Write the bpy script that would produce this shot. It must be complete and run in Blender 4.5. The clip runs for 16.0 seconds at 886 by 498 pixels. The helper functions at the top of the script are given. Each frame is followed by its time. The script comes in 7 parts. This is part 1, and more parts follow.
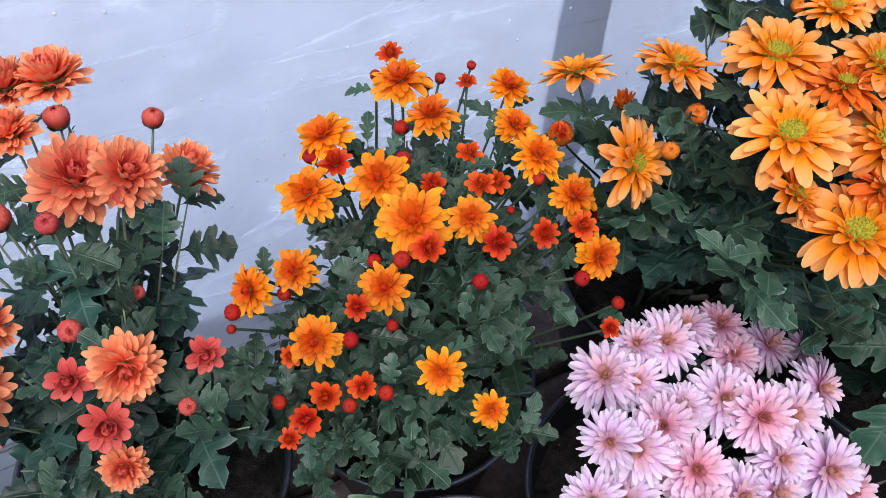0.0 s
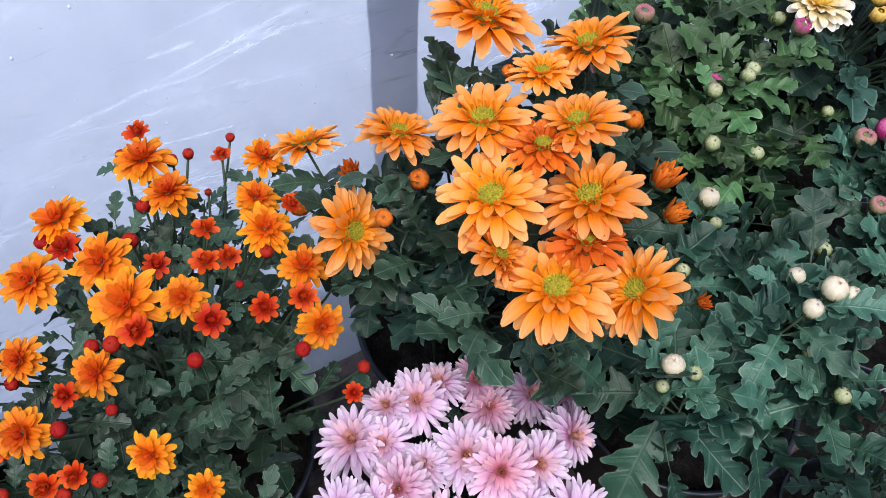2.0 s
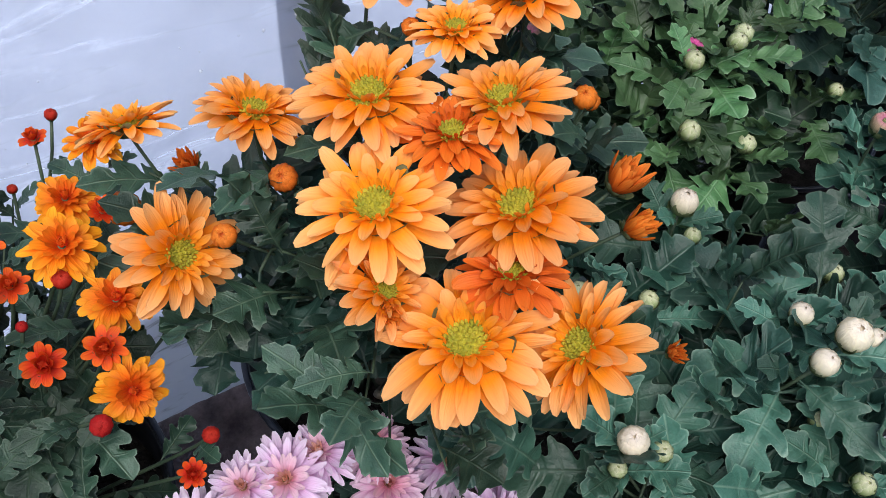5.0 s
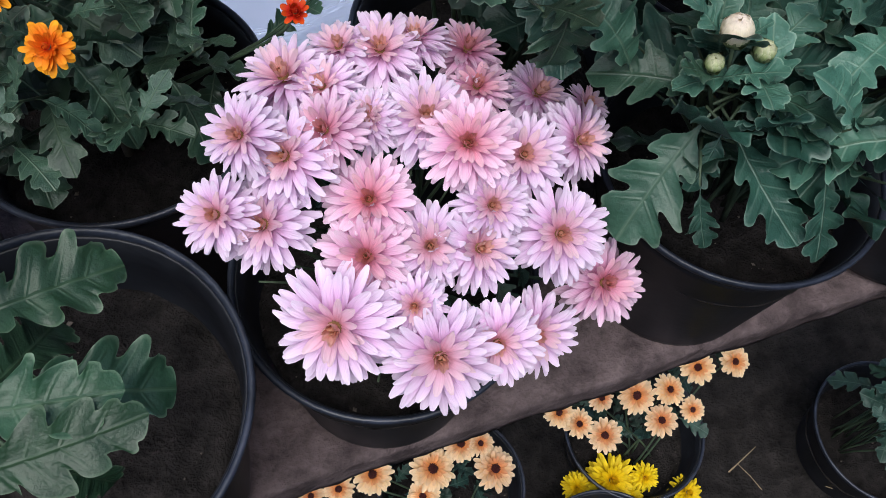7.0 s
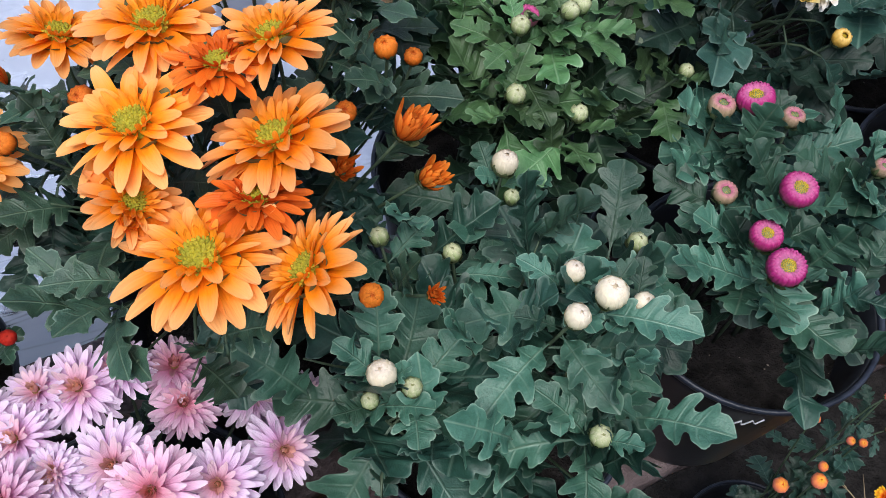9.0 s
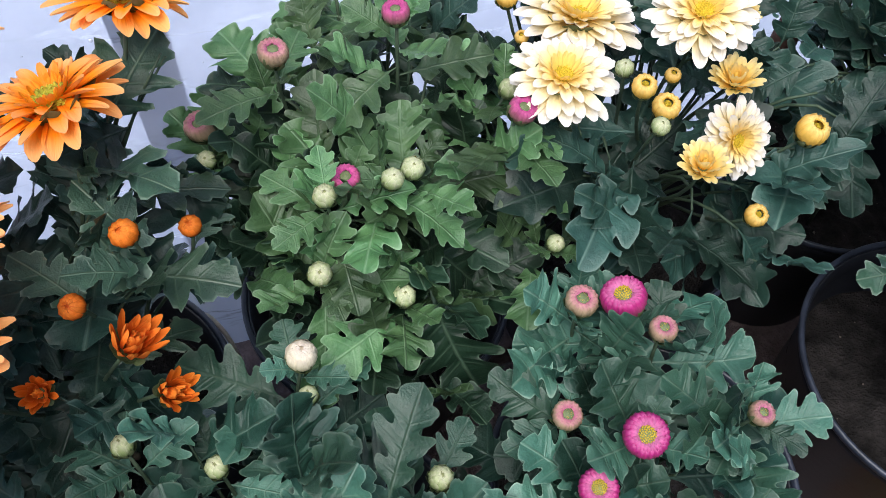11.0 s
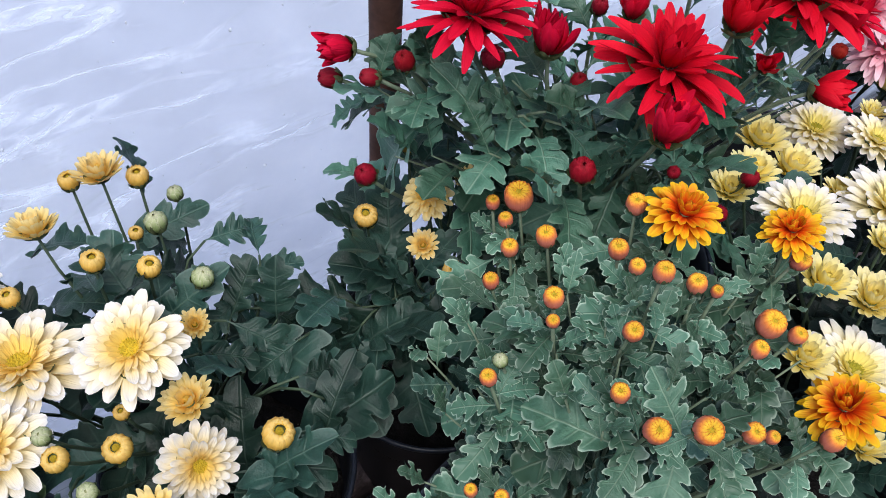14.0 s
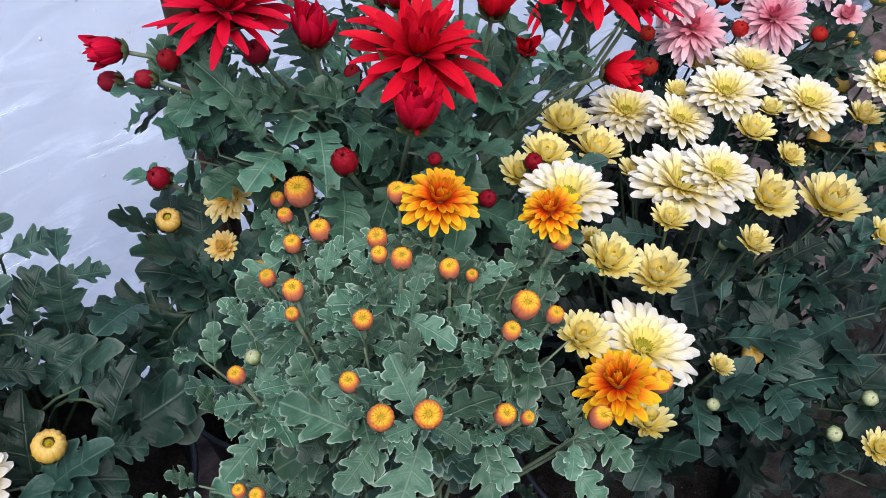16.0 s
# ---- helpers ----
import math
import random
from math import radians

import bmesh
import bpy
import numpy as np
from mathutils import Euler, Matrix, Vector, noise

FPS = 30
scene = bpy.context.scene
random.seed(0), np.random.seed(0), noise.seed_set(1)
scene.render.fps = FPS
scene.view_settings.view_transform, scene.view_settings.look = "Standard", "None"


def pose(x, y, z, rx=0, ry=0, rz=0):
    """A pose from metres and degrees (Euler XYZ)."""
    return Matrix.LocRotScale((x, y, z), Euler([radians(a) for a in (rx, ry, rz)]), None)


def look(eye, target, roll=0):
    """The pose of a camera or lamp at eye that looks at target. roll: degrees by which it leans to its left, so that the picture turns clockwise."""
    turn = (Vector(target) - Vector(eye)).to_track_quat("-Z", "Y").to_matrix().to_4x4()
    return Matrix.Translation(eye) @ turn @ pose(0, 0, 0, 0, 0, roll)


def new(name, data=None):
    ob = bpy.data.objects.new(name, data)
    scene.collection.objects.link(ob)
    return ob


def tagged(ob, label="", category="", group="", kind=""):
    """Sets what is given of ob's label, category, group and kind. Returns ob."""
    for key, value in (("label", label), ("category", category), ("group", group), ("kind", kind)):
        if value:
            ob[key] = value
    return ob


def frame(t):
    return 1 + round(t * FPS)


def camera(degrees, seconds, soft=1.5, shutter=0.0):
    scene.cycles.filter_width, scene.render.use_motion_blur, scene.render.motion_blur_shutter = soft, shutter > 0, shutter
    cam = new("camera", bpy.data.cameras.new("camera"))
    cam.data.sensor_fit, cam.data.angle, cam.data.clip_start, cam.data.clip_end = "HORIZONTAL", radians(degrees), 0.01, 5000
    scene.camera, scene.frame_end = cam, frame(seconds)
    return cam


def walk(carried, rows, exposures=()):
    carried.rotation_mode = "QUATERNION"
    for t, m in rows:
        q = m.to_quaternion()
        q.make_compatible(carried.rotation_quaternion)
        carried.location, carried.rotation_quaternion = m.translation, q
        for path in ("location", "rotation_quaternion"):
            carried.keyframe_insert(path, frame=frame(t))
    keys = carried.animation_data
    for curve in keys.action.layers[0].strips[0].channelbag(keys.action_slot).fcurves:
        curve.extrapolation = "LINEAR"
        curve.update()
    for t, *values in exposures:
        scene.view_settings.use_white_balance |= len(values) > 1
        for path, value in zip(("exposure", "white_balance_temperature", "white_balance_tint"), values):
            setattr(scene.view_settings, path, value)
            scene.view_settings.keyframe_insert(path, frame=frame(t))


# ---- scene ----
cam = camera(55.36, 16.0, soft=0.8)
PATH = [
    (0, (0.0357, -0.0518, 1.0267), (0.5109, 0.9076, -0.6626), 2.71),
    (0.5, (0.0041, -0.1523, 1.0750), (0.5234, 0.9057, -0.5409), 2.06),
    (1, (0.0354, -0.1486, 1.0802), (0.5568, 0.9131, -0.5325), 2.94),
    (1.5, (0.1147, -0.1236, 1.0669), (0.6870, 0.9085, -0.5479), 4.52),
    (2, (0.1541, -0.0979, 1.0480), (0.7660, 0.8738, -0.5895), 3.98),
    (2.5, (0.1691, -0.0554, 1.0129), (0.8156, 0.8326, -0.6585), 4.04),
    (3, (0.1866, -0.0232, 1.0093), (0.8770, 0.8661, -0.6438), 3.78),
    (3.2, (0.1945, -0.0119, 1.0082), (0.8992, 0.8663, -0.6447), 3.81),
    (5.3, (0.2453, -0.0460, 0.9332), (0.8799, 0.8502, -0.7383), 8.47),
    (5.5, (0.2471, -0.0643, 0.9275), (0.8465, 0.8385, -0.7535), 7.67),
    (6, (0.2496, -0.1015, 0.9440), (0.7906, 0.8495, -0.7302), 6.15),
    (6.5, (0.2091, -0.1513, 0.9113), (0.6109, 0.8208, -0.7897), 5.74),
    (7, (0.1931, -0.1590, 0.8675), (0.5901, 0.6970, -0.8959), 8.35),
    (7.5, (0.2021, -0.1485, 0.8979), (0.7275, 0.7161, -0.8274), 9.86),
    (8, (0.2027, -0.1667, 0.9594), (0.8643, 0.7290, -0.7020), 9.49),
    (8.5, (0.2285, -0.1414, 0.9808), (0.9156, 0.8004, -0.6442), 8.76),
    (9, (0.3325, -0.1140, 0.9539), (0.8880, 0.8254, -0.7221), 7.82),
    (9.2, (0.3653, -0.1103, 0.9447), (0.9146, 0.7849, -0.7574), 9.59),
    (11.3, (0.5152, -0.0230, 0.9531), (0.9103, 0.9433, -0.7529), 5.68),
    (11.5, (0.5304, -0.0146, 0.9589), (0.9277, 0.9778, -0.7314), 5.20),
    (12, (0.5607, -0.0098, 0.9696), (1.0225, 1.0141, -0.6852), 5.19),
    (12.5, (0.5859, -0.0108, 0.9780), (1.0927, 1.0176, -0.6608), 5.58),
    (13, (0.6085, -0.0183, 0.9931), (1.1888, 0.9894, -0.6341), 6.11),
    (13.5, (0.6538, -0.0247, 1.0067), (1.3186, 0.9538, -0.6059), 6.38),
    (14, (0.7109, -0.0226, 1.0166), (1.4566, 0.9288, -0.5767), 6.32),
    (14.5, (0.7536, -0.0314, 1.0154), (1.5600, 0.8939, -0.5637), 6.78),
    (15, (0.7746, -0.0434, 1.0176), (1.5976, 0.8600, -0.5656), 7.01),
    (15.5, (0.7942, -0.0583, 1.0277), (1.6460, 0.8396, -0.5434), 6.82),
    (16, (0.7841, -0.0768, 1.0172), (1.6057, 0.8313, -0.5641), 6.43),
]
EXPOSURES = [(0.0, 0.90), (7.0, 0.87), (8.5, 0.97), (9.2, 1.02), (11.4, 1.21), (12.0, 0.76), (12.7, 0.83), (16.0, 0.84)]
walk(cam, [(t, look(eye, aim, roll)) for t, eye, aim, roll in PATH], EXPOSURES)

# ---- light ----
world = bpy.data.worlds.new("world")
scene.world = world
world.use_nodes = True
wn = world.node_tree.nodes
sky = wn.new("ShaderNodeTexSky")
sky.sky_type = "NISHITA"
sky.sun_disc = False
sky.sun_elevation = radians(66)
sky.sun_rotation = radians(200)
sky.air_density, sky.dust_density, sky.ozone_density = 1.0, 1.5, 1.5
world.node_tree.links.new(sky.outputs[0], wn["Background"].inputs[0])
wn["Background"].inputs[1].default_value = 0.08

sun_data = bpy.data.lights.new("sun", "SUN")
sun_data.energy = 2.0
sun_data.angle = radians(52)
sun_data.color = (1.0, 0.98, 0.95)
sun = new("sun", sun_data)
sun.matrix_world = look((-1.0, -1.2, 3.8), (0, 0, 0))


# ---- materials ----
def nodes_of(name):
    m = bpy.data.materials.new(name)
    m.use_nodes = True
    return m, m.node_tree.nodes, m.node_tree.links, m.node_tree.nodes["Principled BSDF"]


def ramp(ns, stops):
    r = ns.new("ShaderNodeValToRGB")
    while len(r.color_ramp.elements) < len(stops):
        r.color_ramp.elements.new(0.5)
    for e, (p, c) in zip(r.color_ramp.elements, stops):
        e.position, e.color = p, (*c, 1)
    return r


def noise_node(ns, ls, scale, detail=4.0, coord="Object", rough=0.6, stretch=None):
    tc = ns.new("ShaderNodeTexCoord")
    n = ns.new("ShaderNodeTexNoise")
    n.inputs["Scale"].default_value, n.inputs["Detail"].default_value, n.inputs["Roughness"].default_value = scale, detail, rough
    if stretch:
        mp = ns.new("ShaderNodeMapping")
        mp.inputs["Scale"].default_value = stretch
        ls.new(tc.outputs[coord], mp.inputs[0])
        ls.new(mp.outputs[0], n.inputs[0])
    else:
        ls.new(tc.outputs[coord], n.inputs[0])
    return n


def mixed(ns, ls, kind, a, b, fac):
    m = ns.new("ShaderNodeMix")
    m.data_type, m.blend_type = "RGBA", kind
    for socket, v in ((m.inputs[6], a), (m.inputs[7], b), (m.inputs[0], fac)):
        if hasattr(v, "links"):
            ls.new(v, socket)
        else:
            socket.default_value = v if isinstance(v, float) else (*v, 1)
    return m.outputs[2]


def calc(ns, ls, op, a, b=0.0):
    m = ns.new("ShaderNodeMath")
    m.operation = op
    for socket, v in ((m.inputs[0], a), (m.inputs[1], b)):
        if hasattr(v, "links"):
            ls.new(v, socket)
        else:
            socket.default_value = v
    return m.outputs[0]


def bumped(ns, ls, bsdf, height, strength, distance=0.001):
    b = ns.new("ShaderNodeBump")
    b.inputs["Strength"].default_value, b.inputs["Distance"].default_value = strength, distance
    ls.new(height, b.inputs["Height"])
    ls.new(b.outputs[0], bsdf.inputs["Normal"])


def thin(m, ns, ls, bsdf, colour, share):
    """Lets part of the light through a thin petal or leaf."""
    tr, mx = ns.new("ShaderNodeBsdfTranslucent"), ns.new("ShaderNodeMixShader")
    ls.new(colour, tr.inputs[0])
    mx.inputs[0].default_value = share
    ls.new(bsdf.outputs[0], mx.inputs[1])
    ls.new(tr.outputs[0], mx.inputs[2])
    ls.new(mx.outputs[0], ns["Material Output"].inputs[0])


def petal_mat(name, base, mid, tip, heart, heart_at=0.35, rough=0.5, mid_at=0.5, gloss=0.25, base_at=0.0, vary=0.24, margin=None, share=0.22, rim=1.6):
    """Colour along the petal from base to tip, with the inner rings going over to the heart's colour."""
    m, ns, ls, p = nodes_of(name)
    uv = ns.new("ShaderNodeUVMap")
    uv.uv_map = "along"
    sep = ns.new("ShaderNodeSeparateXYZ")
    ls.new(uv.outputs[0], sep.inputs[0])
    rg = ns.new("ShaderNodeUVMap")
    rg.uv_map = "ring"
    sep2 = ns.new("ShaderNodeSeparateXYZ")
    ls.new(rg.outputs[0], sep2.inputs[0])
    geo, oi = ns.new("ShaderNodeNewGeometry"), ns.new("ShaderNodeObjectInfo")
    along = ramp(ns, [(base_at, base), (mid_at, mid), (1.0, tip)])
    ls.new(sep.outputs[1], along.inputs[0])
    fac = ramp(ns, [(0.0, (1, 1, 1)), (heart_at, (0.55, 0.55, 0.55)), (min(1.0, heart_at * 2), (0, 0, 0))])
    ls.new(sep2.outputs[0], fac.inputs[0])
    col = mixed(ns, ls, "MIX", along.outputs[0], heart, fac.outputs[0])
    if margin:
        side = calc(ns, ls, "ABSOLUTE", calc(ns, ls, "SUBTRACT", calc(ns, ls, "MULTIPLY", sep.outputs[0], 2.0), 1.0))
        col = mixed(ns, ls, "MIX", col, margin, calc(ns, ls, "MULTIPLY", calc(ns, ls, "POWER", side, rim), calc(ns, ls, "POWER", sep.outputs[1], rim)))
    # streaks along the petal
    cmb = ns.new("ShaderNodeCombineXYZ")
    ls.new(calc(ns, ls, "MULTIPLY", sep.outputs[0], 9.0), cmb.inputs[0])
    ls.new(calc(ns, ls, "MULTIPLY", sep.outputs[1], 1.6), cmb.inputs[1])
    ls.new(calc(ns, ls, "MULTIPLY", geo.outputs["Random Per Island"], 40.0), cmb.inputs[2])
    st = ns.new("ShaderNodeTexNoise")
    st.inputs["Scale"].default_value, st.inputs["Detail"].default_value = 1.0, 3.0
    ls.new(cmb.outputs[0], st.inputs[0])
    streak = ramp(ns, [(0.3, (0.84, 0.78, 0.80)), (0.7, (1.08, 1.07, 1.07))])
    ls.new(st.outputs[0], streak.inputs[0])
    col = mixed(ns, ls, "MULTIPLY", col, streak.outputs[0], min(1.0, 2.3 * vary))
    hsv = ns.new("ShaderNodeHueSaturation")
    ls.new(col, hsv.inputs["Color"])
    ls.new(calc(ns, ls, "ADD", calc(ns, ls, "MULTIPLY", geo.outputs["Random Per Island"], vary), calc(ns, ls, "ADD", calc(ns, ls, "MULTIPLY", oi.outputs["Random"], 0.16), 0.93 - vary / 2)), hsv.inputs["Value"])
    ls.new(calc(ns, ls, "ADD", calc(ns, ls, "MULTIPLY", oi.outputs["Random"], 0.008), 0.495), hsv.inputs["Hue"])
    ls.new(hsv.outputs[0], p.inputs["Base Color"])
    p.inputs["Roughness"].default_value = rough
    p.inputs["Specular IOR Level"].default_value = gloss
    bumped(ns, ls, p, st.outputs[0], 0.6, 0.0011)
    thin(m, ns, ls, p, hsv.outputs[0], share)
    return m


def leaf_mat(name, dark, light, vein, edge, edge_share=0.8, edge_from=0.90, rough=0.46, gloss=0.5):
    m, ns, ls, p = nodes_of(name)
    uv = ns.new("ShaderNodeUVMap")
    uv.uv_map = "along"
    sep = ns.new("ShaderNodeSeparateXYZ")
    ls.new(uv.outputs[0], sep.inputs[0])
    eg = ns.new("ShaderNodeUVMap")
    eg.uv_map = "ring"
    sep2 = ns.new("ShaderNodeSeparateXYZ")
    ls.new(eg.outputs[0], sep2.inputs[0])
    oi, geo = ns.new("ShaderNodeObjectInfo"), ns.new("ShaderNodeNewGeometry")
    chance = calc(ns, ls, "FRACT", calc(ns, ls, "ADD", oi.outputs["Random"], geo.outputs["Random Per Island"]))
    n1 = noise_node(ns, ls, 3.0, 5.0)
    n2 = noise_node(ns, ls, 26.0, 4.0)
    blotch = ramp(ns, [(0.32, dark), (0.72, light)])
    ls.new(n1.outputs[0], blotch.inputs[0])
    fine = ramp(ns, [(0.3, (0.72, 0.75, 0.72)), (0.7, (1.15, 1.12, 1.15))])
    ls.new(n2.outputs[0], fine.inputs[0])
    col = mixed(ns, ls, "MULTIPLY", blotch.outputs[0], fine.outputs[0], 0.6)
    side = calc(ns, ls, "ABSOLUTE", sep.outputs[1])
    rib = calc(ns, ls, "SUBTRACT", 1.0, calc(ns, ls, "MINIMUM", calc(ns, ls, "MULTIPLY", side, 55.0), 1.0))
    lat = calc(ns, ls, "SUBTRACT", 1.0, calc(ns, ls, "MINIMUM", calc(ns, ls, "MULTIPLY", sep2.outputs[1], 60.0), 1.0))
    lat = calc(ns, ls, "MULTIPLY", lat, calc(ns, ls, "SUBTRACT", 1.0, sep2.outputs[0]))
    veins = calc(ns, ls, "MAXIMUM", calc(ns, ls, "MULTIPLY", rib, 0.85), calc(ns, ls, "MULTIPLY", lat, 0.55))
    col = mixed(ns, ls, "MIX", col, vein, veins)
    rim = calc(ns, ls, "MULTIPLY", calc(ns, ls, "MAXIMUM", calc(ns, ls, "SUBTRACT", sep2.outputs[0], edge_from), 0.0), edge_share / (1 - edge_from))
    col = mixed(ns, ls, "MIX", col, edge, rim)
    hsv = ns.new("ShaderNodeHueSaturation")
    ls.new(col, hsv.inputs["Color"])
    ls.new(calc(ns, ls, "ADD", calc(ns, ls, "MULTIPLY", chance, 0.90), 0.34), hsv.inputs["Value"])
    ls.new(calc(ns, ls, "ADD", calc(ns, ls, "MULTIPLY", chance, 0.03), 0.485), hsv.inputs["Hue"])
    ls.new(hsv.outputs[0], p.inputs["Base Color"])
    p.inputs["Roughness"].default_value = rough
    p.inputs["Specular IOR Level"].default_value = gloss
    h = calc(ns, ls, "ADD", calc(ns, ls, "MULTIPLY", veins, -0.9), calc(ns, ls, "MULTIPLY", n2.outputs[0], 0.7))
    bumped(ns, ls, p, h, 0.55, 0.0012)
    thin(m, ns, ls, p, hsv.outputs[0], 0.06)
    return m


def simple_mat(name, a, b, scale, rough=0.6, bump=0.3, metal=0.0, distance=0.001, spec=0.4):
    m, ns, ls, p = nodes_of(name)
    n1, n2 = noise_node(ns, ls, scale, 6.0), noise_node(ns, ls, scale * 6.3, 4.0)
    r = ramp(ns, [(0.3, a), (0.7, b)])
    ls.new(n1.outputs[0], r.inputs[0])
    f = ramp(ns, [(0.3, (0.75, 0.75, 0.75)), (0.7, (1.15, 1.15, 1.15))])
    ls.new(n2.outputs[0], f.inputs[0])
    ls.new(mixed(ns, ls, "MULTIPLY", r.outputs[0], f.outputs[0], 0.8), p.inputs["Base Color"])
    p.inputs["Roughness"].default_value, p.inputs["Metallic"].default_value, p.inputs["Specular IOR Level"].default_value = rough, metal, spec
    if bump:
        bumped(ns, ls, p, calc(ns, ls, "ADD", n1.outputs[0], calc(ns, ls, "MULTIPLY", n2.outputs[0], 0.5)), bump, distance)
    return m


def film_mat(name):
    """Milky greenhouse foil: lets daylight through, a little see-through, with whitish glints painted along its creases
    and a wet gloss.
    """
    m, ns, ls, p = nodes_of(name)
    broad = noise_node(ns, ls, 3.2, 6.0, stretch=(1.0, 1.0, 2.2))
    glint_layers = []
    for scale, stretch, sharp, lo, hi in ((2.6, (0.8, 1.0, 3.6), 60.0, 0.42, 0.54), (6.5, (0.7, 1.0, 3.0), 44.0, 0.46, 0.58)):
        crease_glint = noise_node(ns, ls, scale, 5.0, stretch=stretch, rough=0.5)
        where = ramp(ns, [(lo, (0, 0, 0)), (hi, (1, 1, 1))])
        ls.new(noise_node(ns, ls, scale * 0.9, 3.0, stretch=(1.3, 1.0, 1.9)).outputs[0], where.inputs[0])
        ridge = calc(ns, ls, "MULTIPLY", calc(ns, ls, "ABSOLUTE", calc(ns, ls, "SUBTRACT", crease_glint.outputs[0], 0.5)), sharp)
        one = calc(ns, ls, "POWER", calc(ns, ls, "SUBTRACT", 1.0, calc(ns, ls, "MINIMUM", ridge, 1.0)), 1.6)
        glint_layers.append(calc(ns, ls, "MULTIPLY", one, where.outputs[0]))
    for turn, scale, cut in ((24, 5.0, 0.52), (-20, 7.0, 0.54)):
        # glints painted along straight sharp folds in slanting patches
        tc, mp, vo = ns.new("ShaderNodeTexCoord"), ns.new("ShaderNodeMapping"), ns.new("ShaderNodeTexVoronoi")
        mp.inputs["Rotation"].default_value, mp.inputs["Scale"].default_value = (0, radians(turn), 0), (0.45, 1.0, 1.9)
        vo.feature = "DISTANCE_TO_EDGE"
        vo.inputs["Scale"].default_value = scale
        ls.new(tc.outputs["Object"], mp.inputs[0])
        ls.new(mp.outputs[0], vo.inputs["Vector"])
        fold = calc(ns, ls, "SUBTRACT", 1.0, calc(ns, ls, "MINIMUM", calc(ns, ls, "MULTIPLY", vo.outputs["Distance"], 34.0), 1.0))
        where = ramp(ns, [(cut, (0, 0, 0)), (cut + 0.10, (1, 1, 1))])
        ls.new(noise_node(ns, ls, 4.3 + turn * 0.03, 4.0).outputs[0], where.inputs[0])
        glint_layers.append(calc(ns, ls, "MULTIPLY", calc(ns, ls, "POWER", fold, 1.5), where.outputs[0]))
    glint_mask = calc(ns, ls, "MINIMUM", calc(ns, ls, "ADD", calc(ns, ls, "ADD", glint_layers[0], calc(ns, ls, "MULTIPLY", glint_layers[1], 0.7)), calc(ns, ls, "MULTIPLY", calc(ns, ls, "ADD", glint_layers[2], glint_layers[3]), 0.75)), 1.0)
    body = ramp(ns, [(0.3, (0.70, 0.725, 0.83)), (0.7, (0.82, 0.845, 0.93))])
    ls.new(broad.outputs[0], body.inputs[0])
    mist = ramp(ns, [(0.50, (0, 0, 0)), (0.72, (0.75, 0.75, 0.75))])
    ls.new(noise_node(ns, ls, 5.5, 9.0, rough=0.68).outputs[0], mist.inputs[0])
    misty = mixed(ns, ls, "MIX", body.outputs[0], (0.93, 0.94, 0.97), mist.outputs[0])
    # Reflections off the creases are put into the colour as near-white streaks.
    col = mixed(ns, ls, "MIX", misty, (0.97, 0.97, 0.98), glint_mask)
    ls.new(col, p.inputs["Base Color"])
    p.inputs["Roughness"].default_value = 0.28
    p.inputs["Specular IOR Level"].default_value = 0.5
    bumped(ns, ls, p, broad.outputs[0], 0.22, 0.02)
    tr, see = ns.new("ShaderNodeBsdfTranslucent"), ns.new("ShaderNodeBsdfRefraction")
    see.inputs["Color"].default_value = (0.88, 0.93, 1.0, 1)
    see.inputs["Roughness"].default_value, see.inputs["IOR"].default_value = 0.24, 1.15
    ls.new(col, tr.inputs[0])
    m1, m2 = ns.new("ShaderNodeMixShader"), ns.new("ShaderNodeMixShader")
    m1.inputs[0].default_value = 0.6
    ls.new(p.outputs[0], m1.inputs[1])
    ls.new(tr.outputs[0], m1.inputs[2])
    ls.new(calc(ns, ls, "ADD", calc(ns, ls, "MULTIPLY", glint_mask, 0.45), 0.42), m2.inputs[0])
    ls.new(m1.outputs[0], m2.inputs[1])
    ls.new(see.outputs[0], m2.inputs[2])
    ls.new(m2.outputs[0], ns["Material Output"].inputs[0])
    return m


POT = simple_mat("black_plastic", (0.006, 0.007, 0.010), (0.016, 0.018, 0.024), 30, 0.42, 0.25, spec=0.5)
RIM = simple_mat("scuffed_plastic", (0.009, 0.012, 0.020), (0.034, 0.042, 0.066), 60, 0.38, 0.4, spec=0.5)
SOIL = simple_mat("potting_soil", (0.006, 0.0053, 0.0053), (0.042, 0.037, 0.036), 75, 0.95, 1.0, distance=0.010, spec=0.15)
EARTH = simple_mat("bare_earth", (0.006, 0.0053, 0.0053), (0.036, 0.032, 0.031), 34, 0.95, 1.0, distance=0.012, spec=0.15)
PLANK = simple_mat("muddy_board", (0.042, 0.031, 0.033), (0.170, 0.130, 0.132), 42, 0.85, 1.0, distance=0.004, spec=0.2)
RUST = simple_mat("rusty_steel", (0.05, 0.022, 0.016), (0.13, 0.06, 0.045), 40, 0.8, 0.5)
SLATE = simple_mat("dark_timber", (0.014, 0.045, 0.15), (0.028, 0.070, 0.21), 12, 0.8, 0.4)
FOIL_BACKING = simple_mat("pale_yard", (0.60, 0.63, 0.76), (0.72, 0.75, 0.86), 1.5, 0.9, 0.3)
BLOCKER = simple_mat("dull_blocker", (0.16, 0.18, 0.20), (0.26, 0.28, 0.31), 2.5, 0.5, 0.3)
STRAW = simple_mat("dry_straw", (0.20, 0.15, 0.09), (0.38, 0.30, 0.18), 60, 0.8, 0.2)
PALE = simple_mat("bleached_stalk", (0.36, 0.32, 0.26), (0.60, 0.54, 0.44), 60, 0.7, 0.2)
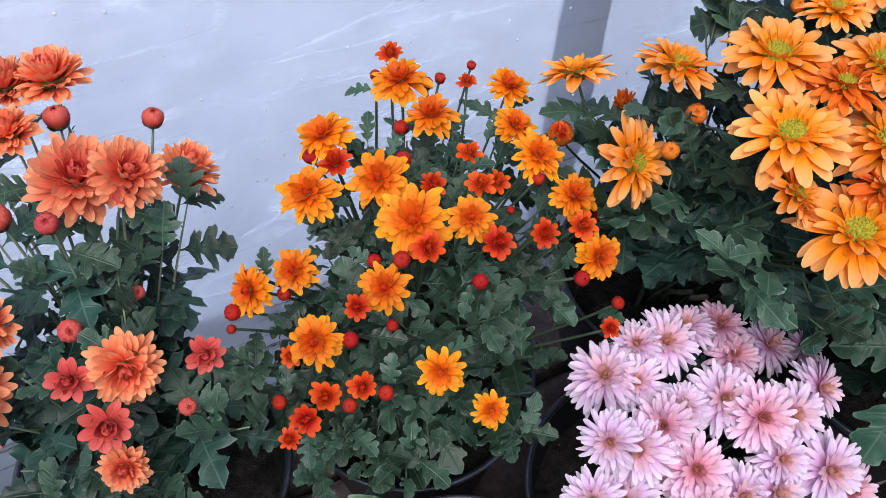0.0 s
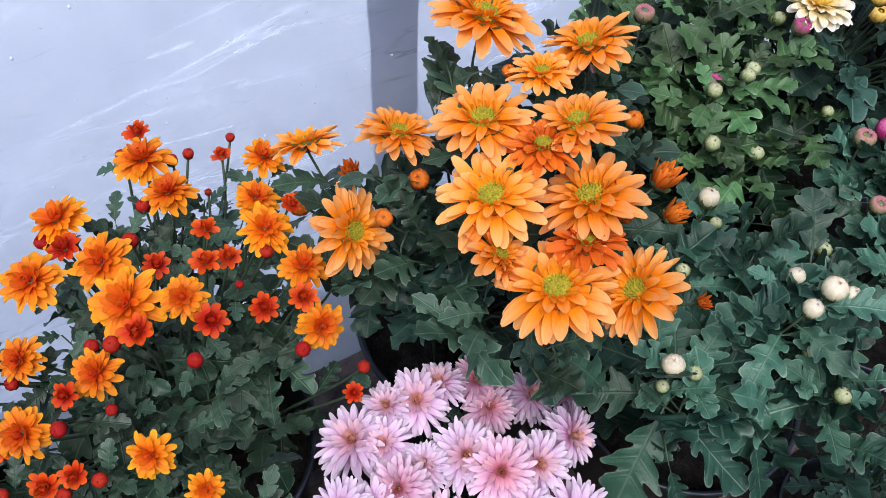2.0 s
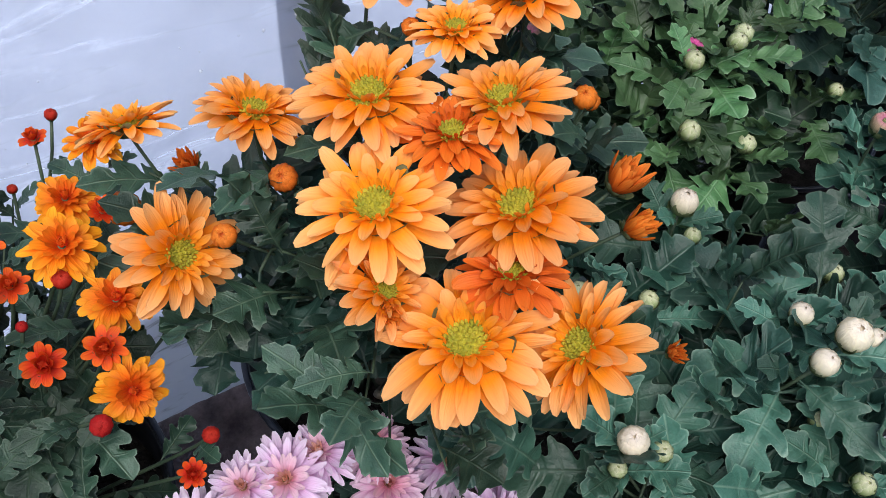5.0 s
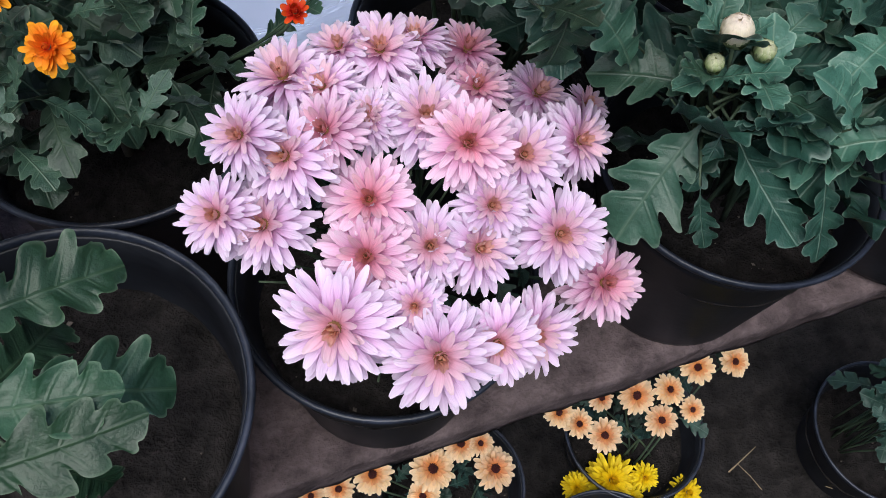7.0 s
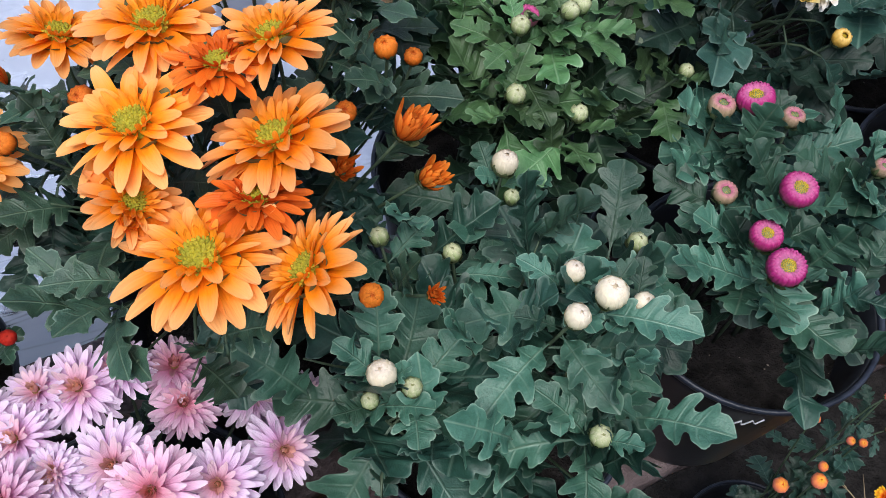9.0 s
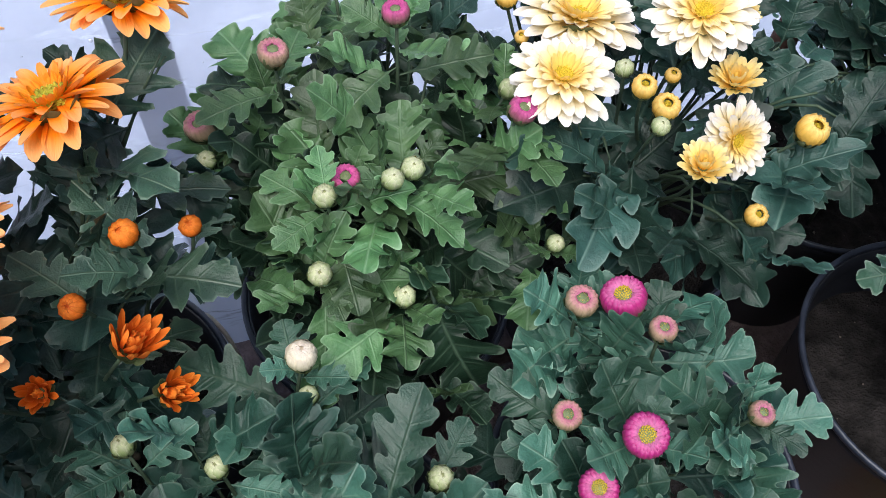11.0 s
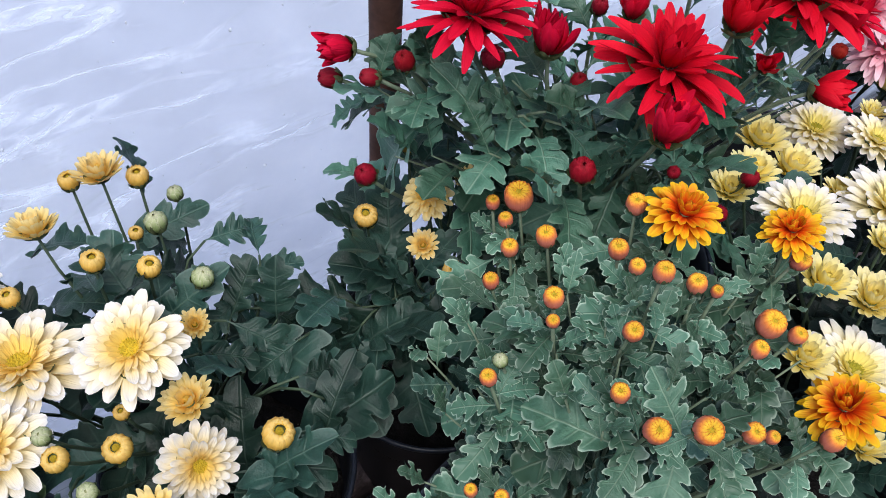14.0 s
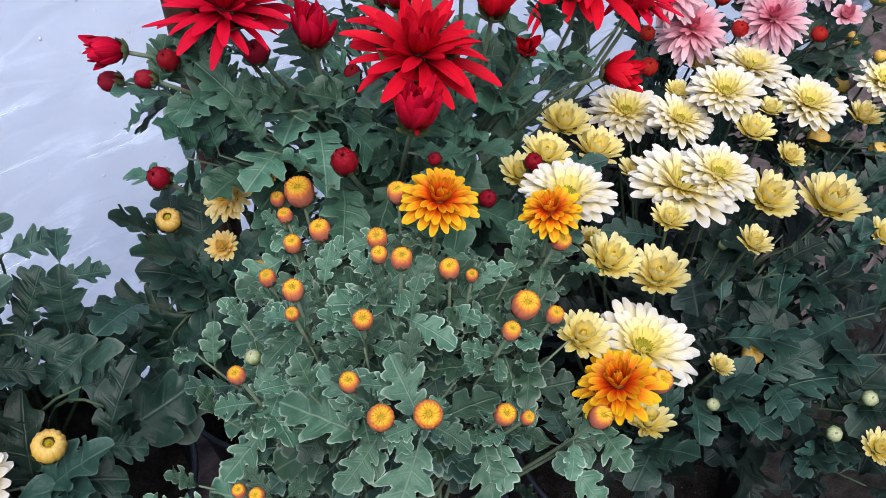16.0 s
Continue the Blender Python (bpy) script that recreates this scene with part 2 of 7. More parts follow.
CHALK = simple_mat("white_chalk", (0.42, 0.45, 0.52), (0.66, 0.68, 0.74), 90, 0.9, 0.2)
CHIP = simple_mat("pale_grit", (0.06, 0.05, 0.042), (0.20, 0.17, 0.145), 80, 0.9, 0.3)
STEM = simple_mat("green_stem", (0.030, 0.056, 0.034), (0.072, 0.108, 0.062), 60, 0.6, 0.3)
STEM_PALE = simple_mat("pale_green_stem", (0.10, 0.15, 0.095), (0.20, 0.25, 0.17), 60, 0.55, 0.3)
WOODY = simple_mat("woody_stem", (0.10, 0.085, 0.06), (0.20, 0.17, 0.13), 60, 0.8, 0.4)
CALYX = simple_mat("bud_scale", (0.07, 0.11, 0.045), (0.19, 0.23, 0.10), 9, 0.6, 0.3)
DISC = simple_mat("disc_florets", (0.24, 0.25, 0.015), (0.62, 0.48, 0.03), 7, 0.6, 0.6, distance=0.01)
DISC_GOLD = simple_mat("golden_florets", (0.52, 0.38, 0.02), (0.86, 0.58, 0.04), 7, 0.6, 0.6, distance=0.01)
DISC_BROWN = simple_mat("brown_florets", (0.16, 0.07, 0.03), (0.50, 0.30, 0.12), 7, 0.6, 0.6, distance=0.01)
DISC_DARK = simple_mat("dark_florets", (0.02, 0.004, 0.004), (0.09, 0.008, 0.01), 7, 0.6, 0.6, distance=0.01)
DROP = nodes_of("water")[0]
wp = DROP.node_tree.nodes["Principled BSDF"]
wp.inputs["Roughness"].default_value, wp.inputs["IOR"].default_value, wp.inputs["Transmission Weight"].default_value = 0.03, 1.33, 0.45
# The drops' sparkle is put into this whitish body colour.
wp.inputs["Base Color"].default_value = (0.88, 0.90, 0.96, 1)
FILM = film_mat("greenhouse_foil")

G_DARK = leaf_mat("dark_green_leaf", (0.014, 0.044, 0.034), (0.035, 0.092, 0.069), (0.09, 0.155, 0.12), (0.10, 0.16, 0.13), rough=0.45, gloss=0.38)
G_MID = leaf_mat("mid_green_leaf", (0.020, 0.056, 0.036), (0.050, 0.110, 0.065), (0.12, 0.185, 0.12), (0.16, 0.23, 0.17))
# Older, darker leaves; part of the canopy's shade is put into this green.
G_OLD_SHADED = leaf_mat("old_shaded_green_leaf", (0.008, 0.026, 0.014), (0.021, 0.056, 0.029), (0.09, 0.15, 0.095), (0.10, 0.17, 0.11), rough=0.45, gloss=0.38)
G_BLUE = leaf_mat("blue_green_leaf", (0.041, 0.128, 0.082), (0.104, 0.240, 0.160), (0.22, 0.34, 0.25), (0.22, 0.34, 0.25), rough=0.45, gloss=0.45)
G_YOUNG = leaf_mat("young_green_leaf", (0.013, 0.050, 0.024), (0.031, 0.092, 0.044), (0.06, 0.12, 0.065), (0.13, 0.21, 0.13))
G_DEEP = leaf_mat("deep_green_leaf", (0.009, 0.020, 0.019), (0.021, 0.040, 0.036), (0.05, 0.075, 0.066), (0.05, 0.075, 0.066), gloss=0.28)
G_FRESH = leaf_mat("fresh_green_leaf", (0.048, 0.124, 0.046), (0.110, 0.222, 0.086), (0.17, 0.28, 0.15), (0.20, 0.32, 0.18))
G_SEA = leaf_mat("sea_green_leaf", (0.010, 0.037, 0.026), (0.027, 0.083, 0.058), (0.09, 0.16, 0.12), (0.11, 0.18, 0.14), rough=0.45, gloss=0.38)
G_SEAFRESH = leaf_mat("pale_sea_green_leaf", (0.032, 0.108, 0.072), (0.076, 0.190, 0.130), (0.15, 0.25, 0.18), (0.19, 0.30, 0.22))
G_GREY = leaf_mat("grey_green_leaf", (0.052, 0.136, 0.085), (0.120, 0.245, 0.158), (0.25, 0.36, 0.26), (0.40, 0.52, 0.41), 0.9, 0.84, gloss=0.4)

G_SLATE = leaf_mat("slate_green_leaf", (0.026, 0.072, 0.054), (0.062, 0.136, 0.104), (0.18, 0.27, 0.21), (0.26, 0.35, 0.29), 0.9, 0.84, gloss=0.38)
P_SALMON = petal_mat("salmon_petal", (0.90, 0.12, 0.08), (0.96, 0.24, 0.12), (0.97, 0.45, 0.23), (0.86, 0.08, 0.08), 0.30, mid_at=0.50, vary=0.14, share=0.22)
P_SALMONBUD = petal_mat("coral_petal", (0.48, 0.06, 0.05), (0.66, 0.08, 0.065), (0.78, 0.17, 0.14), (0.42, 0.02, 0.02), 0.2)
P_SPRAY = petal_mat("amber_petal", (0.80, 0.09, 0.005), (0.91, 0.24, 0.006), (0.94, 0.42, 0.018), (0.70, 0.04, 0.008), 0.46)
P_SPRAYRED = petal_mat("flame_petal", (0.55, 0.022, 0.006), (0.66, 0.045, 0.008), (0.80, 0.14, 0.01), (0.50, 0.02, 0.01), 0.3)
P_BUDRED = petal_mat("deep_red_bud", (0.24, 0.008, 0.008), (0.42, 0.016, 0.012), (0.58, 0.04, 0.02), (0.4, 0.015, 0.01), 0.05)
P_DAISY = petal_mat("orange_petal", (0.93, 0.20, 0.004), (0.97, 0.31, 0.010), (0.97, 0.52, 0.20), (0.96, 0.36, 0.012), 0.36, mid_at=0.52, vary=0.16, share=0.28)
# Daisies tucked behind others: their shade is put into this redder orange.
P_DAISY_SHADED = petal_mat("shaded_orange_petal", (0.62, 0.07, 0.006), (0.74, 0.13, 0.010), (0.80, 0.19, 0.02), (0.6, 0.08, 0.006), 0.35)
P_DAISYBUD = petal_mat("burnt_orange_petal", (0.56, 0.09, 0.012), (0.80, 0.18, 0.015), (0.90, 0.29, 0.04), (0.6, 0.10, 0.01), 0.1)
P_LILAC = petal_mat("lilac_petal", (0.68, 0.24, 0.45), (0.76, 0.50, 0.76), (0.85, 0.74, 0.89), (0.84, 0.42, 0.26), 0.34, vary=0.16)
P_ROSE = petal_mat("rose_petal", (0.62, 0.14, 0.30), (0.78, 0.42, 0.64), (0.88, 0.69, 0.83), (0.72, 0.24, 0.18), 0.36)
P_WHITEBUD = petal_mat("ivory_petal", (0.40, 0.48, 0.18), (0.80, 0.76, 0.52), (0.90, 0.80, 0.70), (0.8, 0.68, 0.5), 0.05, mid_at=0.42, base_at=0.08, vary=0.12)
P_GREENBUD = petal_mat("pale_green_bud", (0.12, 0.20, 0.06), (0.30, 0.40, 0.16), (0.72, 0.74, 0.48), (0.36, 0.40, 0.18), 0.05, mid_at=0.58, vary=0.2, margin=(0.74, 0.74, 0.54))
P_MAGENTA = petal_mat("magenta_petal", (0.30, 0.14, 0.12), (0.52, 0.030, 0.22), (0.78, 0.28, 0.50), (0.58, 0.06, 0.28), 0.1, mid_at=0.66)
P_MIXMAG = petal_mat("green_magenta_petal", (0.26, 0.34, 0.13), (0.52, 0.12, 0.24), (0.74, 0.10, 0.38), (0.5, 0.2, 0.2), 0.05, mid_at=0.62, vary=0.3)
P_PALEMAG = petal_mat("pale_pink_bud", (0.22, 0.26, 0.11), (0.46, 0.32, 0.22), (0.66, 0.18, 0.34), (0.5, 0.42, 0.15), 0.1, mid_at=0.62)
P_CREAM = petal_mat("cream_petal", (0.94, 0.63, 0.10), (0.92, 0.76, 0.38), (0.83, 0.81, 0.80), (0.94, 0.66, 0.12), 0.34, mid_at=0.50, vary=0.05, share=0.2)
P_GOLD = petal_mat("golden_petal", (0.80, 0.47, 0.07), (0.95, 0.62, 0.12), (0.96, 0.78, 0.34), (0.93, 0.56, 0.05), 0.25, mid_at=0.55, vary=0.12, share=0.3)
P_BUTTER = petal_mat("butter_petal", (0.94, 0.58, 0.08), (0.95, 0.71, 0.22), (0.94, 0.82, 0.45), (0.94, 0.62, 0.06), 0.25, vary=0.10, share=0.30)
P_RED = petal_mat("crimson_petal", (0.34, 0.002, 0.012), (0.64, 0.005, 0.027), (0.76, 0.009, 0.040), (0.26, 0.002, 0.010), 0.25, gloss=0.10)
P_REDBUD = petal_mat("dark_red_petal", (0.14, 0.004, 0.010), (0.30, 0.006, 0.018), (0.42, 0.010, 0.026), (0.2, 0.004, 0.01), 0.1)
P_BICOL = petal_mat("red_gold_petal", (0.50, 0.012, 0.003), (0.88, 0.13, 0.004), (0.98, 0.68, 0.02), (0.70, 0.030, 0.003), 0.42, mid_at=0.46, vary=0.14, margin=(0.98, 0.66, 0.02), share=0.2, rim=2.2)
P_BICOLBUD = petal_mat("apricot_bud", (0.80, 0.24, 0.17), (0.93, 0.31, 0.07), (0.98, 0.62, 0.05), (0.80, 0.12, 0.02), 0.05, mid_at=0.80, base_at=0.56, vary=0.12, margin=(0.62, 0.03, 0.010), share=0.2, rim=5.0)
P_WHITE = petal_mat("white_petal", (0.97, 0.79, 0.15), (0.94, 0.83, 0.42), (0.85, 0.83, 0.84), (0.97, 0.84, 0.20), 0.32, mid_at=0.43, vary=0.05, share=0.22)
P_LEMON = petal_mat("lemon_petal", (0.95, 0.74, 0.12), (0.95, 0.82, 0.27), (0.93, 0.87, 0.54), (0.96, 0.77, 0.12), 0.30, vary=0.08, share=0.22)
P_PINK = petal_mat("pink_petal", (0.76, 0.14, 0.22), (0.86, 0.44, 0.51), (0.90, 0.68, 0.73), (0.78, 0.07, 0.15), 0.42)
P_PEACH = petal_mat("peach_petal", (0.82, 0.20, 0.02), (0.90, 0.60, 0.30), (0.93, 0.76, 0.52), (0.78, 0.20, 0.015), 0.40)
P_YELLOW = petal_mat("yellow_petal", (0.80, 0.50, 0.005), (0.86, 0.64, 0.008), (0.88, 0.70, 0.02), (0.8, 0.5, 0.005), 0.3)


# ---- building blocks ----
def mesh_from(name, verts, faces, along, ring, mats, smooth=True):
    me = bpy.data.meshes.new(name)
    me.from_pydata([tuple(v) for v in verts], [], faces)
    if along:
        for layer, data in (("along", along), ("ring", ring)):
            uv = me.uv_layers.new(name=layer)
            idx = np.empty(len(me.loops), dtype=np.int32)
            me.loops.foreach_get("vertex_index", idx)
            uv.data.foreach_set("uv", np.asarray(data, dtype=np.float32)[idx].ravel())
    for m in mats:
        me.materials.append(m)
    if smooth:
        me.polygons.foreach_set("use_smooth", np.ones(len(me.polygons), dtype=bool))
    me.update()
    return me


def part(name, data, parent, world_m, label=""):
    ob = new(name, data)
    ob.parent = parent
    ob.matrix_basis = parent.matrix_world.inverted() @ world_m if parent.parent is None else world_m
    return tagged(ob, label)


def thing(name, at, label, category, group=""):
    ob = new(name)
    ob.empty_display_size = 0.02
    ob.location = at
    ob.matrix_world = Matrix.Translation(at)
    return tagged(ob, label, category, group)


def bm_mesh(name, bm, mat, smooth=False):
    me = bpy.data.meshes.new(name)
    bm.to_mesh(me)
    bm.free()
    me.materials.append(mat)
    if smooth:
        me.polygons.foreach_set("use_smooth", np.ones(len(me.polygons), dtype=bool))
    return me


def petals_mesh(name, rings, mat, rnd, sharp=0.0, notch=0.0, wild=1.0):
    """Rings of (count, start radius, start height, length, width, slope at base, slope at tip, cup, ring value)."""
    verts, faces, along, ring = [], [], [], []
    for count, r0, z0, length, width, e0, e1, cup, rv in rings:
        turn = rnd.uniform(0, 6.28)
        for i in range(count):
            az = turn + 2 * math.pi * (i + rnd.uniform(-0.22, 0.22)) / count
            ln, wd = length * rnd.uniform(1 - 0.14 * wild, 1.08), width * rnd.uniform(0.88, 1.12)
            a0, a1 = e0 + rnd.gauss(0, 4 * wild), e1 + rnd.gauss(0, 7 * wild)
            twist, bend = rnd.gauss(0, 0.22 * wild), rnd.gauss(0, 0.10 * wild)
            ca, sa = math.cos(az), math.sin(az)
            out, side = Vector((ca, sa, 0)), Vector((-sa, ca, 0))
            r, z, first = r0, z0, len(verts)
            steps = (0.0, 0.22, 0.45, 0.68, 0.85, 0.955, 1.0)
            rows = len(steps)
            for j, s in enumerate(steps):
                e = radians(a0 + (a1 - a0) * s)
                if j:
                    r += math.cos(e) * ln * (s - steps[j - 1])
                    z += math.sin(e) * ln * (s - steps[j - 1])
                prof = 0.40 + 0.60 * math.sin(min(s / 0.66, 1) * math.pi / 2)
                if s > 0.66:
                    q = (s - 0.66) / 0.34
                    prof *= (1 - sharp) * math.sqrt(max(1 - q ** 3, 0.10)) + sharp * (1 - 0.92 * q)
                hw = wd / 2 * prof
                normal = out * -math.sin(e) + Vector((0, 0, math.cos(e)))
                mid = out * r + Vector((0, 0, z)) + side * (bend * ln * s * s)
                sd = (side * math.cos(twist * s) + normal * math.sin(twist * s)).normalized()
                tipback = (out * math.cos(e) + Vector((0, 0, math.sin(e)))) * (notch * ln if j == rows - 1 else 0)
                for k in (-1, 0, 1):
                    verts.append(mid + sd * (hw * k) + normal * (cup * hw * (abs(k) - 0.3)) - (tipback if k == 0 else tipback * 0))
                    along.append((0.5 + 0.5 * k, s))
                    ring.append((rv, 0))
            for j in range(rows - 1):
                for k in (0, 1):
                    a = first + j * 3 + k
                    faces.append((a, a + 1, a + 4, a + 3))
    return mesh_from(name, verts, faces, along, ring, [mat])


def disc_mesh(name, radius, height, mat, rnd, count=70):
    """A dome of small pointed florets in a spiral."""
    verts, faces = [], []
    n = 14
    for j in range(4):
        a = j / 3 * math.pi / 2
        for i in range(n):
            t = 2 * math.pi * i / n
            verts.append((radius * math.cos(a) * math.cos(t), radius * math.cos(a) * math.sin(t), 0.02 + height * math.sin(a)))
    for j in range(3):
        for i in range(n):
            faces.append((j * n + i, j * n + (i + 1) % n, (j + 1) * n + (i + 1) % n, (j + 1) * n + i))
    for i in range(count):
        rr, t = radius * 0.97 * math.sqrt((i + 0.5) / count), i * 2.39996
        up = 0.02 + height * math.sqrt(max(0, 1 - (rr / radius) ** 2))
        c = Vector((rr * math.cos(t), rr * math.sin(t), up))
        w, f = radius * 0.13, len(verts)
        for k in range(4):
            b = k * math.pi / 2 + t
            verts.append(c + Vector((w * math.cos(b), w * math.sin(b), -0.004)))
        tip = c + Vector((c.x * 0.12, c.y * 0.12, radius * rnd.uniform(0.06, 0.16)))
        for k in range(4):
            b = k * math.pi / 2 + t
            verts.append(tip + Vector((w * 0.6 * math.cos(b), w * 0.6 * math.sin(b), 0)))
        faces += [(f + k, f + (k + 1) % 4, f + 4 + (k + 1) % 4, f + 4 + k) for k in range(4)] + [(f + 4, f + 5, f + 6, f + 7)]
    return mesh_from(name, verts, faces, None, None, [mat])


BUDS = {
    "closed": [(.06, -.47), (.34, -.37), (.49, -.10), (.48, .16), (.36, .36), (.20, .455), (.05, .48)],
    "dimple": [(.08, -.42), (.37, -.32), (.51, -.05), (.48, .18), (.38, .31), (.26, .31), (.18, .21)],
    "tall": [(.06, -.55), (.30, -.42), (.43, -.10), (.41, .20), (.30, .44), (.16, .56), (.04, .60)],
    "barrel": [(.06, -.52), (.36, -.43), (.48, -.14), (.49, .12), (.43, .36), (.33, .47), (.19, .47), (.07, .37)],
    "loose": [(.07, -.46), (.36, -.34), (.50, -.05), (.47, .22), (.36, .40), (.24, .44), (.17, .38)],
}


def bud_mesh(name, profile, count, mat, rnd, wide=1.3, relief=0.085):
    """Petals wrapped round a ball in three sets, the outer ones shorter, each tucked under its neighbour."""
    verts, faces, along, ring = [], [], [], []
    shape = BUDS[profile]

    def at(s):
        q = min(s, 0.9999) * (len(shape) - 1)
        k = int(q)
        return [shape[k][c] + (shape[k + 1][c] - shape[k][c]) * (q - k) for c in (0, 1)]

    n0 = max(7, count - 4)
    sets = ((n0, 1.0, 0.66), (n0, 0.975, 0.79), (n0 - 1, 0.95, 0.90), (n0 - 2, 0.925, 1.0)) if profile != "dimple" else ((count, 1.0, 0.72), (count, 0.97, 0.88), (count - 2, 0.94, 1.0))
    for layer, (n, shrink, end) in enumerate(sets):
        turn = rnd.uniform(0, 6.28)
        for i in range(n):
            az, lift, stop = turn + 2 * math.pi * (i + rnd.uniform(-.15, .15)) / n, rnd.uniform(0.0, 0.07), end * rnd.uniform(0.94, 1.04)
            first = len(verts)
            for j in range(8):
                s = (0.0, 0.2, 0.4, 0.6, 0.78, 0.9, 0.97, 1.0)[j]
                r, z = at(s * min(stop, 1.0))
                half = wide * math.pi / n * (1.0, 1.0, 1.0, 1.0, 0.98, 0.9, 0.72, 0.45)[j]
                for k in (-1, 0, 1):
                    t = az + k * half
                    rr = r * shrink * (1 + 0.02 * k + relief * (1 - abs(k))) * (1 + lift * s * s)
                    verts.append((rr * math.cos(t), rr * math.sin(t), z * shrink + (0.035 * s if k == 0 else 0)))
                    along.append((0.5 + 0.5 * k, min(1.0, 1.3 * s * stop) if profile == "barrel" else s * (0.35 + 0.65 * min(stop, 1.0))))
                    ring.append((1.0 - 0.3 * layer, 0))
            for j in range(7):
                for k in (0, 1):
                    a = first + j * 3 + k
                    faces.append((a, a + 1, a + 4, a + 3))
    return mesh_from(name, verts, faces, along, ring, [mat])


def ball_mesh(name, radius, z, mat, squash=1.0):
    verts, faces, n = [], [], 12
    for j in range(7):
        a = -math.pi / 2 + math.pi * j / 6
        for i in range(n):
            t = 2 * math.pi * i / n
            verts.append((radius * max(0.02, math.cos(a)) * math.cos(t), radius * max(0.02, math.cos(a)) * math.sin(t), z + squash * radius * math.sin(a)))
    for j in range(6):
        for i in range(n):
            faces.append((j * n + i, j * n + (i + 1) % n, (j + 1) * n + (i + 1) % n, (j + 1) * n + i))
    return mesh_from(name, verts, faces, None, None, [mat])


LOBES = {
    "oak": [(0, .012), (.12, .016), (.19, .05), (.215, .13), (.245, .19), (.28, .215), (.31, .25), (.35, .255), (.375, .22), (.388, .15), (.41, .12), (.435, .155), (.45, .26), (.475, .31), (.505, .325), (.535, .375), (.58, .37), (.61, .325),
            (.622, .26), (.632, .175), (.66, .148), (.69, .18), (.705, .26), (.735, .275), (.765, .305), (.81, .285), (.835, .235), (.85, .19), (.88, .185), (.91, .185), (.945, .15), (.975, .085), (1.0, .0)],
    "broad": [(0, .014), (.10, .02), (.17, .08), (.20, .20), (.27, .285), (.345, .29), (.38, .22), (.39, .15), (.43, .18), (.465, .29), (.53, .37), (.61, .365), (.65, .29),
              (.655, .20), (.70, .205), (.74, .28), (.81, .285), (.85, .225), (.86, .165), (.90, .165), (.95, .135), (.985, .07), (1.0, .0)],
    "cut": [(0, .012), (.12, .015), (.19, .05), (.21, .14), (.235, .16), (.25, .23), (.29, .225), (.31, .265), (.365, .235), (.385, .15), (.40, .085), (.44, .11), (.45, .20), (.475, .235), (.49, .315), (.53, .31), (.555, .355), (.615, .32), (.64, .23),
            (.648, .13), (.69, .13), (.71, .20), (.74, .215), (.76, .265), (.82, .235), (.85, .16), (.89, .155), (.92, .155), (.955, .095), (1.0, .0)],
    "round": [(0, .016), (.08, .022), (.14, .09), (.16, .19), (.21, .255), (.27, .25), (.30, .19), (.315, .15), (.35, .18), (.37, .27), (.42, .34), (.49, .35), (.53, .29), (.545, .22),
              (.585, .235), (.61, .31), (.665, .35), (.725, .325), (.75, .25), (.76, .20), (.80, .21), (.835, .25), (.885, .235), (.905, .175), (.945, .165), (.98, .10), (1.0, .0)],
}


def rounded(points, between):
    """More points along a smooth curve through the given ones."""
    out = []
    for i in range(len(points) - 1):
        p0, p1, p2, p3 = (points[min(max(k, 0), len(points) - 1)] for k in (i - 1, i, i + 1, i + 2))
        out += [p1] + [tuple(0.5 * (2 * b + (c - a) * t + (2 * a - 5 * b + 4 * c - d) * t * t + (3 * b - a - 3 * c + d) * t ** 3) for a, b, c, d in zip(p0, p1, p2, p3)) for t in between]
    return [(x, max(y, 0.0)) for x, y in out + [points[-1]]]


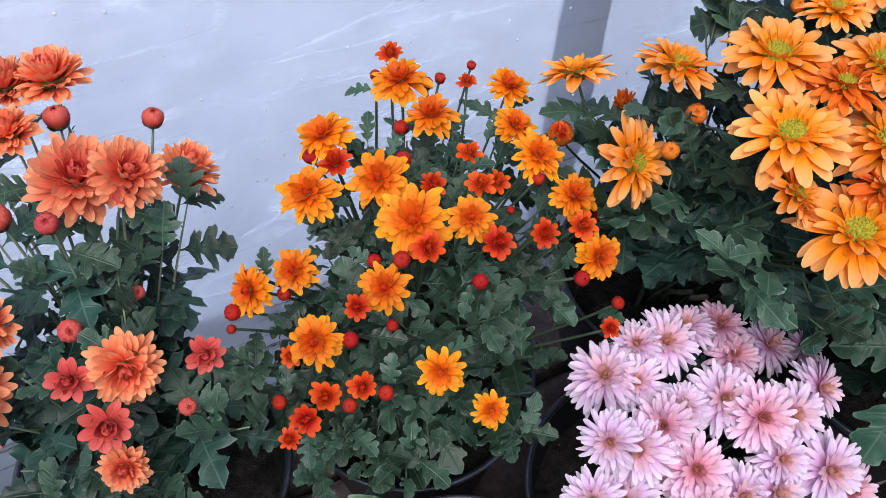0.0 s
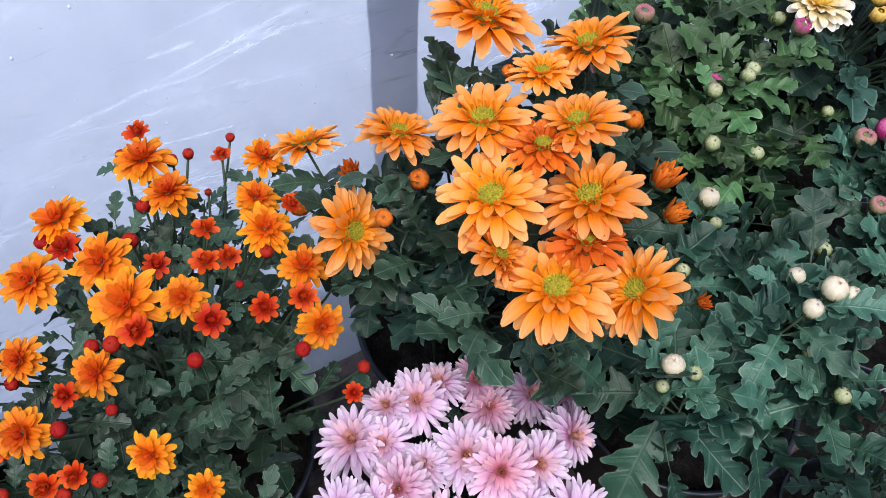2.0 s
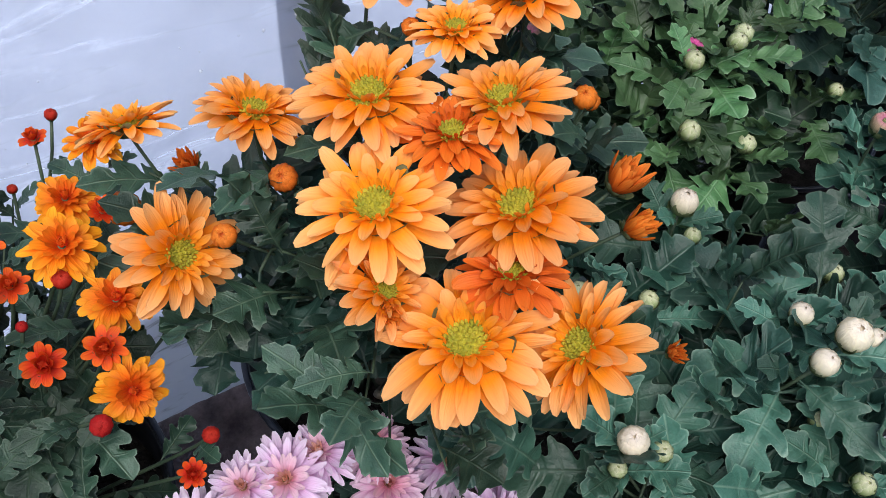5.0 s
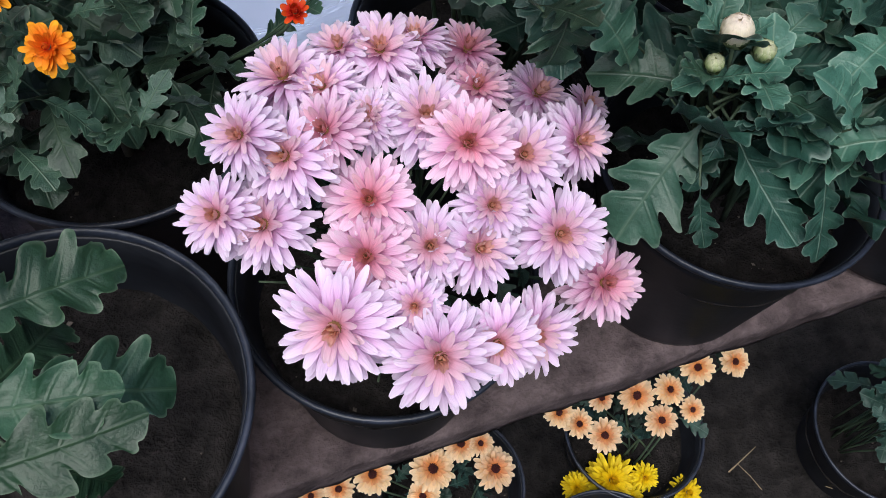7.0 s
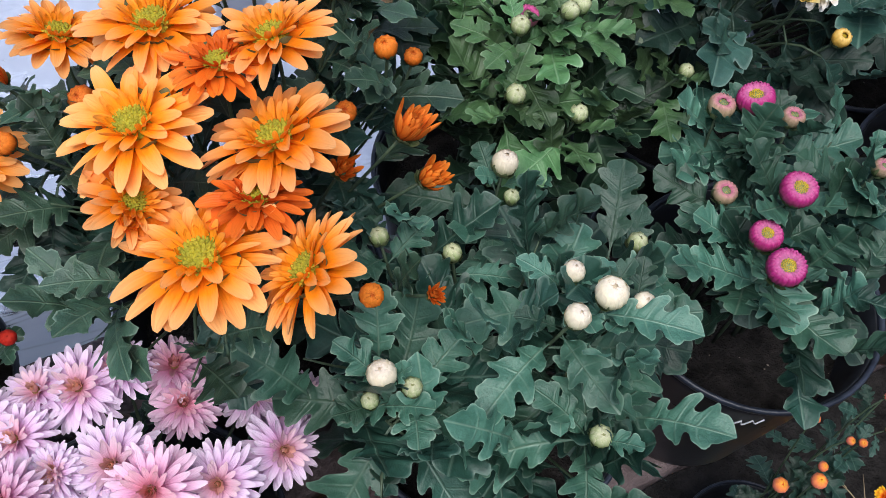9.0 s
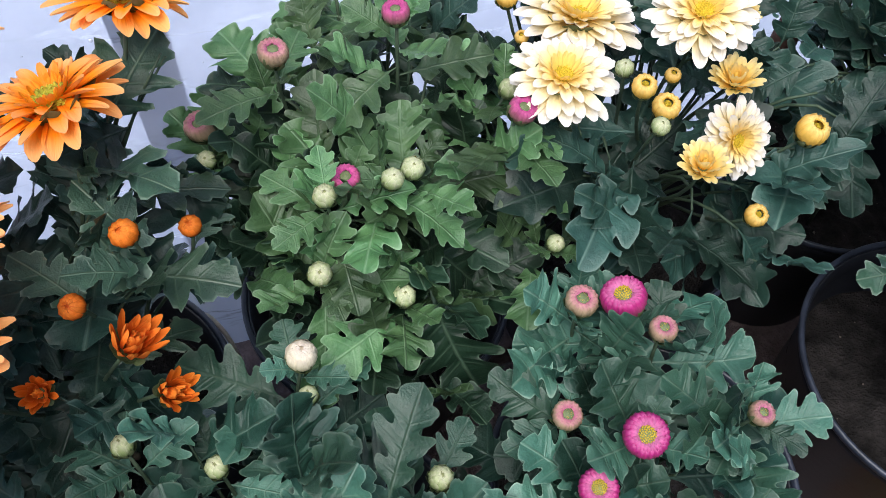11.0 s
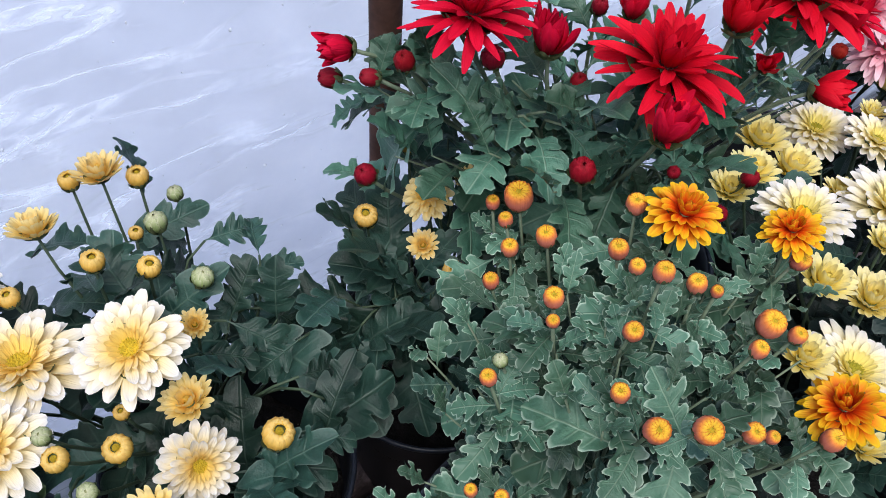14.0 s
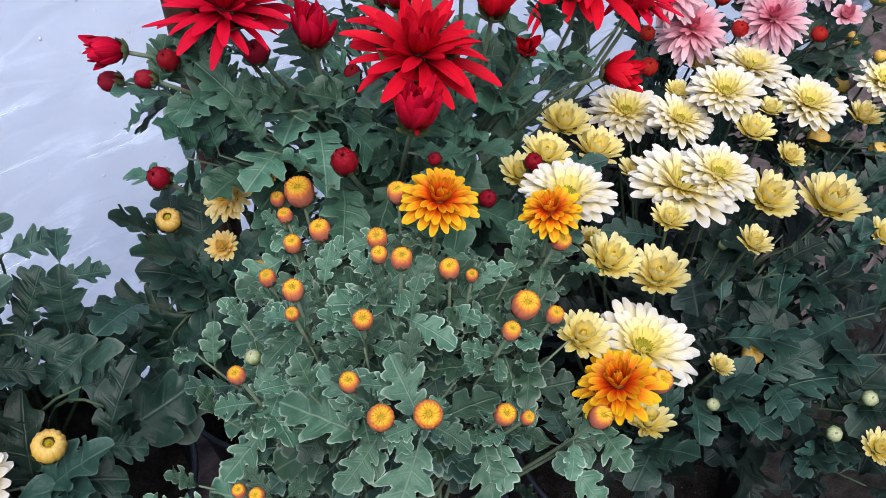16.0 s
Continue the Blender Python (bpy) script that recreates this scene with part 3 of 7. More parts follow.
def leaf_mesh(name, style, mat, rnd):
    """A lobed leaf of length 1 along +x: lobes swept forward, folded at the rib, drooping to its tip, with wavy edges."""
    edge = LOBES["oak" if style == "lobed" else style]
    if style in ("round", "lobed", "broad"):
        edge = rounded(edge, (0.33, 0.67) if style == "round" else (0.5,))
    peaks = [edge[i][0] for i in range(2, len(edge) - 2) if edge[i][1] == max(y for x, y in edge if abs(x - edge[i][0]) < 0.075)]
    droop, fold, wave, ph = rnd.uniform(-0.15, 0.50) if style == "lobed" else rnd.uniform(0.05, 0.65), rnd.uniform(0.10, 0.60), rnd.uniform(0.025, 0.065), rnd.uniform(0, 6)
    sway, narrow = rnd.uniform(-0.14, 0.14), rnd.uniform(0.82, 1.0) * (1.2 if style == "cut" else 1.0)
    verts, faces, along, ring = [], [], [], []
    fr = (0.0, 0.30, 0.62, 0.90, 1.0) if style != "lobed" else (0.0, 0.42, 0.88, 1.0)
    pucker = rnd.uniform(0.012, 0.030)
    n, rows = len(fr), len(edge)
    index = {}
    for sgn in (1, -1):
        pull = [rnd.uniform(0.82, 1.12) for _ in range(4)]
        for i, (x, y) in enumerate(edge):
            y *= narrow * pull[min(3, int(x * 3.6))]
            tipx = x * (0.92 + 0.10 * x) + 0.50 * y * (1 - 0.75 * x ** 4)
            xm = x * 0.92 if x < 0.99 else tipx
            for k, f in enumerate(fr):
                if k == 0 and sgn < 0:
                    index[sgn, i, 0] = index[1, i, 0]
                    continue
                px, py = xm + (tipx - xm) * f, y * f
                z = -droop * px * px + fold * py - 1.5 * fold * py * py + wave * f * f * math.sin(px * 23 + ph + sgn) * min(1, y * 6)
                vein = min(abs(x - c) for c in peaks)
                z -= pucker * math.sin(math.pi * min(1, 0.15 + f)) * (math.exp(-(vein / 0.05) ** 2) - 0.4) * min(1, y * 8)
                index[sgn, i, k] = len(verts)
                verts.append((px, sgn * py + sway * px * px, z))
                along.append((px, sgn * py))
                ring.append((f if y > 0.03 else 0, vein if y > 0.05 else 0.2))
        for i in range(rows - 1):
            for k in range(n - 1):
                q = (index[sgn, i, k], index[sgn, i + 1, k], index[sgn, i + 1, k + 1], index[sgn, i, k + 1])
                faces.append(q if sgn < 0 else q[::-1])
    return mesh_from(name, verts, faces, along, ring, [mat])


def bezier(p0, p1, p2, p3, t):
    u = 1 - t
    return p0 * (u ** 3) + p1 * (3 * u * u * t) + p2 * (3 * u * t * t) + p3 * (t ** 3)


def tube_mesh(name, points, r0, r1, mat, sides=6):
    verts, faces = [], []
    for i, p in enumerate(points):
        d = (points[min(i + 1, len(points) - 1)] - points[max(i - 1, 0)]).normalized()
        a = d.cross(Vector((0.31, 0.87, 0.2))).normalized()
        b = d.cross(a)
        r = r0 + (r1 - r0) * i / (len(points) - 1)
        for k in range(sides):
            t = 2 * math.pi * k / sides
            verts.append(p + a * (r * math.cos(t)) + b * (r * math.sin(t)))
    for i in range(len(points) - 1):
        for k in range(sides):
            faces.append((i * sides + k, i * sides + (k + 1) % sides, (i + 1) * sides + (k + 1) % sides, (i + 1) * sides + k))
    faces.append(tuple(range(sides))[::-1])
    faces.append(tuple((len(points) - 1) * sides + k for k in range(sides)))
    return mesh_from(name, verts, faces, None, None, [mat])


def lathe(name, profile, mat, n=48):
    verts, faces = [], []
    for r, z in profile:
        for i in range(n):
            t = 2 * math.pi * i / n
            verts.append((r * math.cos(t), r * math.sin(t), z))
    for j in range(len(profile) - 1):
        for i in range(n):
            faces.append((j * n + i, j * n + (i + 1) % n, (j + 1) * n + (i + 1) % n, (j + 1) * n + i))
    return mesh_from(name, verts, faces, None, None, [mat])


# ---- setting ----
BENCH_Z, GROUND_Z = 0.30, -0.22


def sheet(name, nx, nz, place, mat, smooth=True):
    verts = [place(i / nx, j / nz) for j in range(nz + 1) for i in range(nx + 1)]
    faces = [(j * (nx + 1) + i, j * (nx + 1) + i + 1, (j + 1) * (nx + 1) + i + 1, (j + 1) * (nx + 1) + i) for j in range(nz) for i in range(nx)]
    return new(name, mesh_from(name, verts, faces, None, None, [mat], smooth))


def ground_place(u, v):
    x, y = -60 + 120 * u, -60 + 60.8 * v
    return (x, y, GROUND_Z)


def near_ground(u, v):
    x, y = -1.2 + 3.6 * u, -1.3 + 1.9 * v
    edge = min(u, 1 - u, v, 1 - v) * 8
    return (x, y, GROUND_Z + 0.004 + min(1, edge) * 0.02 * (noise.noise((x * 6, y * 6, 3)) + 0.5 * noise.noise((x * 19, y * 19, 3)) + 0.8))


tagged(sheet("ground", 8, 8, ground_place, EARTH), "dark bare earth of the walkway", "ground", kind="structure")
tagged(sheet("soil_bed", 150, 90, near_ground, EARTH), "dark crumbly soil under the benches", "soil", kind="structure")
# Unseen ground, added and kept pale to brighten the foil from behind.
tagged(sheet("yard", 4, 4, lambda u, v: (-60 + 120 * u, 0.8 + 60 * v, GROUND_Z), FOIL_BACKING), "pale yard outside the greenhouse foil", "ground", kind="structure")


def film_place(u, v):
    """Hangs straight down behind the bench to the ground, slack and creased."""
    x, z = -3.2 + 7.4 * u, GROUND_Z - 0.01 + 2.05 * v
    sag = 0.010 * noise.noise((x * 2.4, z * 5.0, 1.7)) + 0.006 * noise.noise((x * 7 + z * 3, z * 16, 5.2)) + 0.0025 * noise.noise((x * 20, z * 42, 9.1))
    return (x, 0.425 + sag, z)


tagged(sheet("wall_film", 560, 140, film_place, FILM), "milky bluish plastic foil wall, creased and wet with drops", "greenhouse wall", kind="structure")

rnd = random.Random(21)
# beads of water on the foil
verts, faces = [], []
for i in range(760):
    u = rnd.uniform(0.38, 0.644)
    p = Vector(film_place(u, rnd.uniform(0.25, 0.50)))
    r = rnd.choice((0.0006, 0.0007, 0.0009, 0.0015))
    f = len(verts)
    for j in range(4):
        a = j / 3 * math.pi / 2
        for k in range(7):
            t = 2 * math.pi * k / 7
            verts.append(p + Vector((r * math.cos(a) * math.cos(t), -r * 0.7 * math.sin(a), r * 1.25 * math.cos(a) * math.sin(t))))
    for j in range(3):
        for k in range(7):
            faces.append((f + j * 7 + k, f + j * 7 + (k + 1) % 7, f + (j + 1) * 7 + (k + 1) % 7, f + (j + 1) * 7 + k))
tagged(new("water_drops", mesh_from("water_drops", verts, faces, None, None, [DROP])), "clear water drops beading on the plastic foil", "water drops", kind="stuff")


def box_bm(lo, hi, bevel=0.003, cuts=0, rough=0.0, seed=0):
    bm = bmesh.new()
    bmesh.ops.create_cube(bm, size=1)
    for v in bm.verts:
        v.co = Vector([(a + b) / 2 + w * (b - a) for a, b, w in zip(lo, hi, v.co)])
    if cuts:
        long = [e for e in bm.edges if abs((e.verts[0].co - e.verts[1].co).x) > 0.5 * (hi[0] - lo[0])]
        bmesh.ops.subdivide_edges(bm, edges=long, cuts=cuts)
    if bevel:
        bmesh.ops.bevel(bm, geom=[e for e in bm.edges if abs((e.verts[0].co - e.verts[1].co).x) > 1e-6 or cuts == 0], offset=bevel, segments=2, affect="EDGES")
    if rough:
        for v in bm.verts:
            v.co += Vector((0, noise.noise((v.co.x * 9, v.co.y * 30, seed)), noise.noise((v.co.x * 9, v.co.z * 30, seed + 4)))) * rough
    return bm


def blocker_wall(name, lo, hi, label):
    return tagged(new(name, bm_mesh(name, box_bm(lo, hi, 0.005), BLOCKER)), label, "greenhouse wall", kind="structure")


# Unseen walls, added to cut low sky light and deepen the shade.
blocker_wall("wall_south", (-3.2, -2.24, GROUND_Z), (4.2, -2.2, 2.0), "plain dull grey foil wall behind the walkway")
blocker_wall("wall_west", (-3.24, -2.2, GROUND_Z), (-3.2, 0.4, 2.0), "plain dull grey foil end wall")
blocker_wall("wall_east", (4.2, -2.2, GROUND_Z), (4.24, 0.4, 2.0), "plain dull grey foil end wall")


def board_mesh(y0, y1, top, seed):
    """A long rough board with mud on it: uneven top, chipped and rounded long edges."""
    half, mid, thick, e = (y1 - y0) / 2, (y0 + y1) / 2, 0.03, 0.004
    section = [(-half + e + (2 * half - 2 * e) * k / 8, 0.0) for k in range(9)] + [(half - 0.001, -0.0015), (half, -0.006), (half, -thick), (-half, -thick), (-half, -0.022), (-half, -0.014), (-half, -0.006), (-half + 0.001, -0.0015)]
    verts, faces, n, steps = [], [], len(section), 620
    for a in range(steps + 1):
        x = -1.6 + 4.4 * a / steps
        for y, z in section:
            chip = 0.0035 * noise.noise((x * 11, y * 20, seed)) + 0.0018 * noise.noise((x * 47, z * 60 + y * 60, seed + 3)) + 0.0010 * noise.noise((x * 140, y * 140 + z * 90, seed + 6))
            lump = 0.0025 * noise.noise((x * 13, y * 30, seed + 9)) + 0.0012 * noise.noise((x * 70, y * 70, seed + 12))
            verts.append((x, mid + y + 0.039 * (x - 0.13) + (chip if abs(y) > half - 0.005 else 0), top + z + lump))
    for a in range(steps):
        for k in range(n):
            faces.append((a * n + k, a * n + (k + 1) % n, (a + 1) * n + (k + 1) % n, (a + 1) * n + k))
    faces += [tuple(range(n)), tuple(steps * n + k for k in range(n))[::-1]]
    return mesh_from("board", verts, faces, None, None, [PLANK])


bench = thing("bench", (0.6, 0.2, GROUND_Z), "long low bench of muddy brown boards", "bench")
for i, (y0, y1, dz) in enumerate(((-0.028, 0.07, 0.0), (0.078, 0.185, -0.003), (0.193, 0.272, 0.001))):
    part("board", board_mesh(y0, y1, BENCH_Z + dz, i), bench, Matrix.Identity(4))
for x in (-1.2, -0.35, 1.3, 2.5):
    part("leg", bm_mesh("leg", box_bm((x, 0.03 + 0.039 * x, GROUND_Z + 0.01), (x + 0.06, 0.09 + 0.039 * x, BENCH_Z - 0.034)), PLANK), bench, Matrix.Identity(4))
    part("leg", bm_mesh("leg", box_bm((x, 0.20 + 0.039 * x, GROUND_Z + 0.01), (x + 0.06, 0.25 + 0.039 * x, BENCH_Z - 0.034)), PLANK), bench, Matrix.Identity(4))

pole = new("pole", tube_mesh("pole", [Vector((0.932, 0.345, GROUND_Z)), Vector((0.930, 0.338, 0.6)), Vector((0.927, 0.335, 1.0)), Vector((0.925, 0.335, 1.9))], 0.0105, 0.0105, RUST, 14))
tagged(pole, "thin rusty brown steel pole in front of the foil", "pole")
post = new("post", bm_mesh("post", box_bm((0.424, 0.475, GROUND_Z), (0.464, 0.518, 2.1), 0.004), SLATE))
tagged(post, "dark timber post standing outside the foil", "post")
for x in (-1.1, 2.2):
    far_post = new("post", post.data)
    far_post.location = (x - 0.445, 0, 0)
    tagged(far_post, "dark timber post standing outside the foil", "post")

# ---- pots ----
SOIL_DROP = 0.045


def pot(x, y, top, r, label, tall=0.17, tilt=(0, 0)):
    ob = thing("flower_pot", (x, y, top - tall), label, "flower pot", "black nursery pots")
    k = r / 0.09
    m = Matrix.Translation((x, y, top - tall)) @ Euler((radians(tilt[0]), radians(tilt[1]), rnd.uniform(0, 6))).to_matrix().to_4x4()
    body = [(0.066 * k, 0.0), (0.0665 * k, 0.004), (0.082 * k, tall - 0.022), (0.0845 * k, tall - 0.018), (0.0864 * k, tall - 0.003), (0.0848 * k, tall - 0.004), (0.0815 * k, tall - 0.02), (0.0655 * k, 0.012), (0.0, 0.012)]
    part("body", lathe("body", [(0.0, 0.0)] + body, POT), ob, m)
    lip = [(0.0862 * k, tall - 0.006), (0.0890 * k, tall - 0.005), (0.0900 * k, tall - 0.002), (0.0898 * k, tall), (0.0885 * k, tall + 0.001), (0.0868 * k, tall), (0.0860 * k, tall - 0.002), (0.0862 * k, tall - 0.006)]
    part("rim", lathe("rim", lip, RIM, 64), ob, m, "scuffed bluish rim")
    verts, faces, n, level = [], [], 40, tall - SOIL_DROP
    rad = 0.079 * k
    for j in range(9):
        for i in range(n):
            t, rr = 2 * math.pi * i / n, rad * j / 8
            px, py = rr * math.cos(t), rr * math.sin(t)
            verts.append((px, py, level + 0.006 * noise.noise((px * 60 + x * 9, py * 60, x * 5)) + 0.003 * noise.noise((px * 190, py * 190, y * 7)) - (0.004 if j == 8 else 0)))
    for j in range(8):
        for i in range(n):
            faces.append((j * n + i, j * n + (i + 1) % n, (j + 1) * n + (i + 1) % n, (j + 1) * n + i))
    soil = part("soil", mesh_from("soil", verts, faces, None, None, [SOIL]), ob, m, "dark moist potting soil")
    # pale grit and crumbs on the soil
    verts, faces = [], []
    for i in range(26):
        t, rr, s = rnd.uniform(0, 6.28), rad * math.sqrt(rnd.uniform(0, 0.92)), rnd.uniform(0.0004, 0.0008) if rnd.random() < 0.8 else rnd.uniform(0.0008, 0.0016)
        c, f = Vector((rr * math.cos(t), rr * math.sin(t), level + 0.003)), len(verts)
        for d in ((1, 0, 0), (0, 1, 0), (-1, 0, 0), (0, -1, 0), (0, 0, 1)):
            verts.append(c + Vector(d) * s * rnd.uniform(0.6, 1.4))
        faces += [(f + k2, f + (k2 + 1) % 4, f + 4) for k2 in range(4)]
    tagged(part("grit", mesh_from("grit", verts, faces, None, None, [CHIP], False), ob, m), kind="stuff")
    return ob


PLAIN = "black plastic nursery pot filled with dark soil"
pot(-0.057, 0.190, 0.455, 0.094, PLAIN + " under salmon flowers")
pot(0.130, 0.182, 0.470, 0.090, PLAIN + " under orange spray flowers")
pot(0.368, 0.196, 0.440, 0.094, PLAIN + " under large orange daisies")
pot(0.563, 0.225, 0.450, 0.090, PLAIN + " under magenta buds")
pot(0.745, 0.232, 0.455, 0.088, PLAIN + " under cream flowers")
pot(0.915, 0.235, 0.460, 0.085, PLAIN + " beside the rusty pole")
pot(1.085, 0.235, 0.470, 0.088, PLAIN + " under red flowers")
pot(1.270, 0.225, 0.470, 0.088, PLAIN + " under pink flowers")
pot(0.084, -0.002, 0.488, 0.091, PLAIN + " holding a young plant")
pot(0.254, 0.044, 0.440, 0.088, PLAIN + " under lilac flowers", 0.14)
pot(0.485, 0.057, 0.450, 0.091, PLAIN + " under ivory buds", 0.15)
marked = pot(0.672, 0.048, 0.478, 0.090, PLAIN + " under bright magenta buds")


def on_wall(angle, drop):
    """A point just proud of the marked pot's tapered wall, drop metres below its rim."""
    r = 0.0828 - 0.095 * (drop - 0.02)
    return Vector((0.672 + r * math.cos(radians(angle)), 0.048 + r * math.sin(radians(angle)), 0.478 - drop))


scrawl = [on_wall(-130 + 1.5 * i, 0.046 - 0.0011 * i + 0.005 * math.sin(i * 1.9)) for i in range(13)]
part("chalk_mark", tube_mesh("chalk_mark", scrawl, 0.0008, 0.0006, CHALK, 5), marked, Matrix.Identity(4), "pale chalk scrawl")
pot(0.885, 0.058, 0.480, 0.092, PLAIN + " under grey-green foliage")
pot(1.085, 0.035, 0.475, 0.090, PLAIN + " under white flowers")

# ---- plants ----
PLANTS = {}


def plant(key, x, y, z, label, leaf, leaf_style, leaf_len, seed, per_head=4, per_shoot=5, name="chrysanthemum"):
    PLANTS[key] = dict(at=Vector((x, y, z)), label=label, leaf=leaf, style=leaf_style, len=leaf_len, seed=seed, heads=[], shoots=[], leaves=[], per_head=per_head, per_shoot=per_shoot)


def head(key, kind, x, y, z, size, tilt, az):
    PLANTS[key]["heads"].append((kind, Vector((x, y, z)), size, tilt, az))


def leaf_at(key, base, tip, fresh=False):
    PLANTS[key]["leaves"].append((Vector(base), Vector(tip), fresh))


def shoot(key, x, y, z):
    PLANTS[key]["shoots"].append(Vector((x, y, z)))


DOUBLE = [(24, .08, -.12, .42, .12, 16, 2, .5, 1), (24, .08, -.06, .40, .118, 30, 24, .5, .85), (23, .08, -.01, .37, .112, 44, 46, .5, .68), (20, .07, .03, .32, .10, 56, 76, .55, .45), (16, .05, .05, .26, .088, 68, 104, .6, .22), (10, .02, .05, .19, .07, 80, 128, .6, 0)]
SMALL = [(19, .07, 0, .44, .14, 2, -18, .45, 1), (17, .06, .02, .37, .125, 22, 4, .5, .75), (14, .05, .04, .27, .105, 44, 50, .55, .45), (12, .03, .05, .21, .09, 65, 122, .6, .2), (8, .015, .05, .15, .065, 80, 150, .6, 0)]
HALF = [(10, .07, 0, .40, .21, 24, 10, .4, .9), (10, .06, .03, .33, .18, 50, 80, .5, .45), (8, .04, .05, .28, .15, 70, 130, .6, .2), (5, .02, .05, .2, .1, 80, 150, .6, 0)]
DAISY = [(15, .07, -.02, .45, .128, 5, -14, .5, 1), (15, .065, .005, .43, .122, 14, -3, .5, .88), (11, .06, .02, .30, .10, 26, 18, .55, .6), (13, .08, .03, .19, .058, 40, 50, .6, .3), (12, .105, .035, .11, .038, 52, 84, .6, .1)]
CUP = [(11, .10, -.05, .58, .13, 45, 82, .7, .9), (10, .08, -.03, .54, .12, 60, 92, .7, .7), (9, .05, 0, .45, .11, 75, 105, .7, .4), (6, .02, 0, .36, .09, 85, 110, .7, .2)]
LILAC = [(25, .06, -.05, .46, .092, -6, -26, .5, 1), (24, .06, -.01, .45, .09, 8, -8, .5, .88), (20, .05, .02, .39, .086, 22, 10, .5, .7), (16, .045, .045, .28, .075, 42, 40, .5, .5), (12, .03, .06, .18, .055, 62, 84, .5, .2), (9, .02, .06, .12, .04, 76, 102, .5, .05)]
SPOON = [(19, .06, -.03, .44, .132, 6, -6, .5, 1), (18, .06, -.01, .41, .128, 13, 4, .5, .9), (16, .06, .01, .33, .108, 23, 18, .55, .7), (15, .065, .025, .23, .078, 34, 34, .6, .4), (16, .075, .035, .15, .05, 48, 66, .6, .15)]
BOWL = [(20, .06, -.03, .445, .124, 9, 2, .5, 1), (19, .06, -.01, .42, .118, 16, 11, .5, .9), (17, .06, .01, .34, .10, 25, 24, .55, .7), (16, .065, .025, .23, .074, 36, 38, .6, .4), (16, .075, .035, .14, .046, 50, 70, .6, .15)]
SPOONHALF = [(18, .09, -.06, .46, .125, 24, 40, .5, 1), (17, .08, -.02, .41, .118, 38, 60, .55, .75), (15, .07, .02, .32, .10, 54, 88, .6, .45), (12, .04, .03, .22, .07, 70, 112, .6, .12)]
STAR = [(15, .07, -.02, .49, .098, 8, -14, .6, 1), (15, .06, .01, .45, .094, 22, 2, .6, .88), (13, .05, .03, .36, .088, 40, 34, .6, .66), (12, .05, .05, .26, .08, 60, 82, .65, .4), (9, .04, .05, .19, .066, 76, 112, .65, .15)]
SHUTTLE = [(9, .08, -.22, .72, .26, 38, 90, .8, .9), (8, .06, -.18, .66, .22, 60, 98, .8, .6), (6, .03, -.15, .55, .16, 80, 100, .8, .2)]
SCALES = [(9, .05, -.50, .36, .26, 4, 62, .3, 1), (8, .03, -.52, .26, .24, 0, 50, .3, .5)]
CUPS = [(9, .15, -.50, .74, .27, 4, 104, .25, 1), (8, .15, -.53, .56, .30, 0, 84, .25, .5)]
TALLCUPS = [(10, .165, -.50, .84, .25, 4, 112, .25, 1), (9, .165, -.53, .66, .30, 0, 92, .25, .5)]

# kind -> petals, material, tip sharpness, disc (radius, height, material), calyx or not
BICOLOUR = [(20, .08, -.03, .42, .115, 4, -14, .45, 1), (19, .07, .0, .38, .11, 18, 2, .45, .85), (17, .07, .03, .31, .10, 36, 26, .5, .65), (15, .06, .04, .25, .09, 54, 76, .6, .45), (12, .045, .05, .20, .08, 70, 112, .65, .25), (8, .02, .05, .15, .065, 80, 135, .65, .05)]

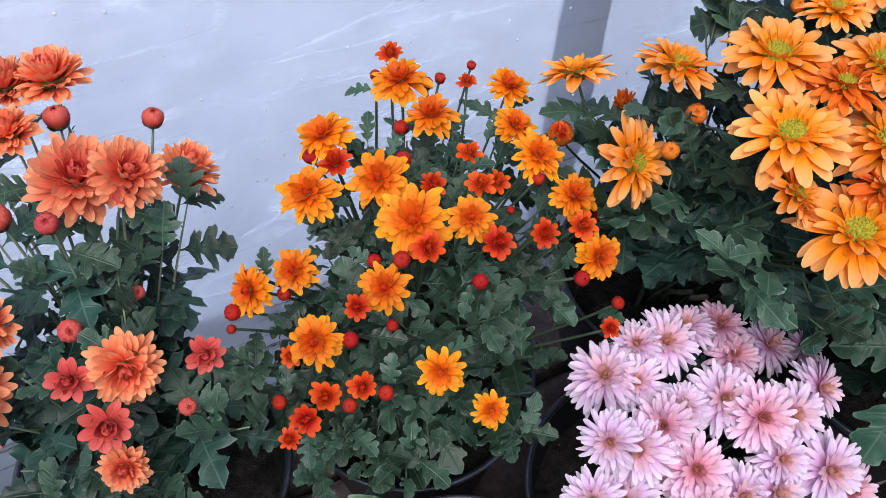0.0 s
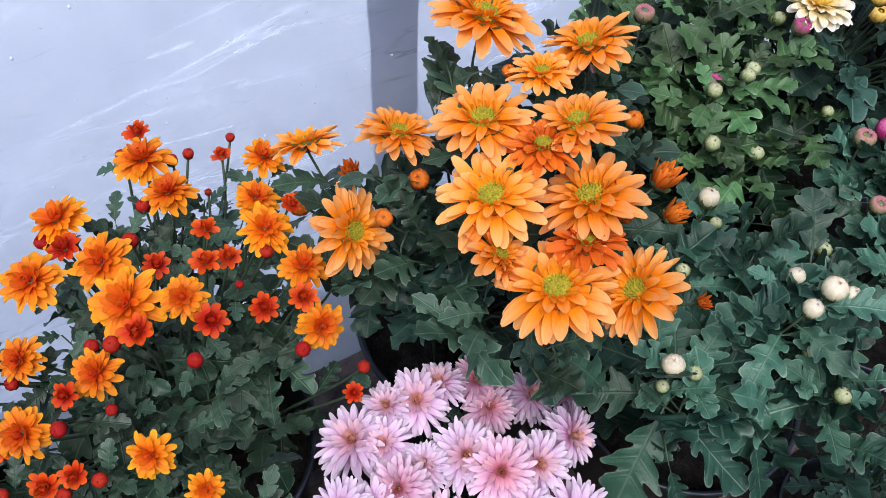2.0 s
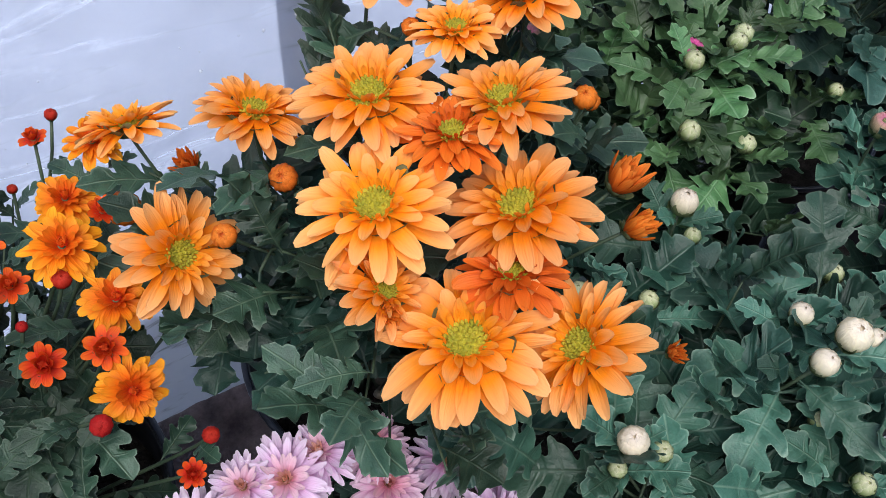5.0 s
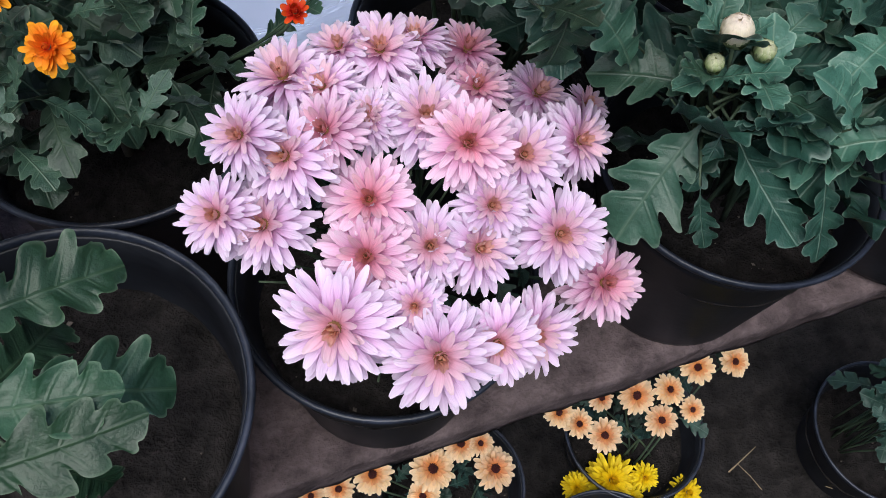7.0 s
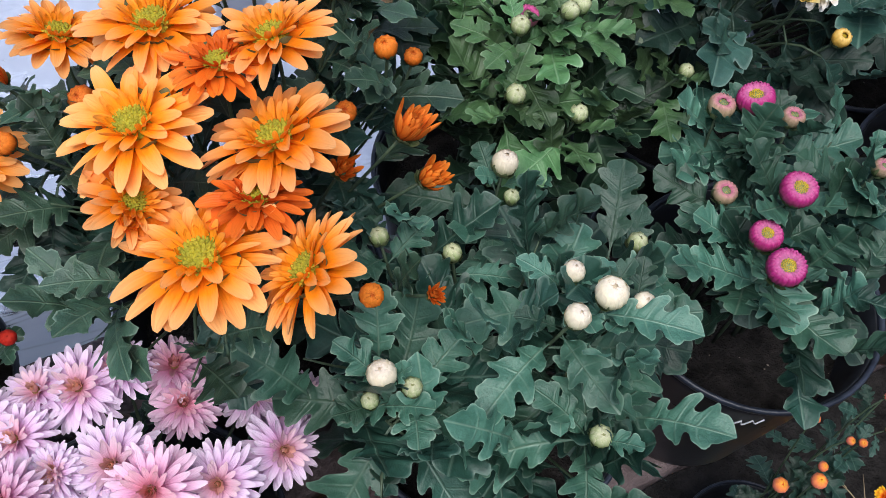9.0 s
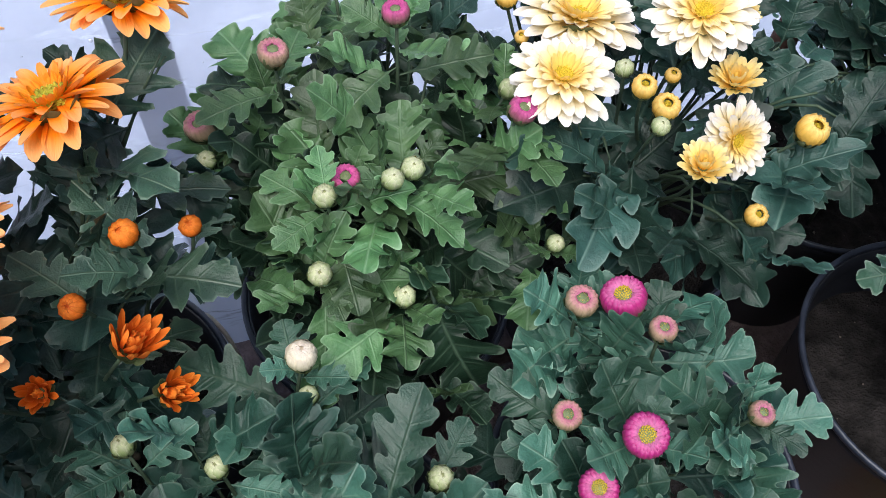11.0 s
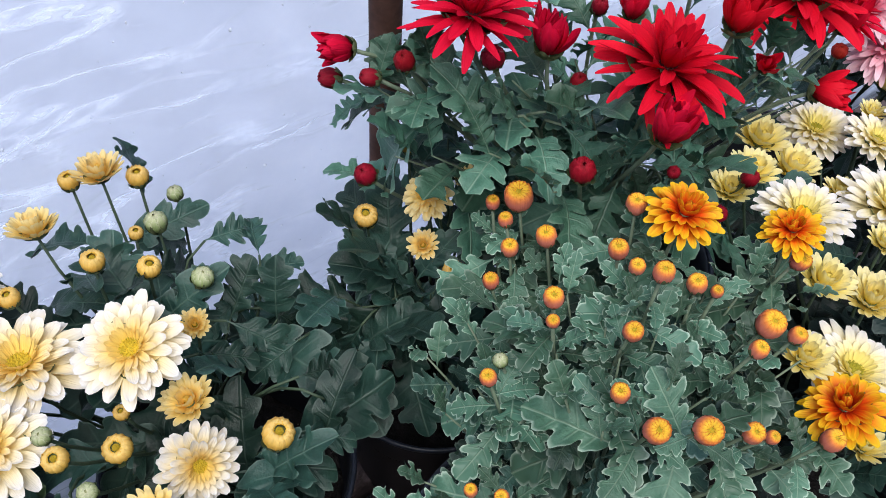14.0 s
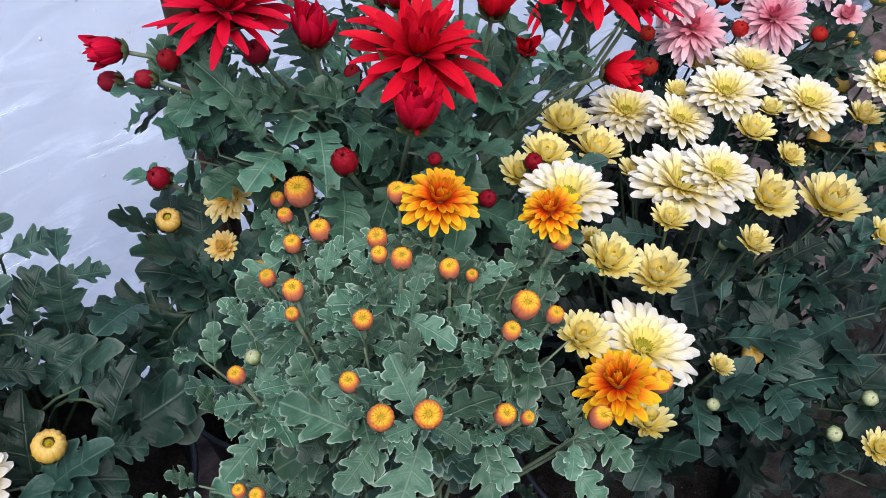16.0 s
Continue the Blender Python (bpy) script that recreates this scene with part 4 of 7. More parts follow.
KINDS = {
    "A": {"f": (DOUBLE, P_SALMON, .08, None, 1), "h": (HALF, P_SALMONBUD, .3, None, 1), "b": (("closed", 15), P_SALMONBUD, .3, None, 1)},
    "B": {"f": (SMALL, P_SPRAY, 0, None, 0), "h": (HALF, P_SPRAYRED, 0, None, 1), "b": (("closed", 13), P_BUDRED, .2, None, 1)},
    "C": {"f": (DAISY, P_DAISY, .22, (.145, .05, DISC), 1), "d": (DAISY, P_DAISY_SHADED, .22, (.145, .05, DISC), 1), "h": (CUP, P_DAISYBUD, .3, None, 1), "b": (("closed", 15), P_DAISYBUD, .3, None, 1)},
    "D": {"f": (LILAC, P_LILAC, .15, (.065, .06, DISC_BROWN), 0), "d": (LILAC, P_ROSE, .15, (.065, .06, DISC_BROWN), 0)},
    "F": {"w": (("closed", 11), P_WHITEBUD, 0, None, 1), "g": (("closed", 11), P_GREENBUD, .3, None, 1)},
    "G": {"m": (("dimple", 24), P_MAGENTA, 0, (.24, .12, DISC_GOLD), 1), "p": (("dimple", 18), P_PALEMAG, 0, (.20, .1, DISC_GOLD), 1)},
    "H": {"m": (("dimple", 18), P_MIXMAG, 0, (.17, .1, DISC), 1), "p": (("dimple", 18), P_PALEMAG, 0, (.17, .1, DISC), 1), "g": (("closed", 11), P_GREENBUD, .4, None, 1)},
    "I": {"f": (SPOON, P_CREAM, 0, (.11, .03, DISC_GOLD), 1), "h": (SPOONHALF, P_BUTTER, 0, (.08, .04, DISC), 1), "b": (("loose", 18), P_GOLD, 0, (.15, .22, DISC_GOLD), 1), "g": (("closed", 12), P_GREENBUD, .3, None, 1)},
    "K": {"f": (STAR, P_RED, .38, (.06, .05, DISC_DARK), 1), "h": (SHUTTLE, P_RED, .6, (.08, .05, DISC_DARK), 1), "b": (("tall", 12), P_REDBUD, .4, None, 1)},
    "L": {"f": (BICOLOUR, P_BICOL, 0, None, 1), "h": (("barrel", 20), P_BICOLBUD, 0, None, 1), "b": (("barrel", 18), P_BICOLBUD, .1, None, 1), "g": (("closed", 12), P_GREENBUD, .3, None, 1)},
    "M": {"f": (BOWL, P_WHITE, 0, (.11, .03, DISC), 1), "y": (SPOONHALF, P_LEMON, 0, (.08, .04, DISC), 1), "b": (("closed", 16), P_GOLD, 0, None, 1), "g": (("closed", 11), P_GREENBUD, .3, None, 1)},
    "N": {"f": (LILAC, P_PINK, .2, None, 1), "h": (HALF, P_PINK, .2, None, 1), "b": (("closed", 14), P_BUDRED, .1, None, 1)},
    "P": {"f": (SPOON[:4], P_PEACH, .1, (.12, .06, DISC_DARK), 0), "b": (("closed", 12), P_PEACH, 0, None, 0)},
    "Y": {"f": (LILAC, P_YELLOW, 0, None, 0), "b": (("closed", 12), P_YELLOW, 0, None, 0)},
    "Q": {"f": (SMALL, P_BICOL, 0, None, 0), "b": (("closed", 11), P_BICOLBUD, 0, None, 1)},
}
KINDS["J"], KINDS["P2"] = dict(KINDS["I"], f=(SPOON, P_BUTTER, 0, (.11, .03, DISC_GOLD), 1)), KINDS["P"]
NAMES = {"f": "flower", "d": "flower", "h": "half_open_flower", "y": "flower", "b": "bud", "w": "bud", "g": "bud", "m": "bud", "p": "bud"}

plant("A", -0.057, 0.190, 0.42, "chrysanthemum with salmon-red double flowers and dark leaves", G_DARK, "cut", 0.052, 1, 4, 5)
plant("B", 0.130, 0.190, 0.43, "bushy chrysanthemum with small orange and red spray flowers", G_MID, "oak", 0.038, 2, 3, 7)
plant("C", 0.368, 0.190, 0.40, "chrysanthemum with large bright orange daisy flowers", G_DARK, "cut", 0.064, 3, 3, 4)
plant("D", 0.256, 0.044, 0.40, "compact dome of lilac-pink double chrysanthemum flowers", G_DARK, "oak", 0.036, 4, 1, 2)
plant("E", 0.050, 0.015, 0.455, "young chrysanthemum with a rosette of big scalloped leaves", G_YOUNG, "round", 0.07, 18)
plant("F", 0.462, 0.044, 0.44, "chrysanthemum with ivory buds and large lobed leaves", G_SEA, "lobed", 0.082, 5, 2, 4)
plant("G", 0.660, 0.060, 0.44, "chrysanthemum with bright magenta opening buds", G_SEA, "lobed", 0.072, 6, 1, 3)
plant("H", 0.563, 0.225, 0.41, "leafy chrysanthemum with magenta and green buds", G_OLD_SHADED, "lobed", 0.074, 7, 1, 4)
plant("I", 0.740, 0.240, 0.42, "chrysanthemum with cream flowers and golden buds", G_DARK, "broad", 0.078, 8, 1, 3)
plant("J", 0.915, 0.235, 0.42, "chrysanthemum with pale yellow flowers and dark leaves", G_DARK, "broad", 0.080, 9, 1, 3)
plant("K", 1.040, 0.225, 0.43, "tall chrysanthemum with spidery crimson-red flowers", G_BLUE, "cut", 0.068, 10, 4, 3)
plant("L", 0.890, 0.060, 0.45, "chrysanthemum with orange buds and grey-green leaves", G_SLATE, "oak", 0.036, 11, 2, 5)
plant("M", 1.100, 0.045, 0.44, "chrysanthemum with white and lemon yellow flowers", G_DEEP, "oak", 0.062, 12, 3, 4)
plant("N", 1.270, 0.215, 0.43, "chrysanthemum with pink double flowers and red buds", G_DARK, "oak", 0.046, 13, 3, 5)
plant("P", 0.560, 0.000, GROUND_Z + 0.08, "low chrysanthemum with peach flowers and dark centres", G_DARK, "oak", 0.04, 14, 3, 4)
plant("P2", 0.320, 0.000, GROUND_Z + 0.08, "low chrysanthemum with peach flowers in shade", G_DARK, "oak", 0.04, 15, 3, 4)
plant("Y", 0.48, -0.10, GROUND_Z + 0.06, "low chrysanthemum with bright yellow double flowers", G_DARK, "oak", 0.04, 16, 3, 4)
plant("Q", 0.83, -0.06, GROUND_Z + 0.06, "low chrysanthemum with small yellow and maroon flowers", G_DARK, "oak", 0.05, 17, 6, 4)

head("A", "f", -0.086, 0.393, 0.630, 0.0412, 13, -54)
head("A", "f", -0.090, 0.356, 0.629, 0.0444, 15, 171)
head("A", "f", -0.097, 0.237, 0.610, 0.0387, 40, -131)
head("A", "f", -0.114, 0.205, 0.603, 0.0514, 35, -85)
head("A", "h", -0.115, 0.181, 0.590, 0.0276, 44, -109)
head("A", "b", -0.105, 0.292, 0.623, 0.0139, 23, -159)
head("A", "f", -0.056, 0.398, 0.624, 0.0469, 13, 117)
head("A", "f", -0.028, 0.388, 0.629, 0.0514, 11, 90)
head("A", "f", -0.057, 0.343, 0.639, 0.0395, 4, 143)
head("A", "f", -0.025, 0.285, 0.648, 0.0583, 23, -50)
head("A", "f", 0.001, 0.273, 0.654, 0.0455, 34, -48)
head("A", "f", 0.032, 0.300, 0.610, 0.0433, 31, 13)
head("A", "f", -0.032, 0.180, 0.615, 0.0433, 50, -87)
head("A", "h", -0.060, 0.186, 0.613, 0.0275, 37, -89)
head("A", "h", -0.048, 0.154, 0.612, 0.0326, 40, -85)
head("A", "f", -0.048, 0.136, 0.595, 0.0290, 41, -98)
head("A", "h", 0.008, 0.174, 0.611, 0.0249, 43, -77)
head("A", "b", -0.031, 0.357, 0.625, 0.0152, 15, 71)
head("A", "b", 0.022, 0.362, 0.596, 0.0136, 17, 27)
head("A", "b", -0.003, 0.266, 0.647, 0.0152, 37, -51)
head("A", "b", -0.044, 0.255, 0.655, 0.0117, 22, -90)
head("A", "b", -0.075, 0.292, 0.628, 0.0155, 5, -99)
head("A", "b", -0.055, 0.216, 0.611, 0.0126, 37, -77)
head("A", "b", -0.016, 0.225, 0.611, 0.0080, 31, -66)
head("A", "b", -0.009, 0.152, 0.603, 0.0093, 33, -63)
shoot("A", -0.057, 0.253, 0.606)
shoot("A", -0.020, 0.221, 0.600)
shoot("A", -0.107, 0.170, 0.567)
shoot("A", -0.044, 0.127, 0.564)
shoot("A", -0.043, 0.107, 0.551)
shoot("A", -0.096, 0.144, 0.559)
shoot("A", -0.003, 0.152, 0.583)
shoot("A", -0.100, 0.266, 0.607)
shoot("A", 0.002, 0.256, 0.604)
shoot("A", -0.033, 0.260, 0.617)
shoot("A", -0.087, 0.210, 0.594)
shoot("A", 0.008, 0.139, 0.581)
shoot("A", -0.111, 0.221, 0.593)
shoot("A", -0.068, 0.187, 0.588)
shoot("A", -0.106, 0.191, 0.579)
shoot("A", -0.027, 0.240, 0.612)
shoot("A", 0.023, 0.270, 0.610)
shoot("A", -0.096, 0.314, 0.618)
shoot("A", -0.055, 0.289, 0.626)
shoot("A", -0.029, 0.181, 0.599)
shoot("A", -0.072, 0.153, 0.573)
head("B", "b", 0.044, 0.208, 0.617, 0.0061, 30, -128)
head("B", "h", 0.239, 0.212, 0.645, 0.0164, 19, -41)
head("B", "b", 0.025, 0.188, 0.601, 0.0051, 34, -146)
head("B", "f", 0.173, 0.297, 0.633, 0.0394, 7, 114)
head("B", "f", 0.178, 0.261, 0.636, 0.0358, 6, 92)
head("B", "f", 0.113, 0.273, 0.633, 0.0395, 16, 135)
head("B", "f", 0.090, 0.231, 0.640, 0.0371, 15, -142)
head("B", "f", 0.129, 0.221, 0.646, 0.0370, 23, -135)
head("B", "f", 0.133, 0.182, 0.655, 0.0424, 24, -130)
head("B", "f", 0.106, 0.157, 0.642, 0.0290, 25, -125)
head("B", "f", 0.063, 0.146, 0.634, 0.0312, 34, -131)
head("B", "f", 0.042, 0.199, 0.615, 0.0309, 40, -163)
head("B", "f", 0.068, 0.201, 0.616, 0.0293, 25, -149)
head("B", "f", 0.226, 0.241, 0.626, 0.0301, 15, -38)
head("B", "f", 0.219, 0.201, 0.646, 0.0339, 19, -54)
head("B", "f", 0.247, 0.287, 0.607, 0.0326, 10, -14)
head("B", "f", 0.223, 0.133, 0.634, 0.0298, 38, -79)
head("B", "f", 0.230, 0.174, 0.635, 0.0299, 15, -64)
head("B", "h", 0.220, 0.150, 0.643, 0.0198, 26, -89)
head("B", "f", 0.161, 0.170, 0.658, 0.0277, 24, -112)
head("B", "f", 0.116, 0.106, 0.631, 0.0264, 39, -121)
head("B", "f", 0.134, 0.082, 0.617, 0.0214, 36, -101)
head("B", "h", 0.060, 0.129, 0.603, 0.0204, 37, -118)
head("B", "h", 0.046, 0.116, 0.614, 0.0195, 30, -125)
head("B", "h", 0.177, 0.324, 0.629, 0.0204, 1, -102)
head("B", "h", 0.180, 0.196, 0.644, 0.0196, 5, -53)
head("B", "h", 0.194, 0.201, 0.633, 0.0181, 14, -56)
head("B", "h", 0.155, 0.206, 0.645, 0.0187, 18, -62)
head("B", "h", 0.189, 0.229, 0.630, 0.0187, 9, -19)
head("B", "h", 0.169, 0.154, 0.651, 0.0221, 29, -73)
head("B", "h", 0.198, 0.153, 0.644, 0.0189, 29, -86)
head("B", "h", 0.133, 0.162, 0.656, 0.0216, 20, -103)
head("B", "h", 0.089, 0.152, 0.642, 0.0161, 30, -122)
head("B", "h", 0.078, 0.119, 0.620, 0.0179, 32, -118)
head("B", "h", 0.112, 0.249, 0.635, 0.0243, 9, 175)
head("B", "h", 0.035, 0.110, 0.613, 0.0140, 24, -134)
head("B", "h", 0.050, 0.148, 0.623, 0.0144, 31, -134)
head("B", "h", 0.230, 0.112, 0.580, 0.0144, 23, -95)
head("B", "h", 0.222, 0.300, 0.608, 0.0164, 11, 83)
head("B", "b", 0.162, 0.270, 0.622, 0.0091, 11, 119)
head("B", "b", 0.189, 0.293, 0.628, 0.0081, 17, 93)
head("B", "b", 0.201, 0.298, 0.623, 0.0071, 14, 12)
head("B", "b", 0.162, 0.313, 0.627, 0.0070, 9, -114)
head("B", "b", 0.234, 0.318, 0.603, 0.0063, 10, -36)
head("B", "b", 0.147, 0.230, 0.644, 0.0094, 14, -113)
head("B", "b", 0.214, 0.190, 0.640, 0.0079, 17, -55)
head("B", "b", 0.119, 0.164, 0.651, 0.0090, 20, -118)
head("B", "b", 0.154, 0.141, 0.641, 0.0084, 36, -106)
head("B", "b", 0.105, 0.145, 0.621, 0.0064, 28, -114)
head("B", "b", 0.080, 0.139, 0.635, 0.0084, 37, -131)
head("B", "b", 0.059, 0.195, 0.606, 0.0078, 39, -143)
head("B", "b", 0.029, 0.195, 0.606, 0.0092, 36, -143)
head("B", "b", 0.036, 0.140, 0.592, 0.0079, 24, -129)
head("B", "b", 0.069, 0.115, 0.612, 0.0076, 32, -115)
head("B", "b", 0.088, 0.112, 0.617, 0.0080, 34, -114)
head("B", "b", 0.208, 0.125, 0.633, 0.0084, 40, -87)
head("B", "b", 0.243, 0.125, 0.580, 0.0077, 20, -71)
head("B", "b", 0.247, 0.168, 0.614, 0.0060, 16, -61)
head("B", "b", 0.193, 0.181, 0.632, 0.0047, 14, -57)
head("B", "b", 0.204, 0.281, 0.600, 0.0048, 7, 34)
head("B", "b", 0.101, 0.263, 0.631, 0.0087, 23, 164)
head("B", "b", 0.108, 0.177, 0.637, 0.0079, 26, -100)
shoot("B", 0.034, 0.167, 0.594)
shoot("B", 0.062, 0.112, 0.586)
shoot("B", 0.117, 0.148, 0.617)
shoot("B", 0.162, 0.137, 0.619)
shoot("B", 0.071, 0.096, 0.576)
shoot("B", 0.108, 0.090, 0.590)
shoot("B", 0.147, 0.077, 0.581)
shoot("B", 0.085, 0.214, 0.611)
shoot("B", 0.144, 0.255, 0.626)
shoot("B", 0.249, 0.288, 0.597)
shoot("B", 0.021, 0.165, 0.590)
shoot("B", 0.079, 0.172, 0.620)
shoot("B", 0.125, 0.109, 0.606)
shoot("B", 0.098, 0.122, 0.605)
shoot("B", 0.189, 0.119, 0.579)
shoot("B", 0.186, 0.152, 0.619)
shoot("B", 0.041, 0.103, 0.570)
shoot("B", 0.088, 0.081, 0.574)
shoot("B", 0.192, 0.241, 0.614)
shoot("B", 0.233, 0.185, 0.622)
shoot("B", 0.147, 0.287, 0.618)
shoot("B", 0.169, 0.274, 0.616)
shoot("B", 0.205, 0.291, 0.599)
shoot("B", 0.225, 0.270, 0.604)
shoot("B", 0.112, 0.241, 0.618)
shoot("B", 0.213, 0.191, 0.624)
shoot("B", 0.214, 0.149, 0.622)
shoot("B", 0.098, 0.249, 0.616)
shoot("B", 0.158, 0.204, 0.636)
shoot("B", 0.135, 0.189, 0.639)
head("C", "b", 0.397, 0.048, 0.647, 0.0102, 29, -98)
head("C", "h", 0.426, 0.047, 0.630, 0.0142, 26, -85)
head("C", "h", 0.316, 0.100, 0.672, 0.0146, 31, -82)
head("C", "f", 0.384, 0.240, 0.713, 0.0719, 16, 10)
head("C", "h", 0.407, 0.109, 0.653, 0.0215, 27, -76)
head("C", "f", 0.467, 0.236, 0.713, 0.0558, 20, 77)
head("C", "f", 0.435, 0.199, 0.703, 0.0606, 22, 126)
head("C", "f", 0.310, 0.209, 0.676, 0.0507, 18, 22)
head("C", "f", 0.349, 0.179, 0.696, 0.0635, 5, 88)
head("C", "f", 0.392, 0.147, 0.704, 0.0552, 17, 124)
head("C", "f", 0.329, 0.134, 0.688, 0.0630, 11, -173)
head("C", "f", 0.380, 0.111, 0.684, 0.0634, 22, 138)
head("C", "f", 0.319, 0.108, 0.674, 0.0418, 36, -34)
head("C", "f", 0.337, 0.076, 0.669, 0.0686, 11, 145)
head("C", "f", 0.373, 0.054, 0.672, 0.0551, 43, 152)
head("C", "f", 0.259, 0.166, 0.661, 0.0521, 51, -61)
head("C", "f", 0.262, 0.238, 0.662, 0.0455, 32, 84)
head("C", "f", 0.396, 0.191, 0.703, 0.0399, 8, 102)
head("C", "d", 0.368, 0.145, 0.699, 0.0452, 8, 116)
head("C", "d", 0.364, 0.090, 0.677, 0.0443, 18, 84)
head("C", "h", 0.440, 0.117, 0.656, 0.0295, 30, -11)
head("C", "h", 0.448, 0.107, 0.630, 0.0262, 39, -39)
head("C", "b", 0.311, 0.183, 0.660, 0.0119, 27, -138)
head("C", "h", 0.279, 0.210, 0.655, 0.0200, 21, -149)
head("C", "b", 0.277, 0.161, 0.668, 0.0097, 27, -134)
head("C", "b", 0.447, 0.157, 0.671, 0.0110, 18, -153)
head("C", "b", 0.248, 0.222, 0.629, 0.0152, 28, -131)
head("C", "b", 0.383, 0.206, 0.697, 0.0079, 16, -130)
head("C", "b", 0.469, 0.173, 0.643, 0.0094, 13, -125)
head("C", "b", 0.421, 0.142, 0.652, 0.0102, 24, -129)
shoot("C", 0.355, 0.232, 0.689)
shoot("C", 0.340, 0.225, 0.679)
shoot("C", 0.281, 0.156, 0.632)
shoot("C", 0.305, 0.098, 0.641)
shoot("C", 0.269, 0.153, 0.625)
shoot("C", 0.299, 0.157, 0.647)
shoot("C", 0.356, 0.212, 0.681)
shoot("C", 0.330, 0.069, 0.638)
shoot("C", 0.302, 0.084, 0.633)
shoot("C", 0.317, 0.185, 0.652)
shoot("C", 0.445, 0.153, 0.646)
shoot("C", 0.283, 0.147, 0.638)
shoot("C", 0.297, 0.105, 0.640)
shoot("C", 0.324, 0.050, 0.627)
shoot("C", 0.287, 0.175, 0.645)
shoot("C", 0.301, 0.178, 0.645)
shoot("C", 0.290, 0.090, 0.629)
shoot("C", 0.443, 0.202, 0.669)
shoot("C", 0.449, 0.190, 0.659)
shoot("C", 0.434, 0.171, 0.650)
shoot("C", 0.450, 0.160, 0.641)
shoot("C", 0.434, 0.188, 0.657)
shoot("C", 0.456, 0.212, 0.682)
shoot("C", 0.480, 0.225, 0.694)
shoot("C", 0.469, 0.218, 0.688)
shoot("C", 0.268, 0.229, 0.641)
shoot("C", 0.267, 0.151, 0.612)
shoot("C", 0.273, 0.125, 0.619)
shoot("C", 0.294, 0.144, 0.637)
shoot("C", 0.295, 0.197, 0.654)
shoot("C", 0.290, 0.090, 0.627)
shoot("C", 0.305, 0.067, 0.628)
shoot("C", 0.315, 0.053, 0.622)
shoot("C", 0.266, 0.190, 0.638)
shoot("C", 0.250, 0.172, 0.616)
shoot("C", 0.297, 0.123, 0.628)
shoot("C", 0.319, 0.132, 0.650)
head("D", "f", 0.177, 0.031, 0.559, 0.0365, 31, -131)
head("D", "f", 0.249, 0.057, 0.571, 0.0245, 16, -107)
head("D", "f", 0.219, 0.092, 0.561, 0.0484, 12, 172)
head("D", "f", 0.247, 0.102, 0.562, 0.0351, 10, 159)
head("D", "f", 0.265, 0.097, 0.561, 0.0440, 10, -114)
head("D", "f", 0.284, 0.102, 0.558, 0.0360, 14, 104)
head("D", "d", 0.309, 0.097, 0.549, 0.0385, 9, 17)
head("D", "f", 0.234, 0.081, 0.563, 0.0368, 15, -158)
head("D", "d", 0.308, 0.078, 0.544, 0.0366, 10, -93)
head("D", "f", 0.342, 0.078, 0.528, 0.0401, 21, -25)
head("D", "f", 0.273, 0.050, 0.568, 0.0440, 17, -116)
head("D", "f", 0.248, 0.054, 0.569, 0.0299, 31, -141)
head("D", "d", 0.286, 0.032, 0.569, 0.0446, 24, -109)
head("D", "f", 0.313, 0.029, 0.554, 0.0425, 24, -101)
head("D", "f", 0.346, 0.038, 0.541, 0.0420, 36, -62)
head("D", "f", 0.194, 0.051, 0.582, 0.0357, 34, -136)
head("D", "f", 0.210, 0.043, 0.572, 0.0443, 31, -144)
head("D", "d", 0.228, 0.048, 0.577, 0.0367, 26, -143)
head("D", "f", 0.195, 0.025, 0.553, 0.0438, 33, -136)
head("D", "d", 0.240, 0.023, 0.556, 0.0444, 21, -118)
head("D", "f", 0.291, 0.009, 0.552, 0.0358, 25, -100)
head("D", "d", 0.233, 0.002, 0.547, 0.0441, 30, -115)
head("D", "f", 0.261, 0.001, 0.544, 0.0410, 27, -109)
head("D", "f", 0.281, -0.005, 0.543, 0.0412, 32, -74)
head("D", "f", 0.320, -0.006, 0.539, 0.0467, 30, -106)
head("D", "d", 0.347, -0.018, 0.497, 0.0450, 29, -85)
head("D", "f", 0.213, -0.023, 0.541, 0.0545, 41, -123)
head("D", "f", 0.252, -0.044, 0.531, 0.0519, 36, -102)
head("D", "f", 0.280, -0.042, 0.522, 0.0416, 35, -110)
head("D", "f", 0.305, -0.034, 0.497, 0.0434, 35, -98)
head("D", "f", 0.247, -0.023, 0.541, 0.0292, 31, -115)
head("D", "f", 0.368, 0.070, 0.520, 0.0295, 21, -12)
shoot("D", 0.198, 0.016, 0.530)
shoot("D", 0.225, -0.037, 0.511)
shoot("D", 0.262, 0.040, 0.546)
shoot("D", 0.182, 0.013, 0.527)
shoot("D", 0.237, 0.044, 0.550)
shoot("D", 0.280, 0.027, 0.541)
shoot("D", 0.299, -0.007, 0.516)
shoot("D", 0.248, -0.010, 0.525)
shoot("D", 0.278, -0.007, 0.525)
head("F", "w", 0.515, 0.010, 0.625, 0.0108, 5, -42)
head("F", "g", 0.456, 0.085, 0.592, 0.0098, 5, 145)
head("F", "g", 0.422, 0.101, 0.603, 0.0095, 18, 105)
head("F", "w", 0.491, 0.035, 0.629, 0.0108, 8, 27)
head("F", "w", 0.496, 0.014, 0.640, 0.0154, 4, -153)
head("F", "w", 0.478, 0.011, 0.636, 0.0121, 10, -38)
head("F", "w", 0.393, 0.025, 0.618, 0.0136, 11, 160)
head("F", "g", 0.544, 0.051, 0.601, 0.0107, 9, 7)
head("F", "g", 0.386, 0.021, 0.605, 0.0080, 13, -157)
head("F", "g", 0.404, 0.017, 0.612, 0.0091, 8, -96)
